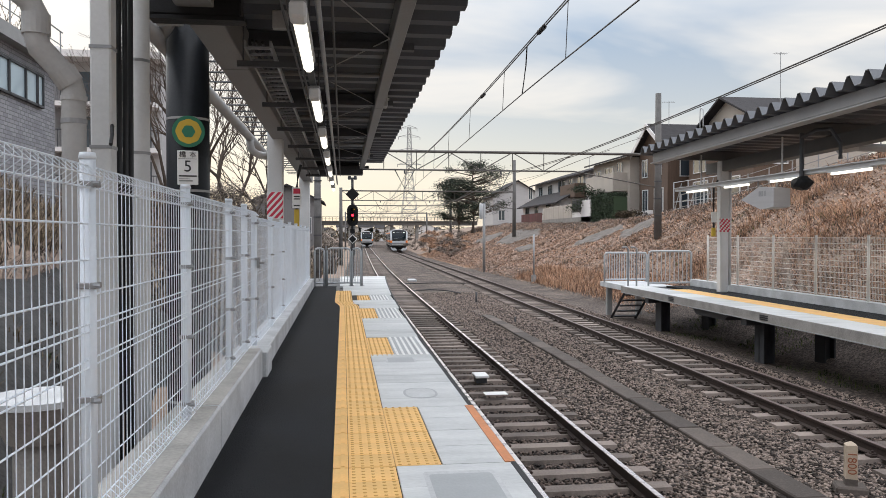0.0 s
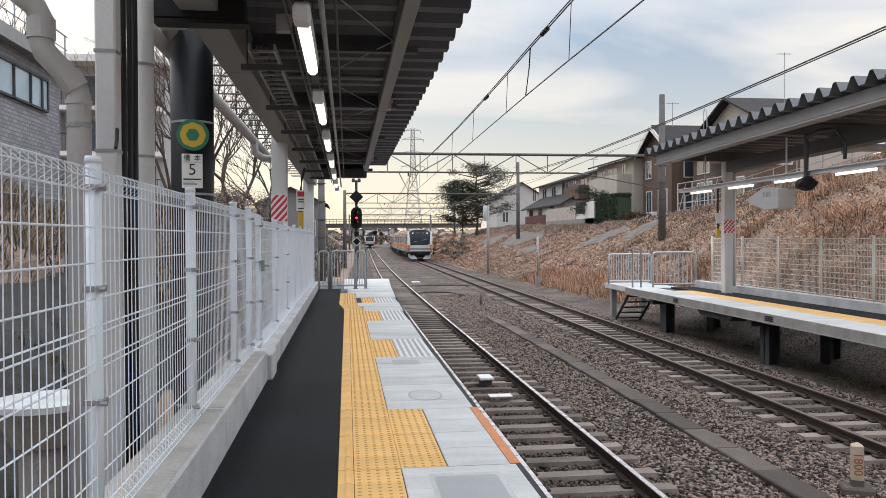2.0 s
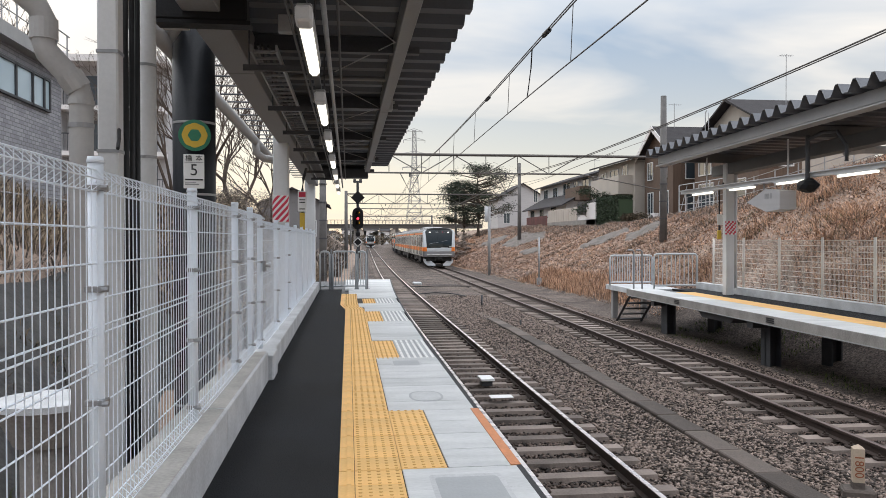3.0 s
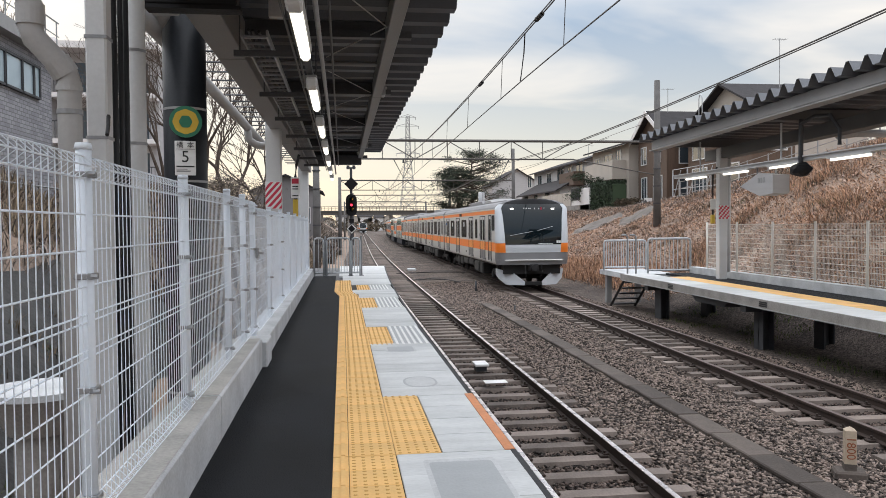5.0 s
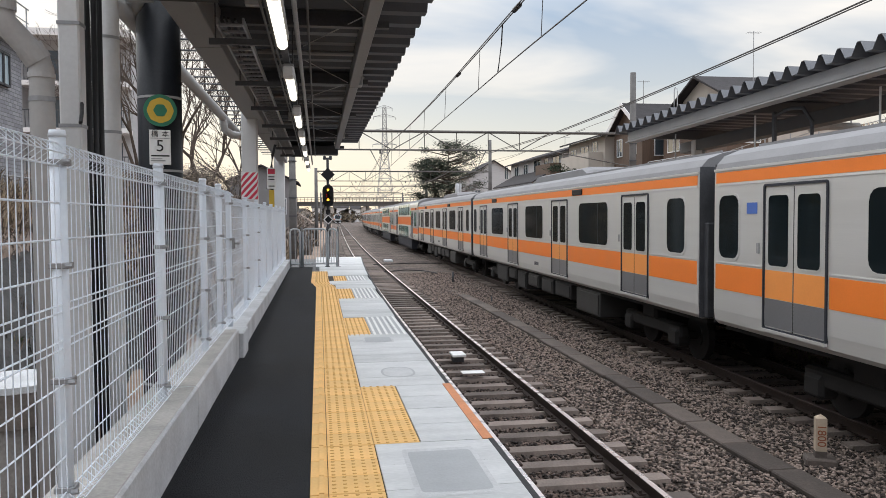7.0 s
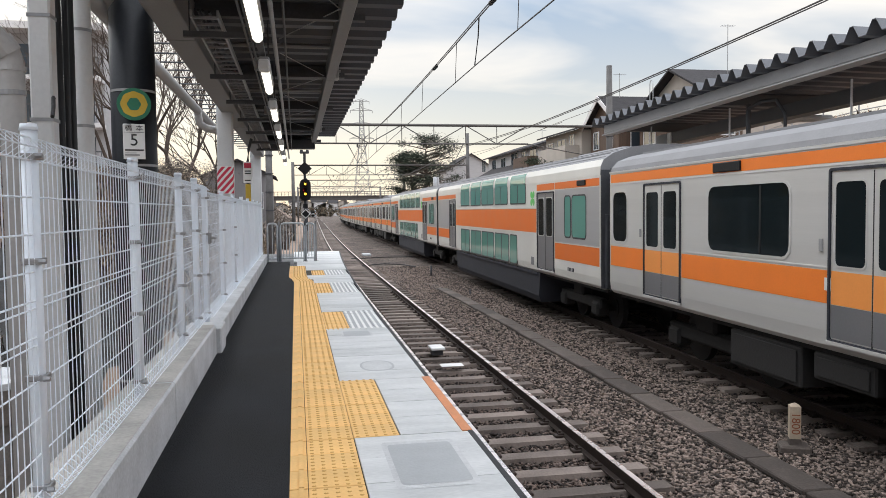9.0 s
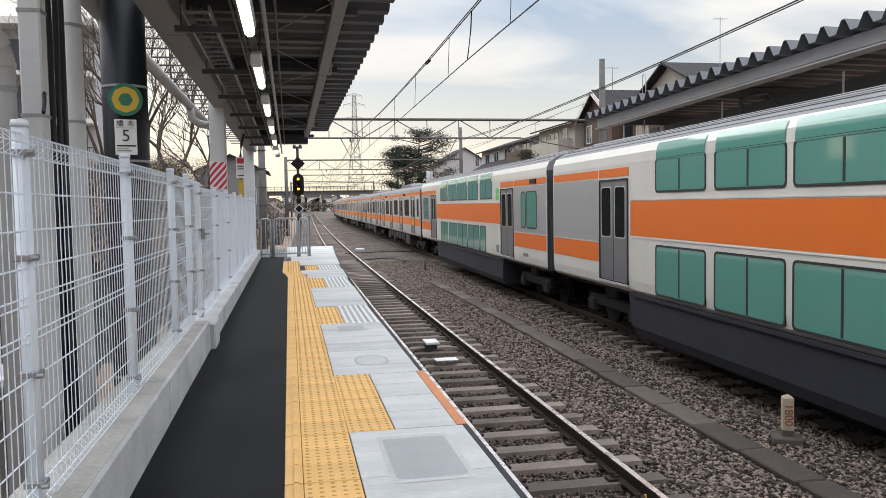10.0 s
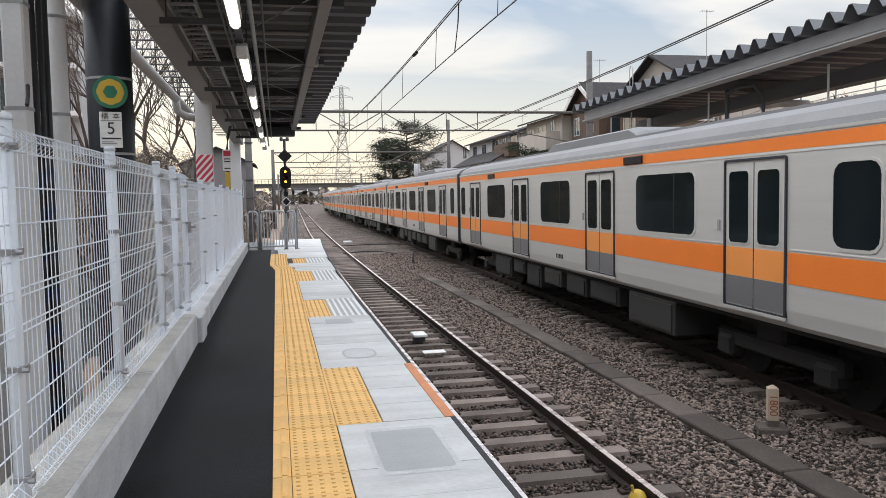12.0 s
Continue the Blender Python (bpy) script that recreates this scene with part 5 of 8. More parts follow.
def strip(car, name, sd, y0, y1, z0, z1, m, proud=0.004, label=""):
    x = sd * HALF
    bm = bm_new()
    box(bm, min(x - sd * 0.01, x + sd * proud), max(x - sd * 0.01, x + sd * proud), y0, y1, z0, z1)
    return part(name, bm, M[m], car, label)


ROOF = [(1.475, 3.2), (1.44, 3.30), (1.33, 3.42), (1.1, 3.51), (0.75, 3.58), (0.35, 3.61)]
BODY = [(1.40, 0.98), (1.455, 1.04), (1.475, 1.2), (1.475, 3.2)]


def bogie(car, y):
    bm = bm_new()
    for sd in (-1, 1):
        box(bm, sd * 0.95 - 0.09, sd * 0.95 + 0.09, y - 1.3, y + 1.3, 0.42, 0.66, 0.04)
        box(bm, sd * 0.95 - 0.13, sd * 0.95 + 0.13, y - 0.3, y + 0.3, 0.62, 0.95, 0.05)
        for o in (-1.05, 1.05):
            box(bm, sd * 0.95 - 0.14, sd * 0.95 + 0.14, y + o - 0.2, y + o + 0.2, 0.28, 0.58, 0.05)
    box(bm, -0.9, 0.9, y - 0.25, y + 0.25, 0.5, 0.75)
    b = part("bogie", bm, M["under"], car, "dark steel bogie frame")
    for o in (-1.05, 1.05):
        bm = bm_new()
        for sd in (-1, 1):
            tube(bm, [(sd * 0.49, y + o, 0.43), (sd * 0.60, y + o, 0.43)], 0.43, 20)
            tube(bm, [(sd * 0.60, y + o, 0.43), (sd * 0.62, y + o, 0.43)], 0.2, 14)
        tube(bm, [(-0.8, y + o, 0.43), (0.8, y + o, 0.43)], 0.08, 8)
        part("wheelset", bm, M["under"], b)


def underfloor(car, rng, lo=3.9, hi=16.1):
    bm = bm_new()
    box(bm, -1.3, 1.3, -8.2 if car.name.startswith("cab") else -9.7, 9.7, 0.9, 0.985)
    part("underframe", bm, M["under"], car)
    y = lo + 0.1
    while y < hi - 1.0:
        w = rng.uniform(0.7, 1.7)
        for sd in (-1, 1):
            d = rng.uniform(0.3, 0.56)
            bm = bm_new()
            box(bm, min(sd * 0.45, sd * 1.34), max(sd * 0.45, sd * 1.34), y - 10, y + w - 10, 0.92 - d, 0.9, 0.02)
            box(bm, min(sd * 1.34, sd * 1.36), max(sd * 1.34, sd * 1.36), y - 10 + 0.08, y + w - 10.08, 0.97 - d, 0.85, 0.006)
            part("equipment_box", bm, M["underbox"] if rng.random() < 0.2 else M["under"], car)
        y += w + rng.uniform(0.15, 0.5)


def roof_unit(car, y0, y1, z1, m="cargrey", w=1.0):
    bm = bm_new()
    b = 0.25
    prof = [(y0 - b, 3.5), (y0, z1 - 0.08), (y0 + b, z1), (y1 - b, z1), (y1, z1 - 0.08), (y1 + b, 3.5)]
    a = [bm.verts.new((-w, y, z)) for y, z in prof]
    a2 = [bm.verts.new((-w * 0.75, y, z + 0.06 * (z > 3.6))) for y, z in prof]
    c2 = [bm.verts.new((w * 0.75, y, z + 0.06 * (z > 3.6))) for y, z in prof]
    c = [bm.verts.new((w, y, z)) for y, z in prof]
    for p, q in ((a, a2), (a2, c2), (c2, c)):
        for i in range(5):
            bm.faces.new((p[i], p[i + 1], q[i + 1], q[i]))
    bm.faces.new(a)
    bm.faces.new(c)
    part("roof_unit", bm, M[m], car, "grey rooftop air-conditioning unit")


def gangway(car, y):
    bm = bm_new()
    for k in range(4):
        yy = y + (k - 1.5) * 0.1
        box(bm, -1.2, 1.2, yy - 0.035, yy + 0.035, 1.0, 3.3, 0.02)
    part("gangway", bm, M["rubber"], car, "black gangway bellows")
    for e in (9.75, -9.765):
        if e < 0 and car.name.startswith("cab"):
            continue
        bm = bm_new()
        box(bm, -1.462, 1.462, e, e + 0.015, 1.0, 3.3)
        part("end_wall", bm, M["darksteel"], car, "dark end wall")
        for sd in (-1, 1):
            bm = bm_new()
            y0 = e + 0.015 if e > 0 else e - 0.12
            box(bm, min(sd * 1.28, sd * 1.4), max(sd * 1.28, sd * 1.4), y0, y0 + 0.12, 1.0, 2.45, 0.015)
            part("end_fairing", bm, M["darksteel"], car, "dark upright end fairing")


def shell(car, y0, y1):
    bm = bm_new()
    prof = [(x, z) for x, z in BODY] + [(-x, z) for x, z in BODY[::-1]]
    prism(bm, prof, y0, y1)
    part("body", bm, M["steel"], car, "stainless steel body shell")
    bm = bm_new()
    prof = ROOF + [(-x, z) for x, z in ROOF[::-1]]
    prism(bm, prof, y0, y1)
    part("roof", bm, M["cargrey"], car, "grey roof", smooth=False)
    for sd in (-1, 1):
        bm = bm_new()
        x = sd * 1.468
        box(bm, min(x, x + sd * 0.02), max(x, x + sd * 0.02), y0, y1, 3.19, 3.225)
        part("rain_gutter", bm, M["steel"], car)
    bm = bm_new()
    for xx in (-0.95, -0.8, 0.8, 0.95):
        box(bm, xx - 0.015, xx + 0.015, y0 + 0.3, y1 - 0.3, 3.5, 3.575)
    part("roof_rib", bm, M["cargrey"], car)


def normal_sides(car, first=0):
    for sd in (-1, 1):
        doors = [(2.2, 3.45), (7.05, 8.35), (12.1, 13.4), (16.92, 18.2)]
        if first:
            doors = [(4.1, 5.4), (7.6, 8.9), (12.45, 13.8), (17.1, 18.38)]
        for a, b in doors:
            side_door(car, sd, a - 10, b - 10)
        wins = [(0.72, 1.4), (4.25, 6.15), (9.25, 11.15), (14.15, 16.05), (18.95, 19.58)]
        if first:
            wins = [(6.2, 6.95), (9.75, 11.7), (14.6, 16.4), (19.05, 19.6)]
        for a, b in wins:
            w_ = side_window(car, sd, a - 10, b - 10, 1.96, 2.84, 0.14)
            if first and b - a > 1:
                bm = bm_new()
                xx = sd * (HALF + 0.004)
                box(bm, min(xx, xx + sd * 0.003), max(xx, xx + sd * 0.003), (a + b) / 2 - 10.16, (a + b) / 2 - 9.86, 2.5, 2.72)
                part("sticker", bm, M["signwhite"], w_, "white paper notice")
            if b - a > 1:
                bm = bm_new()
                xx = sd * (HALF + 0.004)
                box(bm, min(xx, xx + sd * 0.004), max(xx, xx + sd * 0.004), a - 10 + 0.32 * (b - a) - 0.02, a - 10 + 0.32 * (b - a) + 0.02, 1.98, 2.82)
                part("mullion", bm, M["black"], w_)
        cuts = [0.3 if not first else 1.75] + [v for d in doors for v in (d[0] - 0.06, d[1] + 0.06)] + [19.7]
        if first:
            cuts[1:1] = [2.5, 3.25]
        for a, b in zip(cuts[::2], cuts[1::2]):
            strip(car, "waist_band", sd, a - 10, b - 10, 1.5, 1.86, "bandorange", label="orange waist band")
            strip(car, "bead", sd, a - 10, b - 10, 1.885, 1.9, "carwhite", 0.008)
        strip(car, "upper_band", sd, cuts[0] - 10, 9.7, 3.02, 3.17, "bandorange", label="orange upper band")
        strip(car, "cant_line", sd, cuts[0] - 10, 9.7, 2.985, 3.012, "carwhite", 0.007)
        for k in range(5):
            strip(car, "number_bar", sd, -0.3 + 0.09 * k, -0.24 + 0.09 * k, 1.22, 1.31, "carskirt", 0.003)
        strip(car, "operator_mark", sd, 3.35, 3.5, 1.64, 1.78, "signwhite", 0.0055, "plain white mark")
        if first:
            strip(car, "blue_notice", sd, 8.58, 8.84, 2.58, 2.73, "signblue", 0.005, "small blue notice")
        for d in doors:
            bm = bm_new()
            xx = sd * HALF
            box(bm, min(xx, xx + sd * 0.02), max(xx, xx + sd * 0.02), d[1] - 9.87, d[1] - 9.81, 2.06, 2.2, 0.006)
            part("door_lamp", bm, M["steelgrey"], car, "small door push box")
        for s in ([5.9, 15.2] if not first else [11.6]):
            bm = bm_new()
            x = sd * HALF
            box(bm, min(x, x + sd * 0.03), max(x, x + sd * 0.03), s - 10, s - 9.3, 3.03, 3.16, 0.01)
            part("destination_box", bm, M["black"], car, "small dark side destination display")


def coach(label, seed):
    rng = random.Random(seed)
    car = thing("train_car", label, "train car", "cars of the train")
    shell(car, -9.75, 9.75)
    normal_sides(car)
    bogie(car, -6.9)
    bogie(car, 6.9)
    underfloor(car, rng, 5.0, 15.2)
    roof_unit(car, -2.4, 2.4, 3.72, w=0.85)
    gangway(car, 9.98)
    return car


def nose_y(z):
    t = min(1.0, max(0.0, (z - 1.9) / 1.72))
    return -8.82 + 0.36 * t ** 1.5 + (0.03 if z < 1.6 else 0.0)


def nose_pt(u, z):
    """Surface of the cab end: u from -1 (one side) over 0 (centre) to 1."""
    f = nose_y(z)
    wz = 1.0 if z <= 3.2 else max(0.12, math.sqrt(max(0.0, 1 - ((z - 3.2) / 0.43) ** 2)) ** 0.8)
    lo = 1.0 if z > 1.2 else 1.0 - (1.2 - z) * 0.12
    a = abs(u)
    s = 1 if u > 0 else -1
    if a <= 0.8:
        x, y = 1.2 * a / 0.8, f + 0.10 * (a / 0.8) ** 2
    else:
        q = (a - 0.8) / 0.2
        x = 1.2 + 0.275 * (1 - (1 - q) ** 3)
        y = f + 0.10 + (-8.3 - f - 0.10) * q ** 1.7
    return Vector((s * x * wz * lo, y, z))


def nose_patch(name, car, u0, u1, z0, z1, m, nu=8, nz=6, label="", out=0.0):
    """A panel of the cab end; each side is one value of u, or two: at its foot and at its head."""
    a, b = (v if isinstance(v, tuple) else (v, v) for v in (u0, u1))
    bm = bm_new()
    g = []
    for j in range(nz + 1):
        t = j / nz
        lo, hi = a[0] + (a[1] - a[0]) * t, b[0] + (b[1] - b[0]) * t
        g.append([bm.verts.new(nose_pt(lo + (hi - lo) * i / nu, z0 + (z1 - z0) * t) + Vector((0, -out, 0))) for i in range(nu + 1)])
    for j in range(nz):
        for i in range(nu):
            bm.faces.new((g[j][i], g[j][i + 1], g[j + 1][i + 1], g[j + 1][i]))
    return part(name, bm, M[m], car, label, True)


def cab_car(label, seed, lit):
    rng = random.Random(seed)
    car = thing("cab_car", label, "train car", "cars of the train")
    shell(car, -8.3, 9.75)
    normal_sides(car, 1)
    for sd in (-1, 1):
        x = sd * HALF
        # crew door and side window
        side_door(car, sd, -7.45, -6.82, True, 1.12, 2.95, True)
        side_window(car, sd, -8.22, -7.62, 2.36, 2.95, 0.08, frame="cargrey")
    # cab end in panels
    nose_patch("windscreen", car, (-0.752, -0.818), (0.752, 0.818), 1.785, 3.40, "screenglass", 18, 10, "large black windscreen")
    nose_patch("front_panel", car, (-0.742, -0.750), (0.742, 0.750), 1.47, 1.78, "facewhite", 14, 4, "white front panel")
    nose_patch("lower_panel", car, -1.0, 1.0, 1.18, 1.465, "doorgrey", 22, 3, "bare steel lower front")
    nose_patch("apron", car, -1.0, 1.0, 0.98, 1.175, "doorgrey", 22, 2)
    nose_patch("brow", car, -0.815, 0.815, 3.405, 3.60, "black", 20, 6, "dark brow over the windscreen")
    for s in (-1, 1):
        nose_patch("corner_panel", car, (s * 0.757, s * 0.822), s * 1.0, 1.845, 3.40, "facewhite", 8, 10, "white corner panel")
        nose_patch("corner_band", car, (s * 0.744, s * 0.755), s * 1.0, 1.47, 1.84, "bandorange", 6, 4, "orange corner band")
        c = nose_pt(s * 0.55, 3.2)
        bm = bm_new()
        box(bm, c.x - 0.075, c.x + 0.075, c.y - 0.015, c.y + 0.05, c.z - 0.04, c.z + 0.04, 0.02)
        part("headlamp", bm, M["headlamp"] if lit else M["redlamp"], car, "lit round headlamp")
    bm = bm_new()
    box(bm, -1.16, 1.16, -8.9, -8.76, 1.14, 1.19, 0.02)
    part("front_sill", bm, M["steel"], car)
    # display figures behind the windscreen, wiper and mark
    bm = bm_new()
    for x, w in ((-0.38, 0.05), (-0.27, 0.05), (-0.17, 0.05), (-0.09, 0.03), (0.08, 0.02), (0.24, 0.03), (0.46, 0.02)):
        p = nose_pt(x / 1.27 * 0.8, 3.22)
        box(bm, x, x + w, p.y - 0.006, p.y + 0.01, 3.19, 3.25)
    part("destination_display", bm, M["signwhite"], car, "white display segments")
    p = nose_pt(0.3, 3.22)
    bm = bm_new()
    box(bm, 0.33, 0.37, p.y - 0.03, p.y - 0.02, 3.16, 3.28)
    part("display_bar", bm, M["signred"], car)
    bm = bm_new()
    a, b = nose_pt(0.12, 1.82), nose_pt(0.52, 1.82)
    tube(bm, [a + Vector((0, -0.006, 0)), b + Vector((0, -0.006, 0))], 0.008, 5)
    part("front_lettering", bm, M["signwhite"], car, "thin white line of lettering")
    for k in ((-0.63, 2.14, -0.02, 2.31), (0.1, 2.33, 0.52, 2.5)):
        bm = bm_new()
        pts = [nose_pt(k[0] + (k[2] - k[0]) * q / 5, k[1] + (k[3] - k[1]) * q / 5) + Vector((0, -0.03, 0)) for q in range(6)]
        tube(bm, pts, 0.012, 5)
        part("wiper", bm, M["galv"], car, "steel wiper")
    bm = bm_new()
    c = nose_pt(0.69, 1.9)
    box(bm, c.x - 0.10, c.x - 0.02, c.y - 0.03, c.y + 0.02, 1.84, 1.94)
    box(bm, c.x, c.x + 0.07, c.y - 0.02, c.y + 0.03, 1.84, 1.94)
    part("operator_mark", bm, M["signwhite"], car, "plain white mark")
    # snow plough plates and coupler
    for s in (-1, 1):
        bm = bm_new()
        out_ = [(1.36, 0.80), (0.78, 0.66), (0.34, 0.30), (0.36, 0.16), (1.02, 0.16), (1.30, 0.40)]
        f = [bm.verts.new((s * x, -8.75 + 0.6 * (x - 0.34), z)) for x, z in out_]
        k = [bm.verts.new((s * x, -8.63 + 0.6 * (x - 0.34), z)) for x, z in out_]
        bm.faces.new(f)
        bm.faces.new(k)
        for i in range(6):
            j = (i + 1) % 6
            bm.faces.new((f[i], f[j], k[j], k[i]))
        side = [(1.36, -8.13, 0.80), (1.36, -7.8, 0.80), (1.36, -7.8, 0.55), (1.30, -8.13, 0.40)]
        q = [bm.verts.new((s * x, y, z)) for x, y, z in side]
        q2 = [bm.verts.new((s * (x - 0.03), y, z)) for x, y, z in side]
        bm.faces.new(q)
        bm.faces.new(q2)
        for i in range(4):
            j = (i + 1) % 4
            bm.faces.new((q[i], q[j], q2[j], q2[i]))
        part("snow_plough", bm, M["facewhite"], car, "white plough plate")
    bm = bm_new()
    box(bm, -0.2, 0.2, -8.85, -8.3, 0.72, 1.0, 0.04)
    tube(bm, [(0, -9.0, 0.86), (0, -8.5, 0.86)], 0.13, 12)
    box(bm, -0.36, 0.36, -8.7, -8.5, 0.16, 0.3, 0.02)
    tube(bm, [(0.3, -8.82, 0.95), (0.32, -8.92, 0.7), (0.28, -8.75, 0.5)], 0.03, 6)
    tube(bm, [(-0.35, -8.82, 0.95), (-0.36, -8.92, 0.65), (-0.3, -8.75, 0.5)], 0.03, 6)
    part("coupler", bm, M["under"], car, "dark coupler and hoses")
    bm = bm_new()
    box(bm, -1.15, 1.15, -8.5, -7.9, 0.6, 0.985)
    part("front_frame", bm, M["under"], car)
    bogie(car, -6.5)
    bogie(car, 6.9)
    underfloor(car, rng, 5.4, 15.2)
    roof_unit(car, -1.4, 3.0, 3.72, w=0.85)
    roof_unit(car, -4.0, -2.0, 3.7, "steelgrey", 0.85)
    nose_roof = bm_new()
    nz, nu = 6, 20
    rows = [[nose_roof.verts.new(nose_pt(-1.0 + 2.0 * i / nu, 3.365 + 0.25 * j / nz)) for i in range(nu + 1)] for j in range(nz + 1)]
    for j in range(nz):
        for i in list(range(0, 2)) + list(range(nu - 2, nu)):
            nose_roof.faces.new((rows[j][i], rows[j][i + 1], rows[j + 1][i + 1], rows[j + 1][i]))
    part("cab_roof", nose_roof, M["cargrey"], car, smooth=True)
    bm = bm_new()
    prism(bm, [(x * 0.97, z - 0.03) for x, z in ROOF] + [(-x * 0.97, z - 0.03) for x, z in ROOF[::-1]], -8.4, -8.2)
    part("cab_roof", bm, M["cargrey"], car)
    gangway(car, 9.98)
    return car


def green_car(label, windowed_rear):
    """Double-deck coach: middle part on two levels, doors and one level at both ends."""
    car = thing("double_deck_car", label, "train car", "cars of the train")
    sides = [(1.40, 0.98), (1.455, 1.04), (1.475, 1.2), (1.475, 3.2)]
    bm = bm_new()
    prism(bm, sides + [(-x, z) for x, z in sides[::-1]], -9.75, 9.75)
    part("body", bm, M["carwhite"], car, "white body shell")
    bm = bm_new()
    dome = [(1.475, 3.2), (1.462, 3.37), (1.40, 3.5), (1.2, 3.63), (0.85, 3.74), (0.4, 3.8)]
    prism(bm, dome + [(-x, z) for x, z in dome[::-1]], -9.75, 9.75)
    part("roof", bm, M["cargrey"], car, "ribbed grey roof")
    for sd in (-1, 1):
        bm = bm_new()
        prism(bm, [(sd * x, z) for x, z in ((1.478, 3.2), (1.466, 3.37), (1.405, 3.505), (1.37, 3.48), (1.43, 3.36), (1.44, 3.2))], -9.74, 9.74)
        part("roof_shoulder", bm, M["carwhite"], car, "white curved shoulder")
        bm = bm_new()
        for x, z in ((1.3, 3.565), (1.2, 3.635), (1.05, 3.68), (0.85, 3.745)):
            tube(bm, [(sd * x, -9.6, z), (sd * x, 9.6, z)], 0.014, 4)
        part("roof_rib", bm, M["cargrey"], car)
    bm = bm_new()
    prism(bm, [(1.40, 0.975), (1.44, 0.975), (1.43, 0.4), (1.36, 0.24), (-1.36, 0.24), (-1.43, 0.4), (-1.44, 0.975), (-1.40, 0.975)], -5.4, 5.5)
    for v in bm.verts:
        v.co.y += math.copysign(0.16 * (v.co.z - 0.24) / 0.735, v.co.y)
    part("skirt", bm, M["carskirt"], car, "dark grey lower skirt")
    for sd in (-1, 1):
        x = sd * HALF
        strip(car, "grey_waist", sd, -5.4, 5.45, 0.93, 0.99, "carskirt", 0.003)
        strip(car, "middle_band", sd, -5.38, 5.5, 1.97, 2.56, "orangedeep", label="wide orange band")
        strip(car, "bead", sd, -5.38, 5.5, 2.575, 2.595, "carwhite", 0.01)
        strip(car, "bead", sd, -5.38, 5.5, 1.935, 1.955, "carwhite", 0.01)
        ups = [(5.61, 7.16), (7.52, 9.03), (9.25, 10.9), (11.09, 12.66), (12.95, 14.49)]
        for a, b in ups:
            w = side_window(car, sd, a - 10, b - 10, 2.72, 3.2, 0.05, "greenglass", "rubber")
            # glass that curves over into the roof
            bm = bm_new()
            arc = [(1.4785, 3.2), (1.476, 3.3), (1.462, 3.39), (1.425, 3.47)]
            vs = [[bm.verts.new((sd * (xx + dz), y, zz + dz * 0.5)) for xx, zz in arc] for y in (a - 10, b - 10) for dz in (0.006, -0.02)]
            for k in range(3):
                bm.faces.new((vs[0][k], vs[0][k + 1], vs[2][k + 1], vs[2][k]))
                bm.faces.new((vs[1][k], vs[1][k + 1], vs[3][k + 1], vs[3][k]))
            part("curved_glass", bm, M["greenglass"], w, smooth=True)
        for a, b in [(6.5, 7.22), (7.41, 9.03), (9.25, 10.9), (11.09, 12.66), (12.95, 14.49)]:
            side_window(car, sd, a - 10, b - 10, 1.08, 1.83, 0.05, "greenglass", "rubber")
        for a, b in ((3.2, 4.5), (15.62, 16.9)):
            side_door(car, sd, a - 10, b - 10, False, leaf="doorgrey")
            strip(car, "upper_band", sd, a - 10 - 0.05, b - 10 + 0.05, 3.0, 3.15, "orangedeep", 0.006)
        for a, b, win in ((0.3, 3.1, True), (17.0, 19.7, windowed_rear)):
            strip(car, "grey_panel", sd, a - 10, b - 10, 1.80, 2.98, "panelsteel", 0.003, "bare steel window panel")
            strip(car, "waist_band", sd, a - 10, b - 10, 1.42, 1.78, "orangedeep", 0.005, "orange waist band")
            strip(car, "upper_band", sd, a - 10, b - 10, 3.0, 3.15, "orangedeep", 0.005)
            strip(car, "bead", sd, a - 10, b - 10, 1.79, 1.805, "carwhite", 0.01)
            if win:
                for o, p in ((0.76, 1.6), (1.72, 2.1)) if a < 10 else ((0.74, 1.12), (1.24, 2.08)):
                    side_window(car, sd, a - 10 + o, a - 10 + p, 1.95, 2.82, 0.09, "greenglass", "rubber")
        bm = bm_new()
        lobes = [(0.19 * abs(math.cos(2 * q)) ** 0.5 + 0.03, q) for q in [2 * math.pi * i / 48 for i in range(48)]]
        plate(bm, [(-5.05 + r * math.cos(q + 0.785), 2.82 + r * math.sin(q + 0.785)) for r, q in lobes], x - sd * 0.005, x + sd * 0.005)
        part("green_mark", bm, M["leafgreen"], car, "bright green clover-shaped mark")
        for k in range(5):
            strip(car, "number_bar", sd, -8.2 + 0.09 * k, -8.14 + 0.09 * k, 1.2, 1.28, "carskirt", 0.003)
        strip(car, "grey_vent", sd, -5.15, -4.9, 1.15, 1.35, "cargrey", 0.006)
        bm = bm_new()
        box(bm, min(x, x + sd * 0.03), max(x, x + sd * 0.03), -8.95, -8.45, 3.03, 3.14, 0.01)
        part("destination_box", bm, M["black"], car)
    bogie(car, -7.3)
    bogie(car, 7.4)
    bm = bm_new()
    box(bm, -1.3, 1.3, -9.7, -5.6, 0.9, 0.985)
    part("underframe", bm, M["under"], car)
    bm = bm_new()
    box(bm, -1.3, 1.3, 5.7, 9.7, 0.9, 0.985)
    part("underframe", bm, M["under"], car)
    bm = bm_new()
    box(bm, -0.85, 0.85, -9.2, -6.4, 3.5, 3.8, 0.1)
    part("roof_unit", bm, M["cargrey"], car)
    bm = bm_new()
    box(bm, -0.85, 0.85, 6.4, 9.2, 3.5, 3.8, 0.1)
    part("roof_unit", bm, M["cargrey"], car)
    gangway(car, 9.98)
    return car


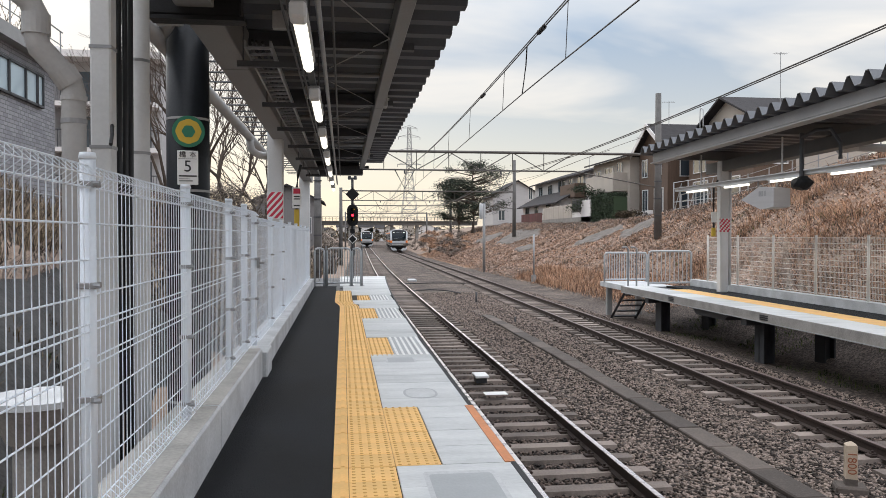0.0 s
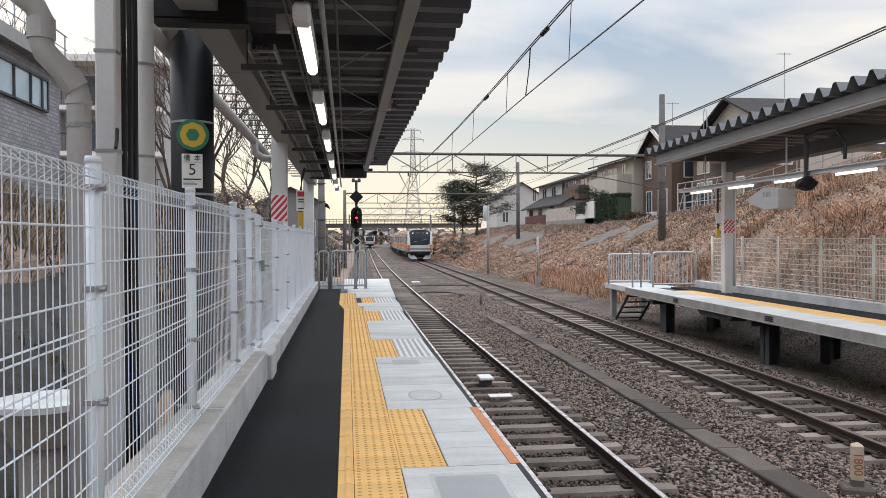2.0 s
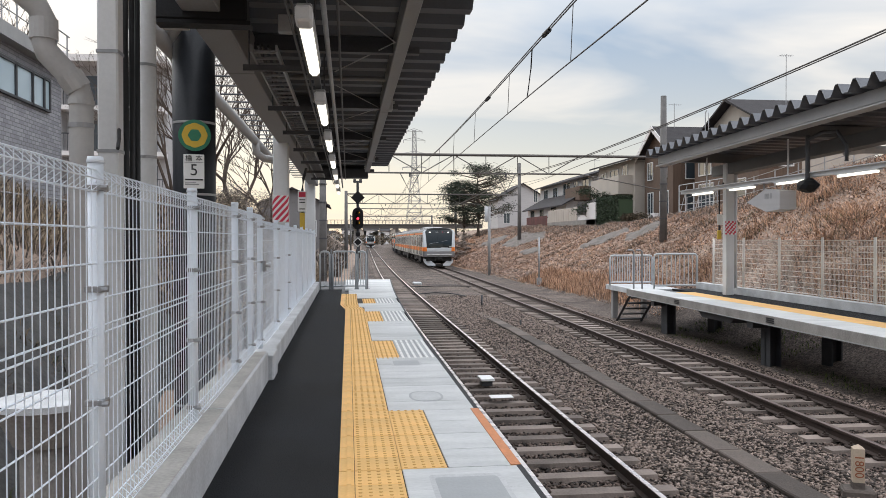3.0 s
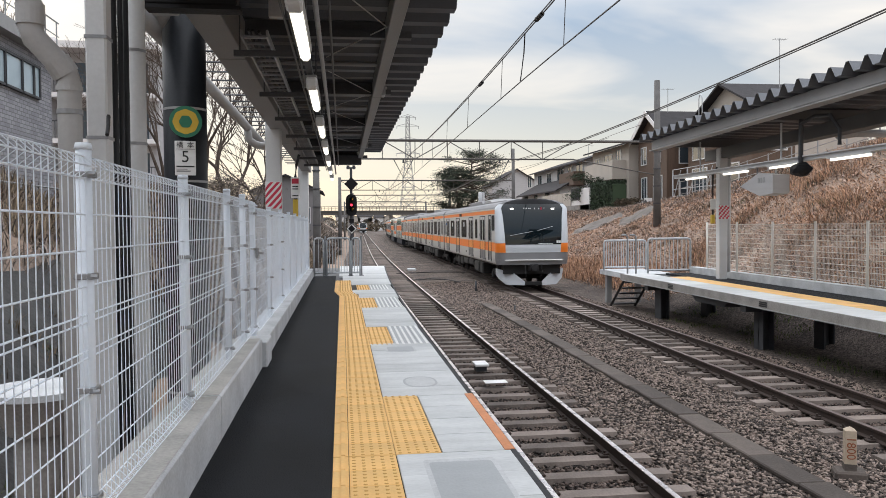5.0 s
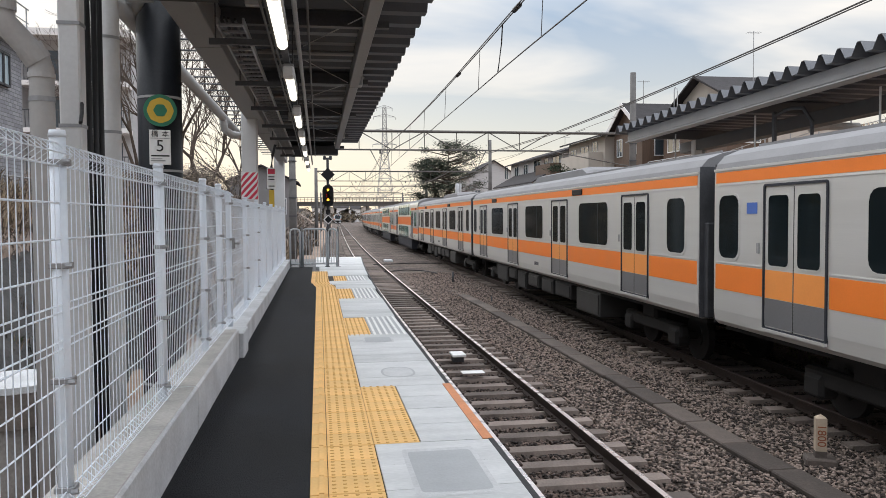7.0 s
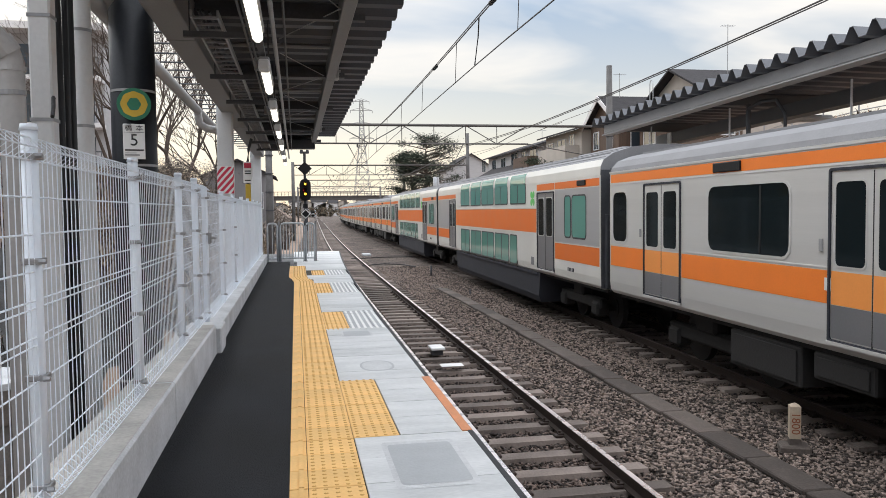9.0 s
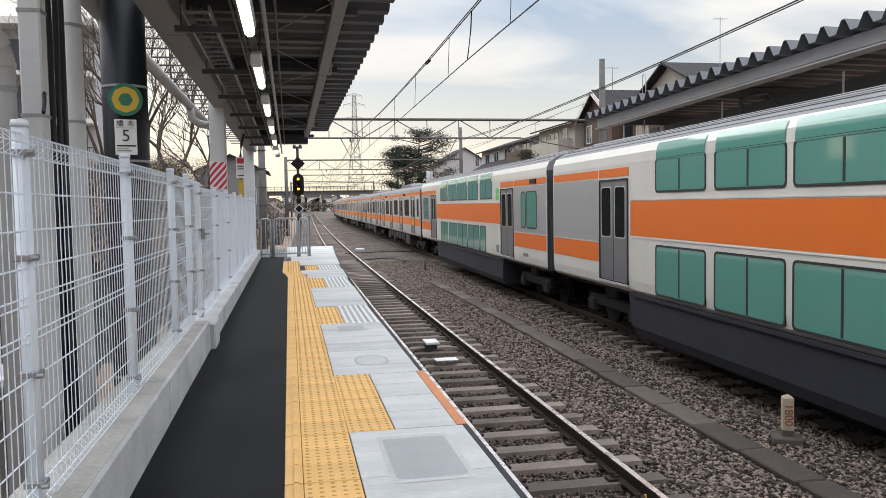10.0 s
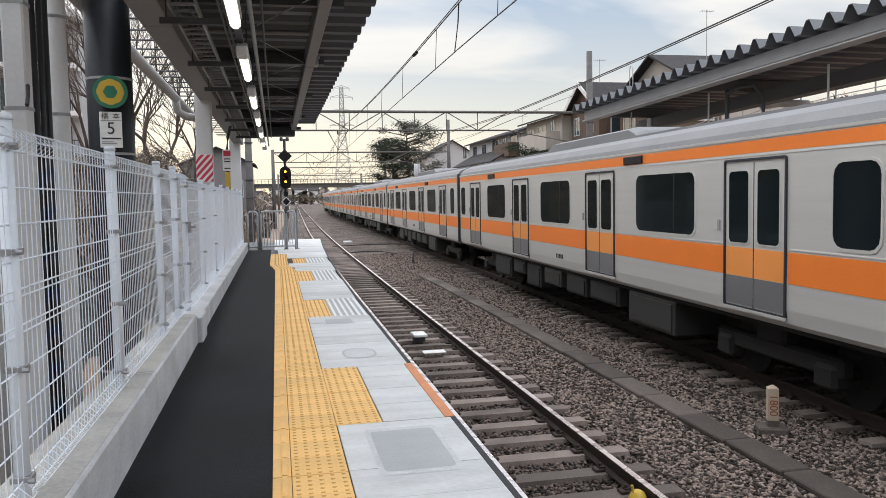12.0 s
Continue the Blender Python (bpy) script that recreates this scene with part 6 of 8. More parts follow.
cab = cab_car("stainless commuter cab car, orange bands, white front, black windscreen", 1, True)
mid = coach("stainless commuter train car with orange bands and four double doors", 2)
green = green_car("white and orange double-deck train car with green-tinted windows", False)
TRAIN = [cab, mid, copy_thing(mid, pose(0, 0, 0)), green, green_car("white and orange double-deck train car with green windows at both ends", True)]
TRAIN += [copy_thing(mid, pose(0, 0, 0)) for _ in range(6)]
TRAIN.append(copy_thing(cab, pose(0, 0, 0)))
LEAVING = [copy_thing(cab, pose(0, 0, 0)), copy_thing(mid, pose(0, 0, 0)), copy_thing(mid, pose(0, 0, 0))]
for c in LEAVING:
    tagged(c, group="cars of the leaving train")
tagged(LEAVING[0], "stainless commuter train cab car seen far down the line, leaving")


FRONT = (131, 120.8, 110.6, 100.3, 90, 79.7, 69.5, 59.4, 49.3, 39.3, 29.3, 19.5, 9.8, 0.3, -9.05, -18.3, -27.6, -36.9, -45.9, -54.6, -62.9, -70.85, -78.75, -86.6, -94.3)


def front_at(t):
    """Place of the arriving train's front along the line, every half second: it slows a little."""
    return FRONT[round(2 * t)]


def car_pose(fx, s, turned=False):
    a, b = s - 6.8, s + 6.8
    pa, pb = Vector((fx(a), a, RAIL_Z)), Vector((fx(b), b, RAIL_Z))
    d = pb - pa
    c = (pa + pb) / 2
    return pose(c.x, c.y, c.z, 0, 0, -math.degrees(math.atan2(d.x, d.y)) + (180 if turned else 0))


def motions():
    times = [0.5 * i for i in range(25)]
    for k, car in enumerate(TRAIN):
        walk(car, [(t, car_pose(far_x, front_at(t) + 20 * k + 10, k == len(TRAIN) - 1)) for t in times])
    for drum, z in DRUMS:
        walk(drum, [(t, pose(0, -0.07, z, 0, 0, a)) for t, a in ((0, 0), (6.2, 0), (6.3, 0), (6.4, -88), (6.5, -88), (12, -88))])
    for k, car in enumerate(LEAVING):
        walk(car, [(t, car_pose(near_x, 188 + 20.0 * t + 20 * k + 10)) for t in times])

# ---------------------------------------------------------------- opposite platform
OPP_Z = -0.13


def opp_x(y):
    return 8.43 + 0.02 * y


def make_opposite_platform():
    pf = thing("opposite_platform", "narrow station platform on dark steel legs with grey slabs and yellow paving", "platform", kind="structure")
    y0, y1 = 4.0, 24.4
    def lane(name, a, b, m, z0, z1, ya=y0, yb=y1, label=""):
        bm = bm_new()
        sweep(bm, [(a, z0), (b, z0), (b, z1), (a, z1)], [(opp_x(y), y) for y in (ya, (ya + yb) / 2, yb)])
        return part(name, bm, M[m], pf, label)
    lane("deck", 0.02, 2.5, "darksteel", OPP_Z - 0.17, OPP_Z - 0.065)
    lane("fascia", -0.02, 0.02, "oldconcrete", OPP_Z - 0.19, OPP_Z - 0.004, label="pale grey platform edge fascia")
    lane("fascia_lip", -0.03, -0.02, "steelgrey", OPP_Z - 0.205, OPP_Z - 0.185)
    lane("asphalt_walkway", 1.5, 2.3, "asphalt", OPP_Z - 0.06, OPP_Z - 0.002)
    lane("walkway_extension", 0.3, 1.9, "concrete", OPP_Z - 0.2, OPP_Z - 0.03, 24.42, 27.6)
    lane("kerb", 2.3, 2.58, "concrete", OPP_Z - 0.3, OPP_Z + 0.2, label="pale concrete kerb carrying the fence")
    y = y0
    k = 0
    while y < y1 - 0.3:
        ln = 1.2
        bm = bm_new()
        sweep(bm, [(0.02, -0.06), (0.88, -0.06), (0.88, 0.0), (0.02, 0.0)], [(opp_x(y + 0.004), y + 0.004), (opp_x(y + ln - 0.004), min(y1, y + ln - 0.004))])
        s = part("slab", bm, M["slab"], pf)
        s.location.z = OPP_Z
        y += ln
    bm = bm_new()
    box(bm, -0.1485, 0.1485, -0.1485, 0.1485, -0.03, 0.0, 0.003)
    tile = mesh_of("tactile_tile", bm, M["yellow"])
    bm = bm_new()
    box(bm, 0.89, 1.49, y0, 23.0, OPP_Z - 0.06, OPP_Z - 0.012)
    bmesh.ops.transform(bm, matrix=Matrix(((1, 0.02, 0, 8.43), (0, 1, 0, 0), (0, 0, 1, 0), (0, 0, 0, 1))), verts=bm.verts)
    part("joint_bed", bm, M["yellowjoint"], pf)
    y = y0 + 0.15
    while y < 22.6:
        for o in (1.04, 1.34):
            piece("tactile_tile", tile, pf, pose(opp_x(y) + o, y, OPP_Z, 0, 0, -1.15))
        y += 0.3
    bm = bm_new()
    for y in (20.3, 15.4, 11.2):
        for z in (0.0, 0.04, 0.08):
            box(bm, opp_x(y) - 0.03, opp_x(y) - 0.02, y - 0.16, y + (0.16 if z != 0.05 else 0.02), OPP_Z - 0.15 + z, OPP_Z - 0.122 + z)
    part("edge_mark", bm, M["signink"], pf, "black edge marks")
    # legs
    bm = bm_new()
    box(bm, -0.15, 0.15, -0.02, 0.02, 0, 1.15)
    box(bm, -0.15, -0.11, -0.15, 0.15, 0, 1.15)
    box(bm, 0.11, 0.15, -0.15, 0.15, 0, 1.15)
    box(bm, -0.22, 0.22, -0.22, 0.22, 0, 0.04)
    leg = mesh_of("leg", bm, M["darksteel"])
    for y in (4.6, 10.5, 16.4, 22.3):
        for o in (0.55, 2.0):
            piece("leg", leg, pf, pose(opp_x(y) + o, y, -1.46, 0, 0, 10))
        bm = bm_new()
        box(bm, opp_x(y) + 0.05, opp_x(y) + 2.4, y - 0.12, y + 0.12, OPP_Z - 0.36, OPP_Z - 0.17)
        part("cross_girder", bm, M["darksteel"], pf)
    bm = bm_new()
    for y in (27.2,):
        for o in (0.5, 1.6):
            box(bm, opp_x(y) + o - 0.09, opp_x(y) + o + 0.09, y - 0.09, y + 0.09, -1.46, OPP_Z - 0.2)
    box(bm, opp_x(27.2) + 0.1, opp_x(27.2) + 2.0, 26.9, 27.6, -1.46, -1.36)
    part("end_leg", bm, M["steelgrey"], pf)
    bm = bm_new()
    prof = [(0, 0.0), (2.0, 0.0), (1.75, -0.17), (0.25, -0.17)]
    a = [bm.verts.new((opp_x(18.2) + 0.1, 17.2 + y, OPP_Z - 0.2 + z)) for y, z in prof]
    b = [bm.verts.new((opp_x(18.2) + 0.9, 17.2 + y, OPP_Z - 0.2 + z)) for y, z in prof]
    bm.faces.new(a)
    bm.faces.new(b[::-1])
    for i in range(4):
        bm.faces.new((a[i], a[(i + 1) % 4], b[(i + 1) % 4], b[i]))
    part("hanging_box", bm, M["darksteel"], pf, "dark box hung under the deck")
    bm = bm_new()
    tube(bm, [(opp_x(y) + 1.6, y, OPP_Z - 0.42) for y in (12.0, 18.0, 23.8)], 0.04, 8)
    part("service_pipe", bm, M["colwhite"], pf, "pale service pipe under the deck")
    # stair under the walkway
    st = thing("access_steps", "dark steel steps leading down from the opposite platform end", "stairs", at=pose(opp_x(24.5) + 0.2, 24.6, -1.45))
    for k in range(5):
        bm = bm_new()
        box(bm, 0.05, 0.85, 0.1 + 0.26 * k, 0.36 + 0.26 * k, 0.98 - 0.2 * k, 1.02 - 0.2 * k)
        part("tread", bm, M["darksteel"], st)
    for x in (0.0, 0.87):
        bm = bm_new()
        tube(bm, [(x, 0.0, 1.12), (x, 1.45, 0.04)], 0.05, 4)
        part("stringer", bm, M["darksteel"], st)


make_opposite_platform()


def make_opposite_fence():
    fe = thing("mesh_fence", "cream-white welded mesh fence along the back of the opposite platform", "fence")
    bm = bm_new()
    tube(bm, [(0, 0, 0), (0, 0, 1.42)], 0.032, 10)
    tube(bm, [(0, 0, 1.42), (0, 0, 1.44)], [0.037, 0.03], 10)
    post = mesh_of("post", bm, M["creamsteel"], True)
    ln = 1.9
    bm = bm_new()
    n = 38
    for i in range(n + 1):
        y = ln * i / n
        tube(bm, [(0, y, 0.03), (0, y, 1.38)], 0.0036, 4, False)
    for k in range(11):
        z = 0.05 + 1.32 * k / 10
        tube(bm, [(-0.005, 0, z), (-0.005, ln, z)], 0.0068, 4, False)
    pan = mesh_of("mesh_panel", bm, M["creamsteel"])
    for k in range(10):
        y = 23.35 - 1.95 * k
        x = opp_x(y) + 2.44
        piece("post", post, fe, pose(x, y, OPP_Z + 0.2))
        piece("mesh_panel", pan, fe, pose(x, y - 1.93, OPP_Z + 0.2, 0, 0, -1.15))


make_opposite_fence()
o = rail_frame("end_fence", 24.6, 8.95, 10.5, OPP_Z, OPP_Z + 1.05, 16, "galvanised barred railing at the end of the opposite platform", 0.034, 0, "galvpale")
o.matrix_basis = pose(9.2, 26.9, OPP_Z - 0.03, 0, 0, 0)
o = rail_frame("end_fence", 24.6, 8.95, 10.4, OPP_Z, OPP_Z + 1.12, 9, "galvanised tube gate at the end of the opposite platform", 0.034, 0, "galvpale")
o.matrix_basis = pose(9.8, 24.35, OPP_Z, 0, 0, 0)
for gx in (9.02, 9.3):
    bm = bm_new()
    tube(bm, [(0, 0, 0), (0, 0, 1.2), (-0.06, 0, 1.25), (-0.2, 0, 1.25)], 0.03, 8)
    single("gate_post", bm, M["galv"], "galvanised bent tube post at the opposite platform end", "post", at=pose(gx + 0.1, 24.35, OPP_Z))


def make_opposite_canopy():
    cp = thing("opposite_canopy", "grey folded-steel canopy on white columns over the opposite platform", "canopy", kind="structure")
    bm = bm_new()
    folded_roof(bm, 8.75, 12.6, 2.0, 22.4, 3.9, 0.5, 0.2, -0.02)
    part("roof_sheet", bm, M["roofpale"], cp, "folded roof sheet darkened for its shaded underside")
    bm = bm_new()
    box(bm, 9.05, 9.2, 2, 22.2, 3.66, 3.9, 0.006)
    box(bm, 8.98, 9.28, 2, 22.2, 3.60, 3.63)
    part("edge_beam", bm, M["beampale"], cp, "pale grey edge beam")
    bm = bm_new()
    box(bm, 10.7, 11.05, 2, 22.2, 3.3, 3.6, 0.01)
    part("main_beam", bm, M["beamshade"], cp)
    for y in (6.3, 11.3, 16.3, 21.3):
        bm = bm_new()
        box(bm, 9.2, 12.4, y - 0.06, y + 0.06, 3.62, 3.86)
        part("cross_beam", bm, M["beamshade"], cp)
    bm = bm_new()
    for y in (6.3, 11.3, 16.3):
        tube(bm, [(11.0, y, 3.3), (11.6, y + 0.3, 3.4), (12.4, y + 0.3, 3.4)], 0.09, 10)
    part("drain", bm, M["pipegrey"], cp)
    for ob in cp.children:
        for v in ob.data.vertices:
            v.co.z += (22.4 - v.co.y) * 0.017
    for y in (21.3, 11.3):
        c = thing("canopy_column", "white square steel column with a red and white board", "column", "opposite canopy columns", at=pose(10.78, y, OPP_Z))
        bm = bm_new()
        box(bm, -0.12, 0.12, -0.12, 0.12, 0, 3.75, 0.02)
        part("shaft", bm, M["colwhite"], c)
        bm = bm_new()
        box(bm, -0.165, 0.165, -0.136, -0.122, 1.72, 2.12)
        sg = part("warning_board", bm, M["signwhite"], c, "red and white striped warning board")
        bm = bm_new()
        for k in range(-3, 4):
            for q in range(8):
                z = 1.73 + 0.38 * q / 8
                xa = max(-0.16, min(0.16, -0.16 + k * 0.11 + (z - 1.73) * 0.9))
                xb = max(-0.16, min(0.16, -0.10 + k * 0.11 + (z - 1.73) * 0.9))
                if xb - xa > 0.005:
                    box(bm, xa, xb, -0.139, -0.136, z, z + 0.0475)
        part("stripes", bm, M["signred"], sg)
        bm = bm_new()
        tube(bm, [(0.26, 0.1, 0.2), (0.26, 0.1, 3.7)], 0.055, 10)
        part("down_pipe", bm, M["colwhite"], c, smooth=True)
        bm = bm_new()
        box(bm, -0.38, -0.22, -0.1, -0.06, 2.0, 2.3, 0.01)
        part("notice", bm, M["signwhite"], c)
        bm = bm_new()
        box(bm, -0.36, -0.26, -0.12, -0.02, 1.6, 1.85, 0.01)
        part("yellow_box", bm, M["signyellow"], c)
        bm = bm_new()
        tube(bm, [(-0.3, -0.06, 1.85), (-0.3, -0.06, 3.0), (-0.15, 0, 3.2)], 0.03, 6)
        part("conduit", bm, M["cable"], c)
    bm = bm_new()
    box(bm, 9.66, 9.84, 2.0, 22.0, 2.78, 2.86)
    box(bm, 9.6, 9.9, 2.0, 22.0, 2.86, 2.88)
    for y in (4.5, 8.5, 12.5, 16.5, 20.5):
        tube(bm, [(9.75, y, 2.86), (9.75, y, 3.7)], 0.02, 6)
    single("lamp_rail", bm, M["colwhite"], "off-white lamp rail under the opposite canopy", "lamp rail")
    first = None
    for y in (20.7, 18.5, 16.3, 14.05, 11.8, 9.6, 7.4):
        if first is None:
            first = thing("tube_lamp", "lit white tube lamp under the opposite canopy", "lamp", "opposite tube lamps", at=pose(9.72, y, 2.72))
            bm = bm_new()
            box(bm, -0.035, 0.035, -0.6, 0.6, -0.02, 0.03, 0.012)
            part("diffuser", bm, M["lamp"], first)
            bm = bm_new()
            box(bm, -0.06, 0.06, -0.66, 0.66, 0.03, 0.06)
            part("housing", bm, M["colwhite"], first)
        else:
            copy_thing(first, pose(9.72, y, 2.72))
    hb = thing("hanging_sign_box", "white wedge-shaped sign box hung under the opposite canopy", "sign", at=pose(9.75, 17.3, 2.08, 0, 0, 0))
    bm = bm_new()
    pts = [(-0.15, 0.75, 0.28), (-0.15, -0.15, 0.02), (-0.15, -0.72, 0.06), (-0.15, -0.72, 0.48), (-0.15, -0.1, 0.55)]
    a = [bm.verts.new(p) for p in pts]
    b = [bm.verts.new((0.25, p[1], p[2])) for p in pts]
    bm.faces.new(a)
    bm.faces.new(b)
    for i in range(5):
        bm.faces.new((a[i], a[(i + 1) % 5], b[(i + 1) % 5], b[i]))
    part("case", bm, M["plasterpale"], hb)
    bm = bm_new()
    for y in (-0.5, 0.3):
        tube(bm, [(0.05, y, 0.3), (0.05, y, 0.8)], 0.02, 6)
    part("hanger", bm, M["steelgrey"], hb)
    bm = bm_new()
    for k in range(3):
        box(bm, -0.156, -0.151, -0.4 + 0.12 * k, -0.32 + 0.12 * k, 0.32, 0.44)
    part("marks", bm, M["steelgrey"], hb)
    cv = thing("wrapped_camera", "camera wrapped in black plastic on a dark pipe bracket", "camera", at=pose(9.6, 15.5, 2.6))
    bm = bm_new()
    bmesh.ops.create_icosphere(bm, subdivisions=2, radius=0.2)
    for v in bm.verts:
        v.co = Vector((v.co.x, v.co.y * 1.3, v.co.z * 0.8)) * (1 + 0.25 * noise.noise(v.co * 9))
    part("wrapping", bm, M["black"], cv)
    bm = bm_new()
    tube(bm, [(0, 0, 0.1), (0, 0, 1.05)], 0.05, 8)
    tube(bm, [(0, 0, 0.95), (0, -0.5, 1.05), (0, -1.0, 1.0), (0.1, -1.15, 0.7), (0.1, -1.15, 0.4)], 0.04, 8)
    part("bracket", bm, M["darksteel"], cv)


make_opposite_canopy()

# ---------------------------------------------------------------- overhead line


def make_portal(y, xl, xr, zt, zb, label):
    p = thing("catenary_portal", label, "catenary portal", "catenary portals")
    for x, n in ((xl, "left_pole"), (xr, "right_pole")):
        base = ground_z(x, y) - 0.1
        bm = bm_new()
        tube(bm, [(x, y, base), (x, y, zt + (3.2 if x == xr and y < 100 else 0.3))], [0.2, 0.15], 14)
        pl = part("pole", bm, M["polegrey"], p, "grey concrete pole", True)
        z = base + 1.2
        while z < zt and y < 60:
            bm = bm_new()
            tube(bm, [(x, y, z), (x, y, z + 0.05)], 0.21, 12)
            z += 0.9
            part("band", bm, M["darksteel"], pl)
    bm = bm_new()
    for z, r in ((zt, 0.075), (zb, 0.045)):
        tube(bm, [(xl, y, z), (xr - (0 if z == zt else 4.5), y, z)], r, 6)
    n = int((xr - 4.5 - xl) / 1.6)
    for i in range(n):
        a = xl + (xr - 4.5 - xl) * i / n
        b = xl + (xr - 4.5 - xl) * (i + 1) / n
        c = (a + b) / 2
        if i % 2:
            tube(bm, [(a, y, zb), (b, y, zt)], 0.025, 5)
        else:
            tube(bm, [(a, y, zt), (b, y, zb)], 0.025, 5)
        tube(bm, [(a, y, zt), (a, y, zb)], 0.022, 5)
    tube(bm, [(xr - 4.5, y, zb), (xr, y, zb - 0.8)], 0.03, 5)
    part("truss", bm, M["truss"], p, "grey lattice beam")
    for tx in (near_x(y) + 0.4, far_x(y) + 0.3):
        bm = bm_new()
        tube(bm, [(tx - 0.5, y, zb), (tx, y, zb - 0.95), (tx + 0.5, y, zb)], 0.025, 5)
        tube(bm, [(tx, y, zb), (tx, y, zb - 0.2)], 0.05, 6)
        part("registration_arm", bm, M["darksteel"], p)
    return p


make_portal(39.5, -1.25, 16.4, 5.75, 4.82, "concrete poles with a lattice beam carrying the overhead wires")
make_portal(78.0, -0.2, 17.2, 5.95, 5.0, "concrete poles with a lattice beam carrying the overhead wires")
make_portal(118.0, 1.6, 16.2, 6.05, 5.1, "concrete poles with a lattice beam carrying the overhead wires")
make_portal(160.0, 0.5, 17.0, 6.1, 5.2, "concrete poles with a lattice beam carrying the overhead wires")


def wire_thing(name, pts, r, label, droppers=()):
    w = thing(name, label, "overhead wire", "overhead wires")
    bm = bm_new()
    tube(bm, pts, r, 5)
    part("wire", bm, M["wire"], w)
    for a, b in droppers:
        bm = bm_new()
        tube(bm, [a, b], 0.006, 4)
        part("dropper", bm, M["wire"], w)
    return w


def make_wires():
    spans = [-5.0, 39.5, 78.0, 118.0, 160.0, 205.0]
    def near_w(y):
        return near_x(y) + 0.42 + 0.012 * max(0, y - 12) * (1 if y < 40 else 0.8)
    def mess(y, low=4.66, high=5.15):
        for a, b in zip(spans, spans[1:]):
            if a <= y <= b:
                t = (y - a) / (b - a)
                return low + (high - low) * (2 * t - 1) ** 2
        return high
    ys = [-5 + 2.0 * i for i in range(105)]
    dr = []
    y = 6.0
    while y < 120:
        dr.append(((near_w(y) + 0.09, y, mess(y)), (near_w(y) + 0.055, y, 3.92)))
        y += 4.5
    wire_thing("overhead_wire", [(near_w(y) + 0.09, y, mess(y)) for y in ys], 0.012, "dark overhead carrier wire with droppers above the platform track", dr)
    wire_thing("overhead_wire", [(near_w(y) - 0.01, y, mess(y) - 0.07) for y in ys], 0.01, "dark twin overhead carrier wire above the platform track")
    wire_thing("overhead_wire", [(near_w(y) + 0.055, y, 3.91) for y in ys], 0.01, "dark contact wire above the platform track")
    wire_thing("overhead_wire", [(far_x(y) + 0.3, y, mess(y, 4.17, 4.6) + 0.013 * max(0, 25 - y)) for y in ys], 0.014, "dark overhead carrier wire above the through track")
    wire_thing("overhead_wire", [(far_x(y) + 0.24, y, mess(y, 4.11, 4.52) + 0.013 * max(0, 25 - y)) for y in ys], 0.011, "dark twin overhead wire above the through track")
    for x, z in ((13.6, 5.9), (15.4, 6.6)):
        wire_thing("overhead_wire", [(x, y, z - 0.3 * math.sin((y - 39.5) / 38.5 * math.pi) ** 2) for y in ys[22:]], 0.012, "thin dark feeder wire along the line")
    # insulators and jumper
    for y in (11.8, 17.4):
        bm = bm_new()
        for k in range(4):
            tube(bm, [(near_w(y) + 0.09, y + 0.1 * k, mess(y)), (near_w(y) + 0.09, y + 0.1 * k + 0.05, mess(y))], 0.04, 8)
        tube(bm, [(near_w(y) + 0.09, y, mess(y)), (near_w(y) + 0.09, y + 0.35, mess(y))], 0.02, 6)
        single("insulator", bm, M["cable"], "dark ribbed insulator on the overhead wire", "insulator", "wire insulators")
    bm = bm_new()
    tube(bm, [(near_w(13) + 0.09, 13.0, mess(13)), (near_w(13) + 0.12, 13.2, 4.4), (near_w(13) + 0.055, 13.2, 3.92)], 0.012, 5)
    single("jumper_wire", bm, M["cable"], "bent dark jumper wire between carrier and contact wire", "wire")

make_wires()

# ---------------------------------------------------------------- signal and posts at the line


DRUMS = []


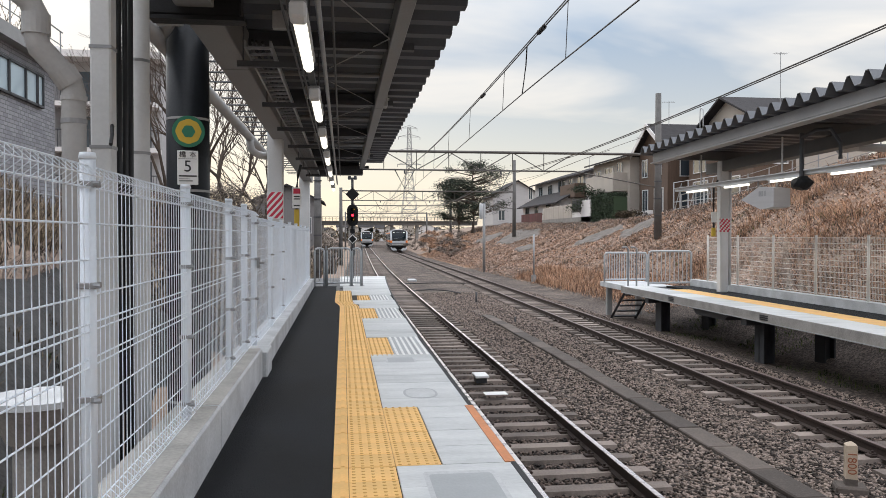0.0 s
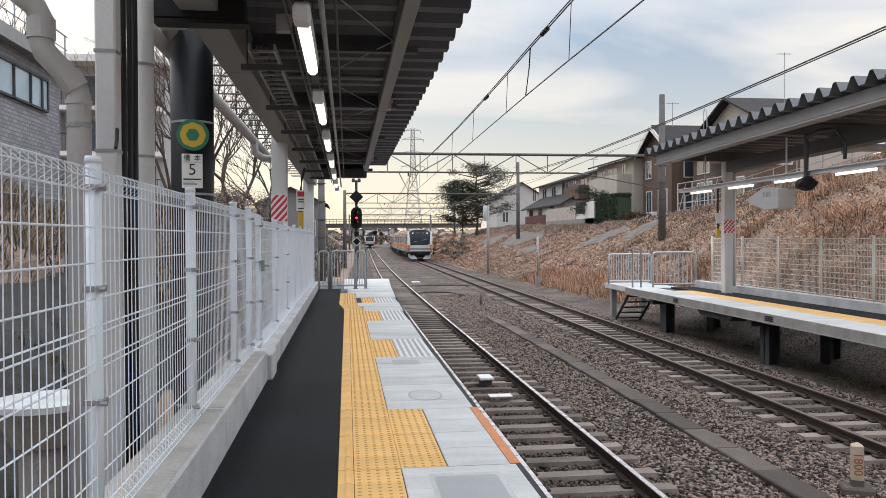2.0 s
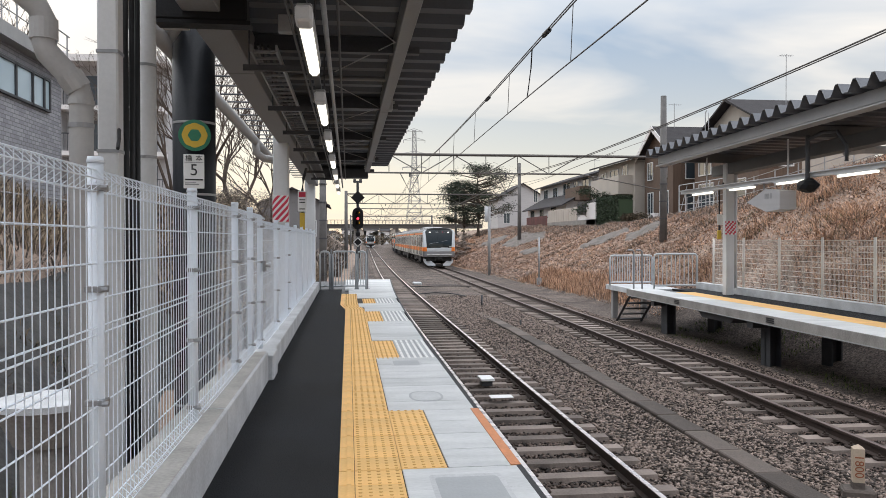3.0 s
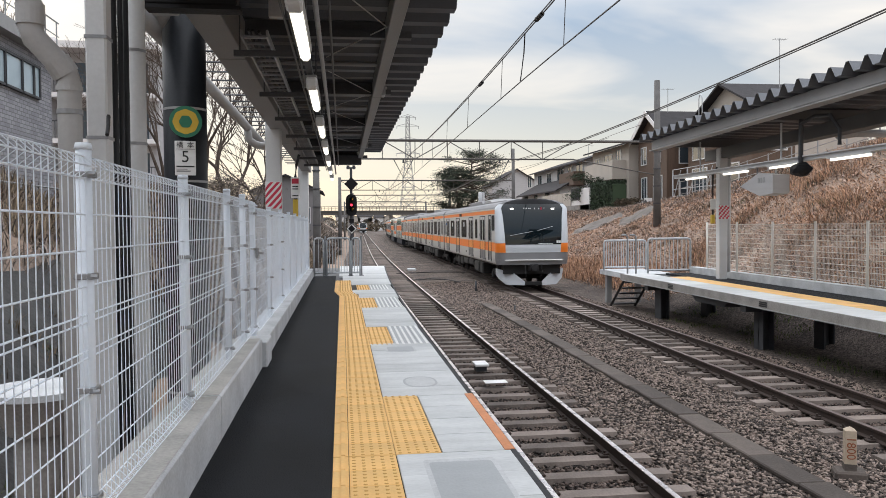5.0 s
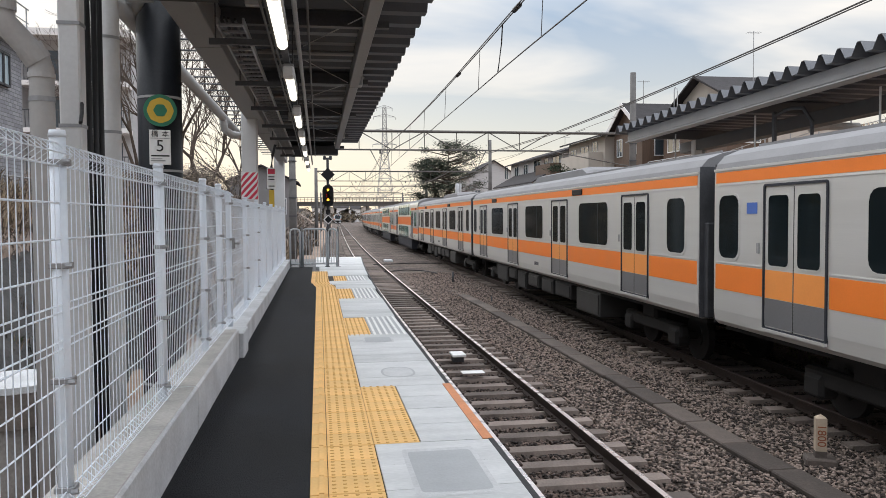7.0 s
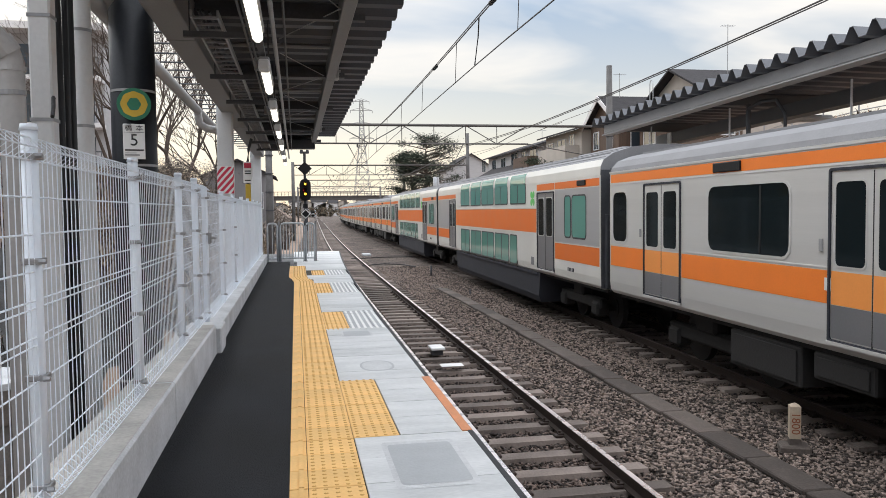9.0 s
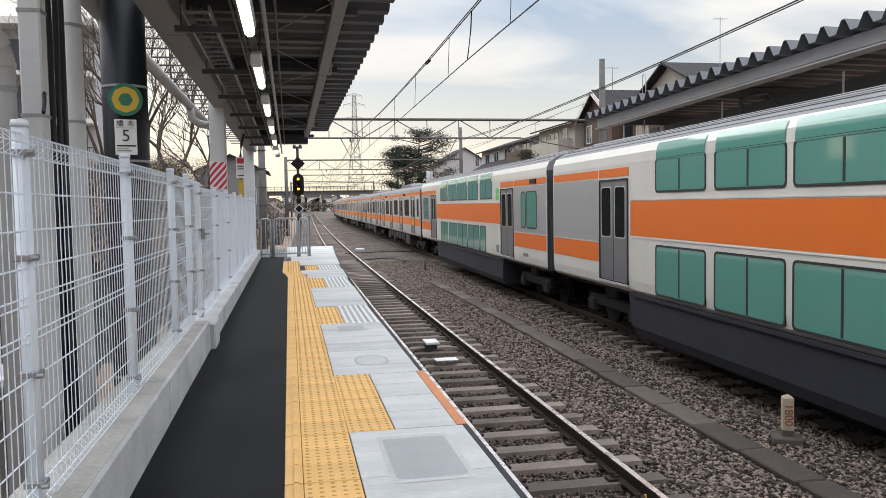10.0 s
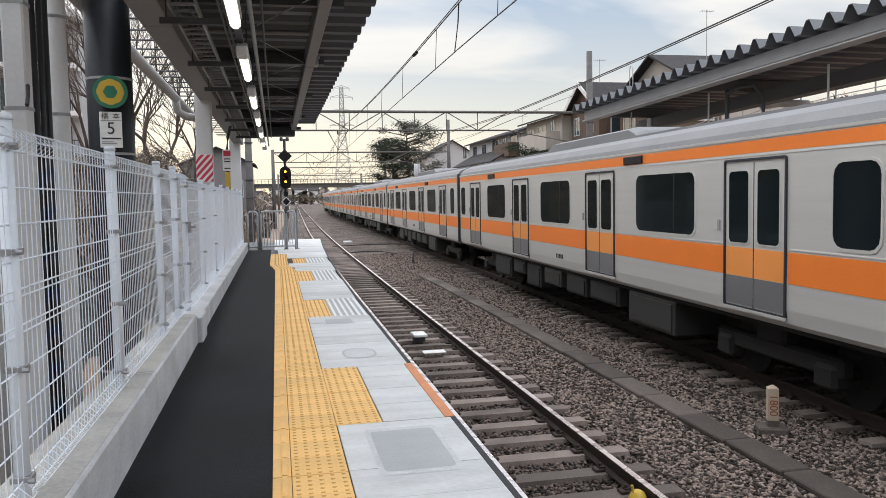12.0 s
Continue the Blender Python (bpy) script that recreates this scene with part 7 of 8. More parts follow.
def make_signal():
    s = thing("railway_signal", "black colour-light railway signal with diamond boards on a steel post", "railway signal", at=pose(0.33, 27.5, -1.4))
    bm = bm_new()
    tube(bm, [(0, 0.12, 0), (0, 0.12, 4.9)], 0.045, 8)
    part("post", bm, M["darksteel"], s)
    bm = bm_new()
    plate(bm, rrect(-0.19, 0.19, 3.22, 3.98, 0.18), -0.06, 0.06)
    bmesh.ops.rotate(bm, matrix=Matrix.Rotation(radians(90), 3, "Z"), verts=bm.verts)
    hd = part("head", bm, M["black"], s)
    # turning drums are added to switch the lights from red to amber
    for z, r in ((3.80, -80), (3.60, 0), (3.46, -80)):
        bm = bm_new()
        tube(bm, [(0, 0, -0.055), (0, 0, 0.055)], 0.05, 14)
        dr = part("lens_drum", bm, M["black"], s, "added drum that turns its lens in or out of view")
        dr.matrix_basis = pose(0, -0.07, z)
        bm = bm_new()
        tube(bm, [(0, -0.049, 0), (0, -0.0506, 0)], 0.04, 14)
        if r:
            bmesh.ops.rotate(bm, matrix=Matrix.Rotation(radians(88), 3, "Z"), verts=bm.verts)
        part("lens", bm, M["amberlamp" if r else "redlamp"], dr, "glowing amber lens" if r else "glowing red lens")
        DRUMS.append((dr, z))
        bm = bm_new()
        tube(bm, [(0, -0.06, z), (0, -0.2, z)], 0.072, 12, False)
        part("hood", bm, M["black"], hd)
    for z, r, m in ((4.33, 0.24, "black"), (2.78, 0.17, "signwhite"), (2.78, 0.13, "black")):
        bm = bm_new()
        y = -0.07 if m == "black" and z < 3 else -0.05
        pts = [(r, y, 0), (0, y, r), (-r, y, 0), (0, y, -r)]
        a = [bm.verts.new((p[0], p[1], p[2] + z)) for p in pts]
        b = [bm.verts.new((p[0], p[1] + 0.015, p[2] + z)) for p in pts]
        bm.faces.new(a)
        bm.faces.new(b)
        for i in range(4):
            bm.faces.new((a[i], a[(i + 1) % 4], b[(i + 1) % 4], b[i]))
        part("diamond_board", bm, M[m], s, "diamond-shaped board")
    bm = bm_new()
    box(bm, -0.08, 0.08, -0.05, -0.03, 2.98, 3.12)
    part("plate", bm, M["black"], s)
    bm = bm_new()
    tube(bm, [(-0.16, 0.12, 4.9), (0.16, 0.12, 4.9)], 0.03, 6)
    for x in (-0.1, 0.1):
        tube(bm, [(x, 0.12, 4.85), (x, 0.12, 4.98)], 0.05, 8)
    part("crosspiece", bm, M["darksteel"], s)


make_signal()


def slim_post(x, y, h, r, m, label, cap=None):
    p = thing("line_post", label, "post", at=pose(x, y, ground_z(x, y) - 0.05))
    bm = bm_new()
    tube(bm, [(0, 0, 0), (0, 0, h)], r, 10)
    part("shaft", bm, M[m], p, smooth=True)
    if cap == "capsule":
        bm = bm_new()
        tube(bm, [(-0.22, 0, h - 1.2), (-0.22, 0, h - 1.1), (-0.22, 0, h - 0.1), (-0.22, 0, h)], [0.08, 0.15, 0.15, 0.08], 12)
        part("tank", bm, M["galvpale"], p, "white upright cylinder", True)
    if cap == "box":
        bm = bm_new()
        box(bm, -0.13, 0.13, -0.1, 0.1, 0.1, 0.5, 0.01)
        part("foot_box", bm, M["steelgrey"], p)


slim_post(10.85, 60.0, 5.4, 0.11, "steelgrey", "slim grey line post carrying a white cylinder", "capsule")
slim_post(11.1, 45.0, 2.9, 0.05, "galv", "thin galvanised post with a small box at its foot", "box")
slim_post(5.46, 24.6, 0.35, 0.025, "darksteel", "short dark stake between the tracks")
slim_post(5.5, 32.2, 0.6, 0.045, "darksteel", "short dark stake between the tracks")


def make_track_cables():
    c = thing("track_cables", "black cables lying across the ballast beside a junction box", "cable")
    bm = bm_new()
    tube(bm, [(3.0, 44, -1.2), (4.0, 43.6, -1.16), (5.0, 44.3, -1.18), (6.0, 43.8, -1.16), (6.9, 44.2, -1.2)], 0.028, 6)
    part("cable", bm, M["cable"], c)
    bm = bm_new()
    tube(bm, [(3.1, 38, -1.2), (4.2, 38.5, -1.16), (5.0, 38.0, -1.17), (5.5, 36.5, -1.2)], 0.028, 6)
    part("cable", bm, M["cable"], c)
    bm = bm_new()
    box(bm, 3.95, 4.45, 47.6, 48.6, -1.3, -1.16, 0.03)
    part("junction_box", bm, M["concrete"], c)
    b = thing("track_beacon", "white topped balise box between the rails", "balise", at=pose(2.53, 14.35, -1.19))
    bm = bm_new()
    box(bm, -0.13, 0.13, -0.2, 0.2, 0.06, 0.11, 0.01)
    part("lid", bm, M["whiteline"], b)
    bm = bm_new()
    box(bm, -0.1, 0.1, -0.12, 0.12, -0.04, 0.06)
    part("foot", bm, M["darksteel"], b)
    b = thing("track_beacon", "flat white painted plate on a sleeper", "balise", at=pose(2.53, 12.9, -1.2))
    bm = bm_new()
    box(bm, -0.19, 0.19, -0.12, 0.12, 0.042, 0.05)
    part("plate", bm, M["whiteline"], b)


make_track_cables()


def make_yellow_cap():
    c = thing("rail_cap", "small yellow domed cap with a stub beside the rail foot", "track marker", at=pose(3.0, 6.2, -1.3))
    bm = bm_new()
    tube(bm, [(0, 0, 0), (0, 0, 0.1), (0, 0, 0.16), (0, 0, 0.185)], [0.085, 0.085, 0.06, 0.02], 14)
    part("dome", bm, M["signyellow"], c, smooth=True)
    bm = bm_new()
    tube(bm, [(-0.04, 0, 0.15), (-0.055, 0, 0.23)], 0.012, 6)
    part("stub", bm, M["signyellow"], c)


make_yellow_cap()

# ---------------------------------------------------------------- banks, plants


def blades(name, n, xr, yr, hr, w, m, label, lean=0.5, accept=None, ybias=1.0, category="dry grass", clump=0.0):
    """Loose stems and leaves standing on the ground, each a narrow bent blade."""
    xs = xr[0] + (xr[1] - xr[0]) * RNG.random(n)
    ys = yr[0] + (yr[1] - yr[0]) * RNG.random(n) ** ybias
    V, Fc = [], []
    k = 0
    for x, y in zip(xs, ys):
        if accept and not accept(x, y):
            continue
        if clump and noise.noise((x * 0.7, y * 0.7, 9.0)) < clump:
            continue
        z = ground_z(x, y)
        h = hr[0] + (hr[1] - hr[0]) * RNG.random()
        a = RNG.random() * 6.283
        dx, dy = math.cos(a), math.sin(a)
        l = lean * h * RNG.random()
        b = RNG.random() * 6.283
        wx, wy = math.cos(b) * w * (0.6 + RNG.random() * 0.8), math.sin(b) * w
        V += [(x - wx, y - wy, z - 0.03), (x + wx, y + wy, z - 0.03), (x + dx * l * 0.4 + wx * 0.8, y + dy * l * 0.4 + wy * 0.8, z + h * 0.6), (x + dx * l * 0.4 - wx * 0.8, y + dy * l * 0.4 - wy * 0.8, z + h * 0.6), (x + dx * l, y + dy * l, z + h * (1 - 0.25 * RNG.random()))]
        Fc += [(k, k + 1, k + 2, k + 3), (k + 3, k + 2, k + 4)]
        k += 5
    raw(name, V, Fc, m, label, category, "stuff")


# bare rock showing through on the bank: centre, half length across and along
ROCKS = [(17.6, 52.5, 1.7, 3.4), (18.3, 47.0, 1.3, 1.8), (17.6, 78.0, 1.9, 7.0), (17.0, 92.0, 1.6, 5.0), (15.4, 66.0, 0.8, 3.0)]


def on_rock(x, y, grow=1.0):
    return any(((x - cx) / a) ** 2 + ((y - cy) / b) ** 2 < grow * (0.8 + 0.6 * noise.noise((x * 0.8, y * 0.8, 5.0))) for cx, cy, a, b in ROCKS)


def on_bank(x, y):
    return (x > 11.6 or y > 26) and not on_rock(x, y)


def clear_bank(x, y):
    return not on_rock(x, y)


def bare_rock():
    for cx, cy, a, b in ROCKS:
        n, rings = 40, 6
        V, Fc = [(cx, cy, ground_z(cx, cy) + 0.09)], []
        for k in range(1, rings + 1):
            for i in range(n):
                q = 2 * math.pi * i / n
                r = k / rings * (0.95 + 0.3 * noise.noise((math.cos(q) * 2 + cx, math.sin(q) * 2 + cy, 1.0)))
                x, y = cx + a * r * math.cos(q), cy + b * r * math.sin(q)
                V.append((x, y, ground_z(x, y) + (0.09 if k < rings else -0.05) + 0.12 * noise.noise((x * 1.5, y * 0.5, 2.0))))
        Fc += [(0, 1 + i, 1 + (i + 1) % n) for i in range(n)]
        for k in range(rings - 1):
            Fc += [(1 + k * n + i, 1 + (k + 1) * n + i, 1 + (k + 1) * n + (i + 1) % n, 1 + k * n + (i + 1) % n) for i in range(n)]
        raw("bare_rock", V, Fc, M["net"], "bare grey-brown rock face showing on the bank", "rock", "structure")


bare_rock()
blades("dry_grass", 150000, (10.9, 20.6), (16, 120), (0.03, 0.12), 0.016, M["drygrass"], "reddish-brown dry grass and dead leaves on the bank", 3.6, accept=on_bank, ybias=1.35)
blades("dry_grass", 9000, (12.5, 20.6), (14, 45), (0.12, 0.4), 0.010, M["drygrass"], "tufts of reddish dry grass on the bank", 1.4, accept=clear_bank, clump=0.2)
blades("dry_grass", 16000, (13.0, 19.5), (14, 31), (0.25, 0.65), 0.007, M["drygrass"], "drooping tufts of orange-brown dry grass on the bank", 1.7, clump=0.08)
blades("dry_reeds", 6000, (11.0, 12.8), (30, 50), (0.2, 0.6), 0.010, M["drygrass"], "brown dry reeds at the foot of the bank", 0.7)
blades("dead_vines", 26000, (12.0, 20.6), (13, 45), (0.05, 0.2), 0.012, M["deadbrush"], "tangle of dead grey-brown vines on the bank", 2.6, accept=clear_bank, clump=0.05, category="vines")
blades("dead_vines", 9000, (13.0, 20.6), (45, 105), (0.08, 0.25), 0.03, M["deadbrush"], "tangle of dead grey-brown vines on the bank", 2.6, accept=clear_bank, clump=0.1, category="vines")
blades("green_weeds", 7000, (9.2, 12.4), (7, 24), (0.04, 0.16), 0.010, M["greenweed"], "low green weeds under the opposite platform", 1.2, clump=0.05, category="weeds")
blades("green_weeds", 5000, (13.5, 20.2), (18, 34), (0.05, 0.2), 0.012, M["greenweed"], "low green weeds in patches on the bank", 1.6, clump=0.25, category="weeds")
blades("bramble", 7000, (-6.6, -3.3), (0.5, 24), (0.06, 0.3), 0.012, M["bramble"], "dark brambles creeping over the slope net behind the fence", 1.8, clump=0.1, category="brambles")
blades("green_weeds", 3500, (-6.8, -3.6), (2, 20), (0.05, 0.2), 0.012, M["greenweed"], "yellow-green weeds on the slope net behind the fence", 1.5, clump=0.22, category="weeds")
blades("crest_brush", 14000, (18.8, 20.7), (15, 120), (0.08, 0.26), 0.016, M["deadbrush"], "dead brushwood along the top of the bank", 1.4, category="brushwood")
blades("dry_grass", 26000, (-15, -6.9), (0.5, 24), (0.3, 0.8), 0.014, M["palegrass"], "pale dry grass on the bank behind the fence", 0.8, clump=-0.15)
blades("dry_grass", 9000, (-9, -1.6), (24, 70), (0.2, 0.8), 0.04, M["palegrass"], "pale dry grass beyond the platform end", 0.9)
blades("dead_vines", 12000, (-14, -6.3), (0.5, 40), (0.2, 0.7), 0.02, M["deadbrush"], "dark tangle of dead stems behind the fence", 1.4, category="vines")
blades("dead_vines", 12000, (-12, -0.6), (60, 230), (0.5, 1.5), 0.1, M["deadbrush"], "dead stems and brush along the line beyond the platform", 0.9, category="vines")
blades("bramble", 9000, (-12, -0.6), (60, 230), (0.4, 1.2), 0.12, M["bramble"], "dark brambles along the line beyond the platform", 0.9, category="brambles")
blades("bramble", 16000, (-9, -1.5), (24, 120), (0.25, 0.8), 0.03, M["bramble"], "dark brambles on the bank beyond the platform end", 0.9, category="brambles")
blades("dead_vines", 12000, (-9, -1.5), (24, 90), (0.2, 0.7), 0.025, M["deadbrush"], "dead stems on the bank beyond the platform end", 1.1, category="vines")
blades("bramble", 20000, (13.2, 20.4), (15, 60), (0.06, 0.26), 0.016, M["bramble"], "dark brambles in patches on the bank", 2.0, accept=clear_bank, clump=0.26, category="brambles")


def leaf_litter(name, n, xr, yr, size, m, label, accept=None):
    """Small fallen leaves lying at all angles on the ground."""
    xs = xr[0] + (xr[1] - xr[0]) * RNG.random(n)
    ys = yr[0] + (yr[1] - yr[0]) * RNG.random(n) ** 1.4
    V, Fc = [], []
    for x, y in zip(xs, ys):
        if accept and not accept(x, y):
            continue
        z = ground_z(x, y) + 0.02 + 0.08 * RNG.random()
        s = size * (0.5 + RNG.random()) * (1 + y / 60.0)
        a, b = RNG.normal(size=3), RNG.normal(size=3)
        k = len(V)
        V += [(x + s * a[0], y + s * a[1], z + 0.6 * s * a[2]), (x + s * b[0], y + s * b[1], z + 0.6 * s * b[2]), (x - s * a[0], y - s * a[1], z - 0.6 * s * a[2]), (x - s * b[0], y - s * b[1], z - 0.6 * s * b[2])]
        Fc.append((k, k + 1, k + 2, k + 3))
    raw(name, V, Fc, m, label, "leaf litter", "stuff")


leaf_litter("leaf_litter", 110000, (11.2, 20.6), (16, 100), 0.014, M["leaf"], "pinkish-brown fallen leaves scattered over the bank", on_bank)


def left_net():
    """Dark erosion net on the lower part of the bank behind the fence."""
    xs = [-3.3 - 0.35 * i for i in range(10)]
    ys = [-2 + 1.0 * j for j in range(28)]
    V = [(x, y, ground_z(x, y) + 0.07 + 0.05 * noise.noise((x * 2, y * 2, 4))) for y in ys for x in xs]
    Fc = [(j * 10 + i, j * 10 + i + 1, (j + 1) * 10 + i + 1, (j + 1) * 10 + i) for j in range(27) for i in range(9)]
    raw("slope_net", V, Fc, M["darknet"], "dark erosion net on the bank behind the fence", "slope net", "structure", smooth=True)


left_net()


def branch_tree(name, at, height, spread, seed, label, depth=5, r0=0.12):
    rng = random.Random(seed)
    t = thing(name, label, "tree", at=at)
    bm = bm_new()

    def grow(p, d, ln, r, k):
        q = p + d * ln
        tube(bm, [p, p + d * ln * 0.5 + Vector((rng.uniform(-1, 1), rng.uniform(-1, 1), 0)) * ln * 0.06, q], [r, r * 0.85, r * 0.7], 5 if k > 2 else 3, False)
        if k == 0:
            return
        for _ in range(rng.choice((2, 3, 3)) if k > 1 else 3):
            nd = (d + Vector((rng.uniform(-1, 1), rng.uniform(-1, 1), rng.uniform(-0.35, 0.6))) * spread).normalized()
            grow(q, nd, ln * rng.uniform(0.62, 0.85), r * 0.62, k - 1)

    grow(Vector((0, 0, 0)), Vector((0, 0, 1)), height * 0.3, r0, depth)
    part("crown", bm, M["bark"], t, "bare leafless branches")
    return t


def clumps(bm, centres, n, r, size, rng):
    for c, s in centres:
        for _ in range(n):
            d = Vector((rng.gauss(0, 1), rng.gauss(0, 1), rng.gauss(0, 0.55)))
            p = Vector(c) + d * r * s * 0.5
            a = Vector((rng.uniform(-1, 1), rng.uniform(-1, 1), rng.uniform(-0.5, 0.5))).normalized() * size
            b = Vector((rng.uniform(-1, 1), rng.uniform(-1, 1), rng.uniform(-0.2, 0.8))).normalized() * size * 0.5
            bm.faces.new([bm.verts.new(p - a), bm.verts.new(p + b), bm.verts.new(p + a)])


def pine_tree(at, h, w, seed, label):
    rng = random.Random(seed)
    t = thing("pine_tree", label, "tree", at=at)
    bm = bm_new()
    tube(bm, [(0, 0, -0.5), (0.2, 0, h * 0.35), (-0.1, 0.2, h * 0.65), (0.1, 0, h * 0.95)], [0.3, 0.24, 0.16, 0.05], 8)
    cs = []
    for i in range(52):
        z = h * rng.uniform(0.3, 1.0)
        a = rng.uniform(0, 6.283)
        rr = w * 0.5 * rng.uniform(0.35, 1.0) * math.sin(min(1.0, (1.1 - z / h) * 2.2) * 1.57)
        e = Vector((math.cos(a) * rr, math.sin(a) * rr, z))
        tube(bm, [(0, 0, z - 0.25 * rr), e * 0.6 + Vector((0, 0, z * 0.4 - 0.1 * rr)), e], [0.09, 0.06, 0.03], 4, False)
        cs.append((e, rng.uniform(0.7, 1.3)))
        cs.append((e * 0.75 + Vector((rng.uniform(-0.6, 0.6), rng.uniform(-0.6, 0.6), z * 0.25)), rng.uniform(0.6, 1.0)))
    part("trunk", bm, M["bark"], t, "brown trunk and limbs")
    bm = bm_new()
    clumps(bm, cs, 105, 1.15, 0.2, rng)
    part("crown", bm, M["pine"], t, "dark green needle crown in layered clumps")


def shrub(name, at, size, m, n, leaf, seed, label, category="shrub"):
    rng = random.Random(seed)
    t = thing(name, label, category, at=at)
    bm = bm_new()
    cs = [((rng.uniform(-0.5, 0.5) * size[0], rng.uniform(-0.5, 0.5) * size[1], rng.uniform(0.15, 0.95) * size[2]), 1.0) for _ in range(14)]
    clumps(bm, cs, n, max(0.3, size[2] * 0.25), leaf, rng)
    part("foliage", bm, m, t)
    bm = bm_new()
    for c, _ in cs[:8]:
        tube(bm, [(0, 0, -0.2), (c[0], c[1], c[2])], [0.04, 0.012], 4, False)
    part("stem", bm, M["bark"], t)


pine_tree(pose(18.6, 112, 2.4), 9.8, 12.0, 3, "tall dark green pine tree on top of the bank")
pine_tree(pose(16.6, 113, 1.4), 8.2, 7.5, 5, "smaller dark green pine tree on the bank")
branch_tree("bare_tree", pose(-4.4, 25.0, -0.2), 7.8, 0.6, 11, "bare leafless tree behind the platform fence", 7, 0.12)
branch_tree("bare_tree", pose(-6.2, 29.0, 0.5), 7.6, 0.6, 12, "bare leafless tree behind the platform fence", 7, 0.11)
branch_tree("bare_tree", pose(-3.5, 26.5, -0.2), 7.4, 0.58, 15, "bare leafless tree close behind the platform fence", 7, 0.11)
branch_tree("bare_tree", pose(-3.0, 31.0, 0.0), 6.0, 0.6, 13, "small bare leafless tree behind the platform fence", 5, 0.09)
branch_tree("bare_tree", pose(22.5, 22.0, 4.2), 6.0, 0.6, 17, "bare leafless tree on top of the bank", 6, 0.1)
branch_tree("bare_tree", pose(-14, 32, 4.0), 7.5, 0.55, 14, "bare leafless tree beyond the buildings", 5, 0.1)
shrub("leafless_shrub", pose(-3.3, 24.5, 0.8), (1.7, 2.0, 2.2), M["deadbrush"], 1100, 0.045, 21, "grey-brown leafless shrub behind the fence")
shrub("leafless_shrub", pose(-4.5, 22.0, 0.2), (2.6, 2.4, 2.2), M["palegrass"], 220, 0.07, 22, "pale dry shrub behind the fence")
shrub("garden_shrub", pose(21.3, 57.0, 2.6), (1.8, 1.6, 0.8), M["bramble"], 160, 0.12, 23, "low green garden shrub at the top of the bank")
shrub("garden_shrub", pose(21.0, 66.0, 3.2), (2.4, 2.0, 2.6), M["hedge"], 200, 0.14, 24, "dark evergreen garden shrub in front of a house")
for i in range(7):
    shrub("bank_bush", pose(11.5 + 1.1 * (i % 3), 84 + 7 * i, -0.6 + 0.5 * (i % 3)), (3.0, 3.5, 1.8), M["drygrass"] if i % 2 else M["deadbrush"], 130, 0.16, 30 + i, "dry brown bush on the bank beside the line")

# ---------------------------------------------------------------- houses on the bank and buildings behind


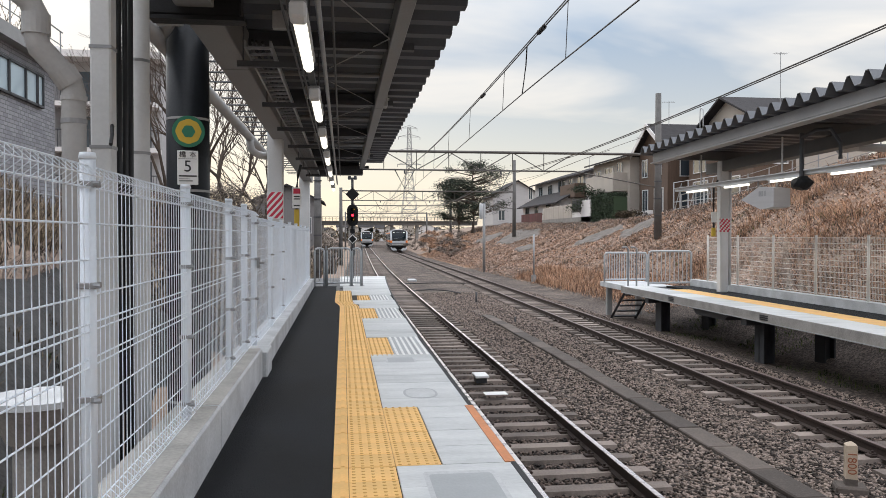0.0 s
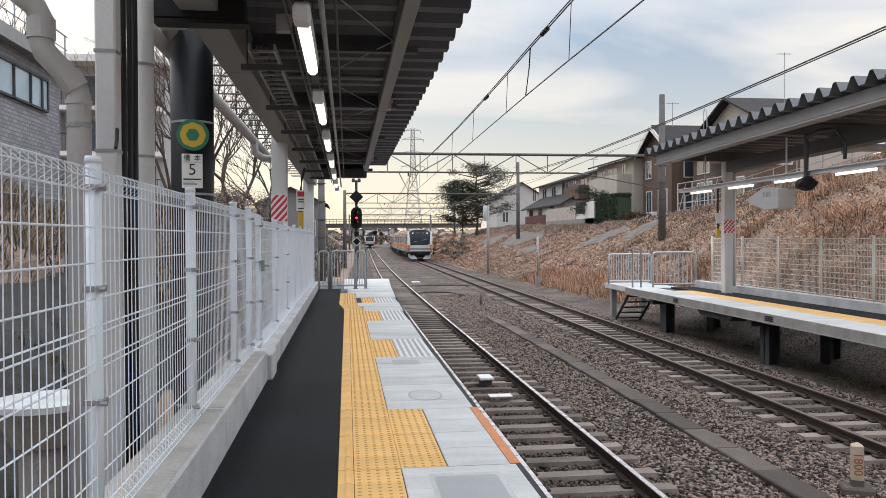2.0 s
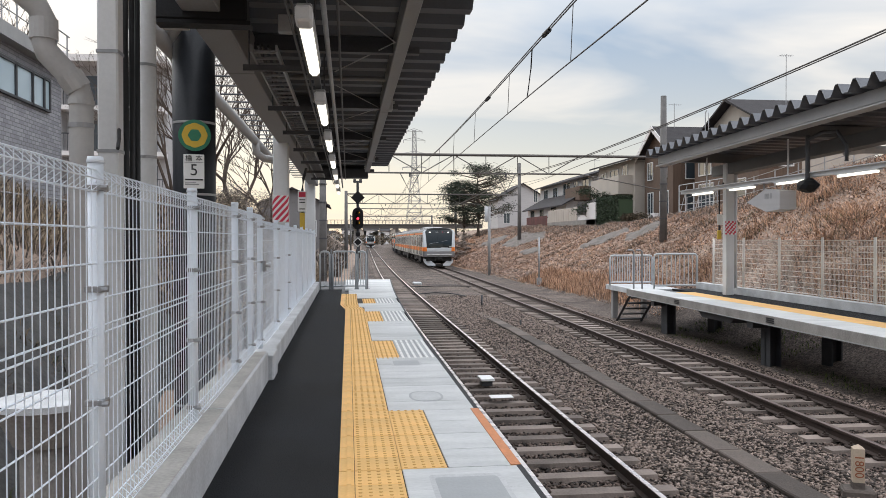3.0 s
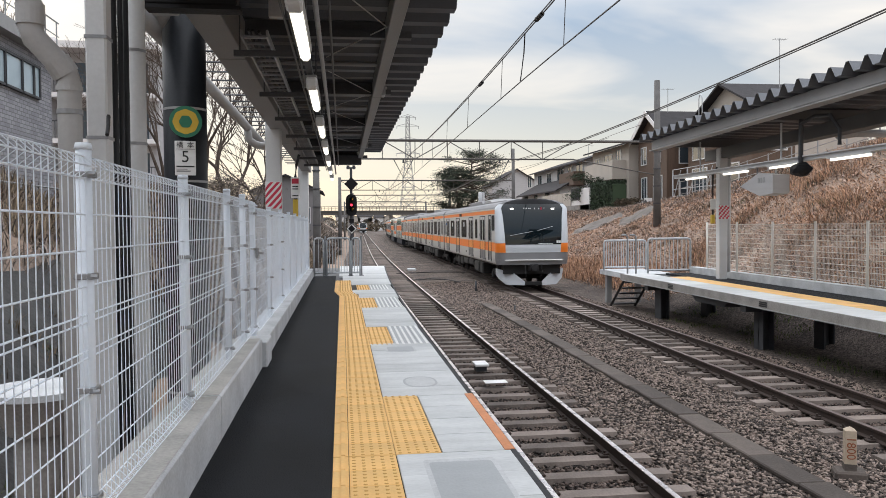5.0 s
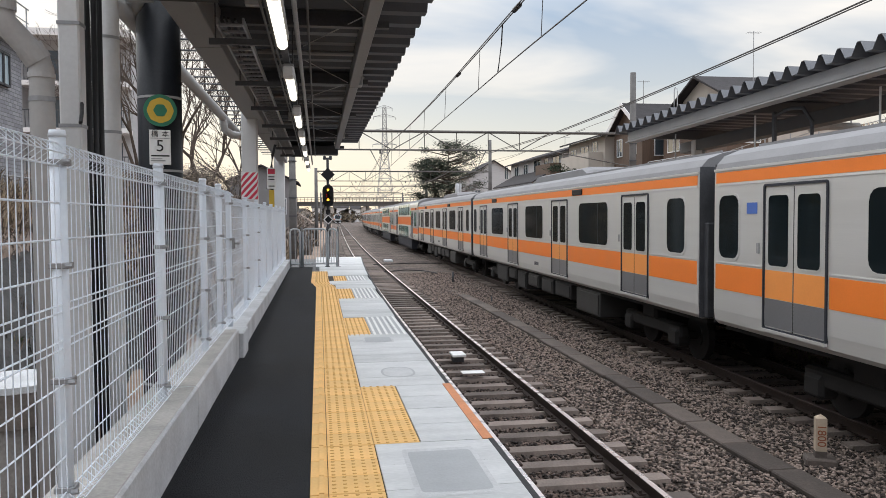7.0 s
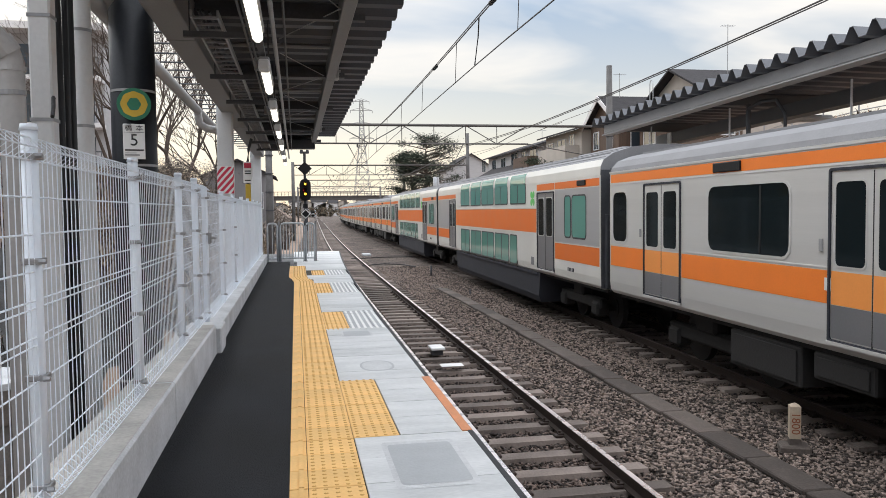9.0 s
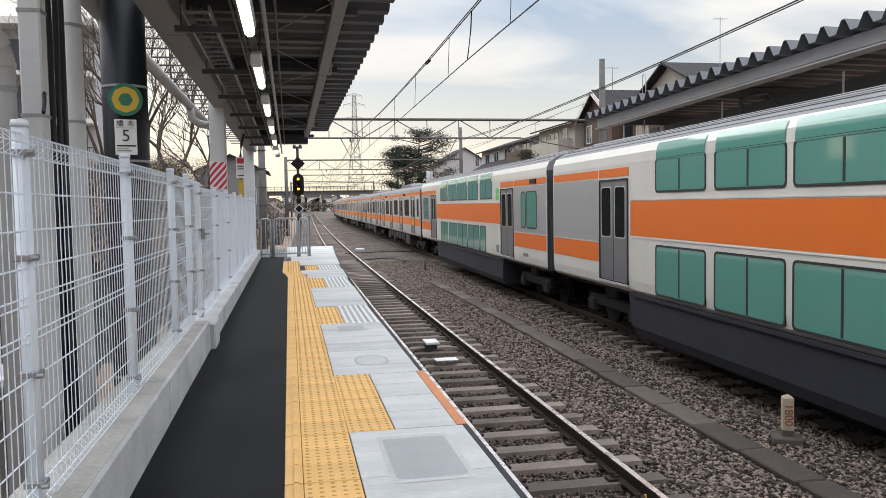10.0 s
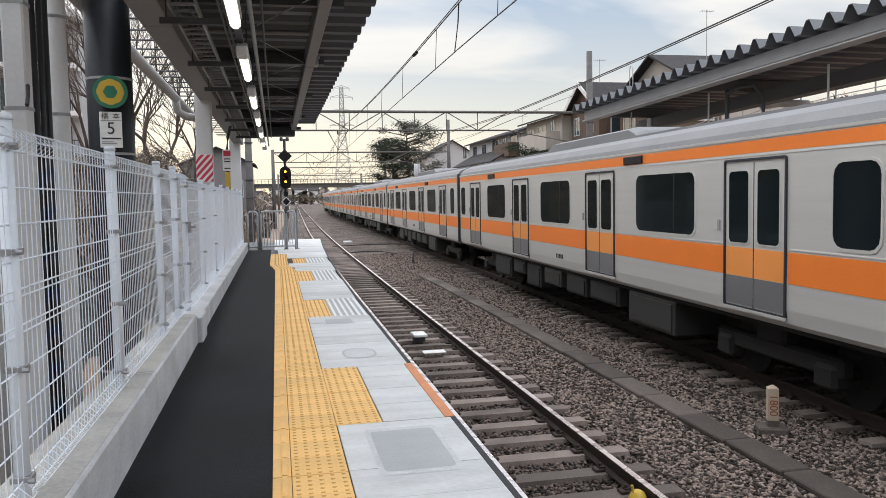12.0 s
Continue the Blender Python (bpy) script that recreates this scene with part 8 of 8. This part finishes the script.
def house(name, at, w, d, h, wall, roof, label, ridge="x", rise=1.4, windows=(), balcony=None, eave=0.45, storeys=2):
    """Walls with gable roof; local x is width, y is depth, front faces -y. windows: (x, z, width, height)."""
    t = thing(name, label, "house", at=at)
    bm = bm_new()
    if ridge == "x":
        prof = [(0, -1.5), (0, h), (d / 2, h + rise), (d, h), (d, -1.5)]
        a = [bm.verts.new((0, y, z)) for y, z in prof]
        b = [bm.verts.new((w, y, z)) for y, z in prof]
    else:
        prof = [(0, -1.5), (0, h), (w / 2, h + rise), (w, h), (w, -1.5)]
        a = [bm.verts.new((x, 0, z)) for x, z in prof]
        b = [bm.verts.new((x, d, z)) for x, z in prof]
    bm.faces.new(a)
    bm.faces.new(b[::-1])
    for i in range(5):
        bm.faces.new((a[i], a[(i + 1) % 5], b[(i + 1) % 5], b[i]))
    part("wall", bm, M[wall], t)
    bm = bm_new()
    e = eave
    k = rise / ((d if ridge == "x" else w) / 2)
    span = d if ridge == "x" else w
    lng = w if ridge == "x" else d
    pr = [(-e, h - e * k + 0.02), (span / 2, h + rise + 0.02), (span + e, h - e * k + 0.02), (span + e, h - e * k + 0.16), (span / 2, h + rise + 0.18), (-e, h - e * k + 0.16)]
    for lo, hi in ((-e, lng + e),):
        if ridge == "x":
            a = [bm.verts.new((lo, y, z)) for y, z in pr]
            b = [bm.verts.new((hi, y, z)) for y, z in pr]
        else:
            a = [bm.verts.new((y, lo, z)) for y, z in pr]
            b = [bm.verts.new((y, hi, z)) for y, z in pr]
        bm.faces.new((a[0], a[1], a[4], a[5]))
        bm.faces.new((a[1], a[2], a[3], a[4]))
        bm.faces.new((b[0], b[1], b[4], b[5]))
        bm.faces.new((b[1], b[2], b[3], b[4]))
        for i in range(6):
            bm.faces.new((a[i], a[(i + 1) % 6], b[(i + 1) % 6], b[i]))
    part("roof", bm, M[roof], t, "tiled roof")
    for side, x, z, ww, hh in windows:
        bm = bm_new()
        if side == "f":
            box(bm, x, x + ww, -0.03, 0.02, z, z + hh)
        elif side == "e":
            box(bm, w - 0.02, w + 0.03, x, x + ww, z, z + hh)
        else:
            box(bm, -0.03, 0.02, x, x + ww, z, z + hh)
        wn = part("window", bm, M["houseglass"], t)
        bm = bm_new()
        for a0, a1, b0, b1 in ((x - 0.07, x, z - 0.07, z + hh + 0.07), (x + ww, x + ww + 0.07, z - 0.07, z + hh + 0.07), (x, x + ww, z + hh, z + hh + 0.07), (x, x + ww, z - 0.07, z), (x + ww / 2 - 0.025, x + ww / 2 + 0.025, z, z + hh)):
            if side == "f":
                box(bm, a0, a1, -0.06, 0.02, b0, b1)
            elif side == "e":
                box(bm, w - 0.02, w + 0.06, a0, a1, b0, b1)
            else:
                box(bm, -0.06, 0.02, a0, a1, b0, b1)
        part("window_frame", bm, M["colwhite"] if wall != "plasterwhite" else M["darksteel"], wn)
    if balcony:
        side, x, z, ww, hh, m = balcony
        bm = bm_new()
        if side == "f":
            box(bm, x, x + ww, -1.15, 0.02, z, z + 0.15)
            box(bm, x, x + ww, -1.2, -1.1, z, z + hh)
            box(bm, x - 0.05, x + 0.05, -1.2, 0.0, z, z + hh)
            box(bm, x + ww - 0.05, x + ww + 0.05, -1.2, 0.0, z, z + hh)
        elif side == "e":
            box(bm, w - 0.02, w + 1.15, x, x + ww, z, z + 0.15)
            box(bm, w + 1.1, w + 1.2, x, x + ww, z, z + hh)
            box(bm, w, w + 1.2, x - 0.05, x + 0.05, z, z + hh)
            box(bm, w, w + 1.2, x + ww - 0.05, x + ww + 0.05, z, z + hh)
        else:
            box(bm, -1.15, 0.02, x, x + ww, z, z + 0.15)
            box(bm, -1.2, -1.1, x, x + ww, z, z + hh)
            box(bm, -1.2, 0.0, x - 0.05, x + 0.05, z, z + hh)
            box(bm, -1.2, 0.0, x + ww - 0.05, x + ww + 0.05, z, z + hh)
        part("balcony", bm, M[m], t, "solid-fronted balcony")
    return t


# local x runs along the line (world y), front faces the tracks (world -x)
def facing(x, y, z):
    return pose(x, y, z, 0, 0, -90)


house("house", facing(25.2, 140, 3.2), 9, 8.6, 5.0, "plasterpale", "rooftile", "pale grey two-storey gabled house with a small window", "x", 2.6,
      [("e", 6.2, 4.6, 0.6, 1.9), ("e", 1.0, 1.0, 1.0, 1.6), ("f", 1.0, 3.2, 1.2, 1.1), ("f", 4.6, 3.2, 1.2, 1.1)])
house("house", facing(21.6, 93, 3.0), 16.5, 4.6, 2.05, "plasterwhite", "rooftile", "low pale house with a dark tiled roof", "x", 1.25,
      [("f", 1.5, 0.8, 1.6, 0.9), ("f", 6.0, 0.9, 1.4, 0.8), ("f", 11.0, 0.9, 1.6, 0.9), ("e", 1.2, 0.9, 1.4, 0.8)], eave=0.6)
house("house", facing(23.6, 95, 3.0), 21, 7.0, 4.7, "plasterpale", "rooftile", "grey two-storey house with a dark roof and brown balcony", "x", 1.1,
      [("f", 2.0, 3.2, 1.8, 1.1), ("f", 6.2, 3.2, 1.8, 1.1), ("f", 10.6, 3.1, 2.6, 1.4), ("f", 14.6, 3.1, 1.4, 1.3), ("f", 17.6, 3.1, 2.2, 1.4), ("e", 1.0, 3.0, 1.4, 1.3)], ("f", 15.4, 2.3, 5.2, 1.35, "brownwood"), eave=0.6)
house("house", facing(23.4, 71.6, 2.7), 9.4, 7.0, 5.4, "plaster", "rooftile", "cream two-storey house with a solid-fronted balcony", "x", 1.0,
      [("f", 0.8, 3.5, 1.3, 1.2), ("f", 3.4, 2.9, 2.0, 1.9), ("f", 6.6, 3.7, 1.0, 1.3), ("f", 1.2, 0.5, 2.4, 1.7), ("f", 5.4, 0.3, 2.6, 1.9), ("e", 1.0, 3.5, 1.2, 1.2)], ("f", 1.4, 2.5, 7.4, 1.55, "plaster"), eave=0.7)
house("house", facing(24.0, 61.6, 2.9), 5.6, 3.8, 5.4, "brownwood", "rooftile", "brown timber-clad two-storey house with a pale verge", "y", 1.75,
      [("f", 0.7, 3.3, 1.0, 1.3), ("f", 3.6, 3.3, 0.9, 1.3), ("f", 0.8, 0.3, 1.0, 1.9), ("f", 3.2, 0.3, 1.6, 1.9), ("e", 1.0, 3.1, 1.6, 1.5), ("e", 1.0, 0.3, 1.8, 1.9)], eave=0.55)
house("house", facing(25.0, 54.5, 3.1), 9, 2.8, 4.6, "brownwood", "rooftile", "dark brown slatted house with a white lattice porch behind the canopy", "x", 1.3,
      [("f", 0.8, 2.9, 1.8, 1.3), ("f", 5.0, 2.9, 1.8, 1.3), ("f", 0.8, 0.4, 2.2, 1.8), ("f", 5.0, 0.4, 2.4, 1.8), ("e", 0.6, 2.9, 1.6, 1.4)])
house("house", facing(28.0, 57.6, 3.2), 6, 9, 7.0, "plaster", "rooftile", "tall cream house with a gabled roof behind the opposite canopy", "y", 1.3,
      [("f", 1.0, 4.6, 1.2, 1.2), ("f", 3.8, 4.6, 1.2, 1.2), ("e", 1.2, 5.0, 1.4, 1.2), ("e", 5.0, 5.0, 1.4, 1.2)], eave=0.7)


def make_verge():
    """Pale barge boards on the gable of the brown house."""
    vb = thing("barge_boards", "pale painted barge boards along the brown house gable", "barge board", at=facing(24.0, 61.6, 2.9))
    for x0, x1 in ((-0.55, 2.8), (6.15, 2.8)):
        z0, z1 = 5.4 - 0.55 * 1.75 / 2.8, 5.4 + 1.75
        bm = bm_new()
        vs = [bm.verts.new((x, y, z)) for y in (-0.62, -0.56) for x, z in ((x0, z0 - 0.2), (x1, z1 - 0.2), (x1, z1 + 0.2), (x0, z0 + 0.2))]
        bm.faces.new(vs[:4])
        bm.faces.new(vs[4:][::-1])
        for i in range(4):
            bm.faces.new((vs[i], vs[(i + 1) % 4], vs[4 + (i + 1) % 4], vs[4 + i]))
        part("board", bm, M["plasterwhite"], vb)
    # raking braces of the lattice porch, air conditioner boxes, hooped vents
    lp = thing("porch_lattice", "white raking porch posts and handrail in front of a brown house", "porch", at=facing(23.6, 54.5, 2.9))
    for x in (0.4, 2.8, 5.2, 7.6):
        bm = bm_new()
        box(bm, x, x + 0.07, 0, 0.07, -0.5, 2.4)
        part("post", bm, M["galvpale"], lp)
        bm = bm_new()
        tube(bm, [(x + 0.06, 0.06, 0.3), (x + 1.3, 0.06, 2.3)], 0.03, 4)
        part("brace", bm, M["galvpale"], lp)
    for z in (0.5, 1.0, 2.4):
        bm = bm_new()
        box(bm, 0.4, 7.8, 0.02, 0.06, z, z + 0.045)
        part("handrail", bm, M["galvpale"], lp)
    for x, y, z in ((25.3, 60.4, 8.6), (25.3, 53.2, 8.4)):
        hv = thing("roof_hoop", "thin hooped steel pipe standing on a house roof", "pipe", at=pose(x, y, z))
        bm = bm_new()
        tube(bm, [(0, -0.25, -0.6), (0, -0.25, 1.9)] + [(0, 0.25 * math.cos(q), 1.9 + 0.3 * math.sin(q)) for q in (2.6, 2.1, 1.57, 1.04, 0.5)] + [(0, 0.25, 1.9), (0, 0.25, -0.6)], 0.035, 6)
        part("hoop", bm, M["galvpale"], hv, smooth=True)
    for y, x in ((58.4, 23.2), (60.2, 23.2), (46.8, 22.6)):
        ac = thing("outdoor_unit", "cream air-conditioner outdoor unit beside a house", "air conditioner", at=facing(x, y, 2.7))
        bm = bm_new()
        box(bm, 0, 0.85, 0, 0.32, 0.0, 0.75, 0.02)
        part("case", bm, M["plasterwhite"], ac)
        bm = bm_new()
        tube(bm, [(0.3, -0.005, 0.38), (0.3, -0.015, 0.38)], 0.26, 16)
        part("fan_grille", bm, M["darksteel"], ac)


make_verge()


def make_garden_walls():
    gw = thing("garden_wall", "cream panelled garden fence wall with a dark gate on top of the bank", "garden wall", at=facing(20.6, 79.8, 2.85))
    for i in range(12):
        bm = bm_new()
        box(bm, 0.87 * i, 0.87 * i + 0.82, 0, 0.08, 0.3, 1.5 + 0.03 * (i % 2), 0.02)
        part("panel", bm, M["plaster"], gw)
    bm = bm_new()
    box(bm, 0, 16.0, -0.05, 0.18, -1.2, 0.3)
    part("footing", bm, M["oldconcrete"], gw)
    bm = bm_new()
    for i in range(14):
        box(bm, 10.7 + 0.19 * i, 10.78 + 0.19 * i, 0.0, 0.06, 0.75, 1.95)
    box(bm, 10.6, 13.4, 0.0, 0.05, 1.8, 1.9)
    box(bm, 10.6, 13.4, 0.0, 0.05, 0.8, 0.88)
    part("gate", bm, M["darksteel"], gw, "dark slatted gate")
    bm = bm_new()
    box(bm, 10.5, 13.4, 0.07, 0.25, -1.0, 1.0)
    box(bm, 13.45, 16.0, -0.05, 0.25, -1.0, 1.7, 0.02)
    part("pier", bm, M["plasterwhite"], gw, "white rendered gate wall")
    rf = thing("garden_fence", "dark red-brown slatted garden fence", "fence", at=facing(20.7, 90, 2.8))
    for i in range(34):
        bm = bm_new()
        box(bm, 0.28 * i, 0.28 * i + 0.24, 0, 0.05, -0.3, 1.15)
        part("board", bm, M["redwood"], rf)
    bm = bm_new()
    box(bm, 0, 9.5, 0.05, 0.1, 0.2, 0.3)
    box(bm, 0, 9.5, 0.05, 0.1, 0.9, 1.0)
    part("rail", bm, M["brownwood"], rf)
    hd = thing("hedge", "tall clipped dark evergreen hedge on top of the bank", "hedge", at=pose(21.2, 61.2, 2.5))
    rng = random.Random(9)
    bm = bm_new()
    box(bm, -0.5, 0.7, -2.6, 3.0, -0.8, 2.1, 0.1)
    for _ in range(4000):
        p = Vector((rng.choice((-0.55, rng.uniform(-0.5, 0.7))), rng.uniform(-2.7, 3.1), rng.uniform(-0.5, 2.15)))
        if p.x > -0.5:
            p.z = 2.1 + rng.uniform(0, 0.25)
        a = Vector((rng.uniform(-1, 1), rng.uniform(-1, 1), rng.uniform(-1, 1))).normalized() * 0.13
        b = Vector((rng.uniform(-1, 1), rng.uniform(-1, 1), rng.uniform(-1, 1))).normalized() * 0.09
        bm.faces.new([bm.verts.new(p - a), bm.verts.new(p + b), bm.verts.new(p + a)])
    part("foliage", bm, M["hedge"], hd)
    # rail fence on the crest near the canopy
    cf = thing("crest_fence", "thin grey rail fence along the top of the bank", "fence", at=pose(20.6, 14, 0))
    bm = bm_new()
    tube(bm, [(0, 0, -0.6), (0, 0, 1.15)], 0.03, 6)
    me = mesh_of("post", bm, M["galv"])
    for i in range(17):
        piece("post", me, cf, pose(0, 2.0 * i, crest_z(14 + 2.0 * i)))
    for z in (0.35, 0.7, 1.1):
        bm = bm_new()
        tube(bm, [(0, 2.0 * i, z + crest_z(14 + 2.0 * i)) for i in range(17)], 0.02, 5)
        part("rail", bm, M["galv"], cf)
    for x, y, z, h in ((30.5, 51.9, 11.2, 3.6), (26.0, 66, 9.0, 1.6), (27.0, 84, 9.0, 1.6), (25.2, 58.6, 10.2, 2.2)):
        an = thing("roof_aerial", "thin grey roof aerial on a house", "aerial", at=pose(x, y, z - 0.4))
        bm = bm_new()
        tube(bm, [(0, 0, -3.0), (0, 0, h)], 0.025, 5)
        part("mast", bm, M["galv"], an)
        bm = bm_new()
        tube(bm, [(-0.5, 0, h - 0.1), (0.5, 0, h - 0.1)], 0.012, 4)
        for k in range(6):
            tube(bm, [(-0.45 + 0.18 * k, -0.3, h - 0.1), (-0.45 + 0.18 * k, 0.3, h - 0.1)], 0.009, 4)
        part("elements", bm, M["galv"], an)


make_garden_walls()


def make_left_buildings():
    # brick building with a window band
    b = thing("brick_building", "grey brick building with a large window band and roof railing", "building", at=pose(-9.5, 11.6, 1.38, 0, 0, 0))
    bm = bm_new()
    box(bm, -12, 0, 0, 16, -3, 5.6)
    part("wall", bm, M["brickgrey"], b)
    bm = bm_new()
    box(bm, -12.3, 0.35, -0.3, 16.3, 5.6, 6.0)
    part("roof_slab", bm, M["steelgrey"], b)
    for y0, y1 in ((11.0, 12.2), (12.26, 13.4), (13.46, 14.3), (14.36, 14.8)):
        bm = bm_new()
        box(bm, 0.0, 0.05, y0, y1, 4.2, 5.15)
        w = part("window", bm, M["skyglass"], b, "large window with painted sky reflection")
        bm = bm_new()
        for a, c, z0, z1 in ((y0 - 0.05, y0 + 0.02, 4.15, 5.2), (y1 - 0.02, y1 + 0.05, 4.15, 5.2), (y0, y1, 5.12, 5.2), (y0, y1, 4.15, 4.22)):
            box(bm, 0.0, 0.1, a, c, z0, z1)
        part("window_frame", bm, M["darksteel"], w)
    bm = bm_new()
    for i in range(17):
        tube(bm, [(0.2, i, 6.0), (0.2, i, 6.9)], 0.025, 5)
    tube(bm, [(0.2, -0.2, 6.9), (0.2, 16.2, 6.9)], 0.025, 5)
    tube(bm, [(0.2, -0.2, 6.45), (0.2, 16.2, 6.45)], 0.018, 5)
    part("roof_railing", bm, M["galv"], b)
    bm = bm_new()
    for z in (1.3, 0.7):
        tube(bm, [(0.9, 0, z), (0.9, 18, z)], 0.03, 5)
    for i in range(10):
        tube(bm, [(0.9, 2 * i, 0.0), (0.9, 2 * i, 1.3)], 0.03, 5)
    part("path_railing", bm, M["galv"], b)
    # apartment block with balconies
    a = thing("apartment_building", "pale apartment building with open balconies", "building", at=pose(-23.0, 50.0, 1.2))
    bm = bm_new()
    box(bm, 0, 12, 0.0, 12, -3, 10.8)
    part("wall", bm, M["plasterpale"], a)
    bm = bm_new()
    box(bm, -0.2, 12.2, -1.5, 12.2, 10.8, 11.2)
    box(bm, 3, 5, 3, 6, 11.2, 12.4)
    part("roof_slab", bm, M["plasterwhite"], a)
    for k in range(4):
        z = 2.7 * k
        bm = bm_new()
        box(bm, 0, 12, -1.4, 0.0, z - 0.15, z + 0.12)
        part("balcony_slab", bm, M["plasterwhite"], a)
        bm = bm_new()
        for i in range(61):
            box(bm, 0.2 * i - 0.015, 0.2 * i + 0.015, -1.38, -1.35, z + 0.12, z + 1.15)
        box(bm, 0, 12, -1.4, -1.33, z + 1.12, z + 1.18)
        part("balcony_rail", bm, M["darksteel"], a)
        for i in range(4):
            bm = bm_new()
            box(bm, 0.5 + 3 * i, 2.4 + 3 * i, -0.04, 0.02, z + 0.2, z + 2.1)
            w = part("window", bm, M["houseglass"], a)
            bm = bm_new()
            box(bm, 3 * i - 0.1, 3 * i + 0.1, -1.4, 0, z + 0.12, z + 2.55)
            part("partition", bm, M["plasterpale"], a)
    # round concrete pile head below the fence
    s = thing("pile_head", "round pale concrete pile head below the fence", "pile head", at=pose(-2.87, 7.9, -2.3))
    bm = bm_new()
    tube(bm, [(0, 0, 0), (0, 0, 1.84), (0, 0, 1.84), (0, 0, 2.2)], [0.24, 0.24, 0.3, 0.47], 20)
    part("shaft", bm, M["oldconcrete"], s)
    bm = bm_new()
    tube(bm, [(0, 0, 2.2), (0, 0, 2.26)], 0.48, 20)
    part("cap", bm, M["concrete"], s, "pale capping slab")
    # distant small building past the platform end
    house("house", pose(-8.2, 75, 0.2), 6.0, 8, 4.6, "plastergrey", "rooftile", "grey house beyond the platform end", "y", 1.4, [("f", 1.0, 1.6, 1.4, 1.4), ("f", 4.0, 1.6, 1.2, 1.4)])


make_left_buildings()


def make_bridge():
    b = thing("footbridge", "grey-brown steel girder road bridge with railings across the line", "bridge", at=pose(0, 235, 0))
    bm = bm_new()
    box(bm, -20, 40, -2.5, 2.5, 4.7, 5.7)
    box(bm, -20, 40, -2.8, 2.8, 5.7, 5.95)
    part("girder", bm, M["truss"], b)
    bm = bm_new()
    for i in range(61):
        box(bm, -20 + i - 0.06, -20 + i + 0.06, -2.75, -2.65, 5.95, 7.1)
    box(bm, -20, 40, -2.78, -2.62, 7.05, 7.2)
    box(bm, -20, 40, -2.75, -2.65, 6.5, 6.58)
    part("railing", bm, M["truss"], b)
    for x in (-6, 2.0, 14.5, 22):
        bm = bm_new()
        box(bm, x - 0.4, x + 0.4, -1.5, 1.5, -1.5, 4.7)
        part("pier", bm, M["oldconcrete"], b)
    rng = random.Random(5)
    for i in range(16):
        x = -34 + 5.2 * i + rng.uniform(-1, 1)
        y = 330 + rng.uniform(0, 60)
        if -6 < x < 24:
            y = 430
        house("far_house", pose(x, y, 0), 5 + rng.uniform(0, 3), 8, 3.5 + rng.uniform(0, 3.5), rng.choice(("plaster", "plasterwhite", "plastergrey")), "rooftile", "distant house beyond the bridge", "y" if i % 2 else "x", 1.5, [("f", 1.0, 1.2, 1.4, 1.3), ("f", 3.2, 1.2, 1.2, 1.3)])


make_bridge()


def make_far_woods():
    rng = random.Random(41)
    bm = bm_new()
    cs = []
    for i in range(260):
        x = rng.uniform(-60, 90)
        y = rng.uniform(345, 420)
        cs.append(((x, y, rng.uniform(0.2, 4.6 if abs(x - 12) > 14 else 2.2)), rng.uniform(0.8, 1.6)))
    clumps(bm, cs, 36, 3.2, 0.9, rng)
    single("far_woods", bm, M["bramble"], "dark leafless woods and scrub far down the line", "woods", "", "stuff")


make_far_woods()


def make_pylon():
    p = thing("power_pylon", "tall grey lattice power pylon in the distance", "pylon", at=pose(33.6, 400, 0))
    bm = bm_new()
    def half(z):
        return 5.2 - 3.9 * min(1, z / 36) if z < 36 else 1.3 - 0.5 * (z - 36) / 21
    zs = [0, 8, 15, 21, 26, 30.5, 34, 37, 40, 43, 46, 49, 52, 55, 57]
    for z0, z1 in zip(zs, zs[1:]):
        a, b = half(z0), half(z1)
        for sx, sy in ((1, 1), (1, -1), (-1, 1), (-1, -1)):
            tube(bm, [(sx * a, sy * a, z0), (sx * b, sy * b, z1)], 0.16, 4, False)
        for s in (-1, 1):
            tube(bm, [(-a, s * a, z0), (b, s * b, z1)], 0.09, 4, False)
            tube(bm, [(a, s * a, z0), (-b, s * b, z1)], 0.09, 4, False)
            tube(bm, [(-b, s * b, z1), (b, s * b, z1)], 0.09, 4, False)
    part("lattice", bm, M["steelgrey"], p)
    for z, l in ((38, 6.0), (45, 6.5), (52, 5.5), (56.5, 4.0)):
        bm = bm_new()
        for s in (-1, 1):
            tube(bm, [(0, 0, z + 1.4), (s * l, 0, z)], 0.12, 4, False)
            tube(bm, [(0, 0, z), (s * l, 0, z)], 0.12, 4, False)
            tube(bm, [(s * l, 0, z), (s * l, 0, z - 1.4)], 0.12, 4, False)
        part("cross_arm", bm, M["steelgrey"], p)


make_pylon()

motions()
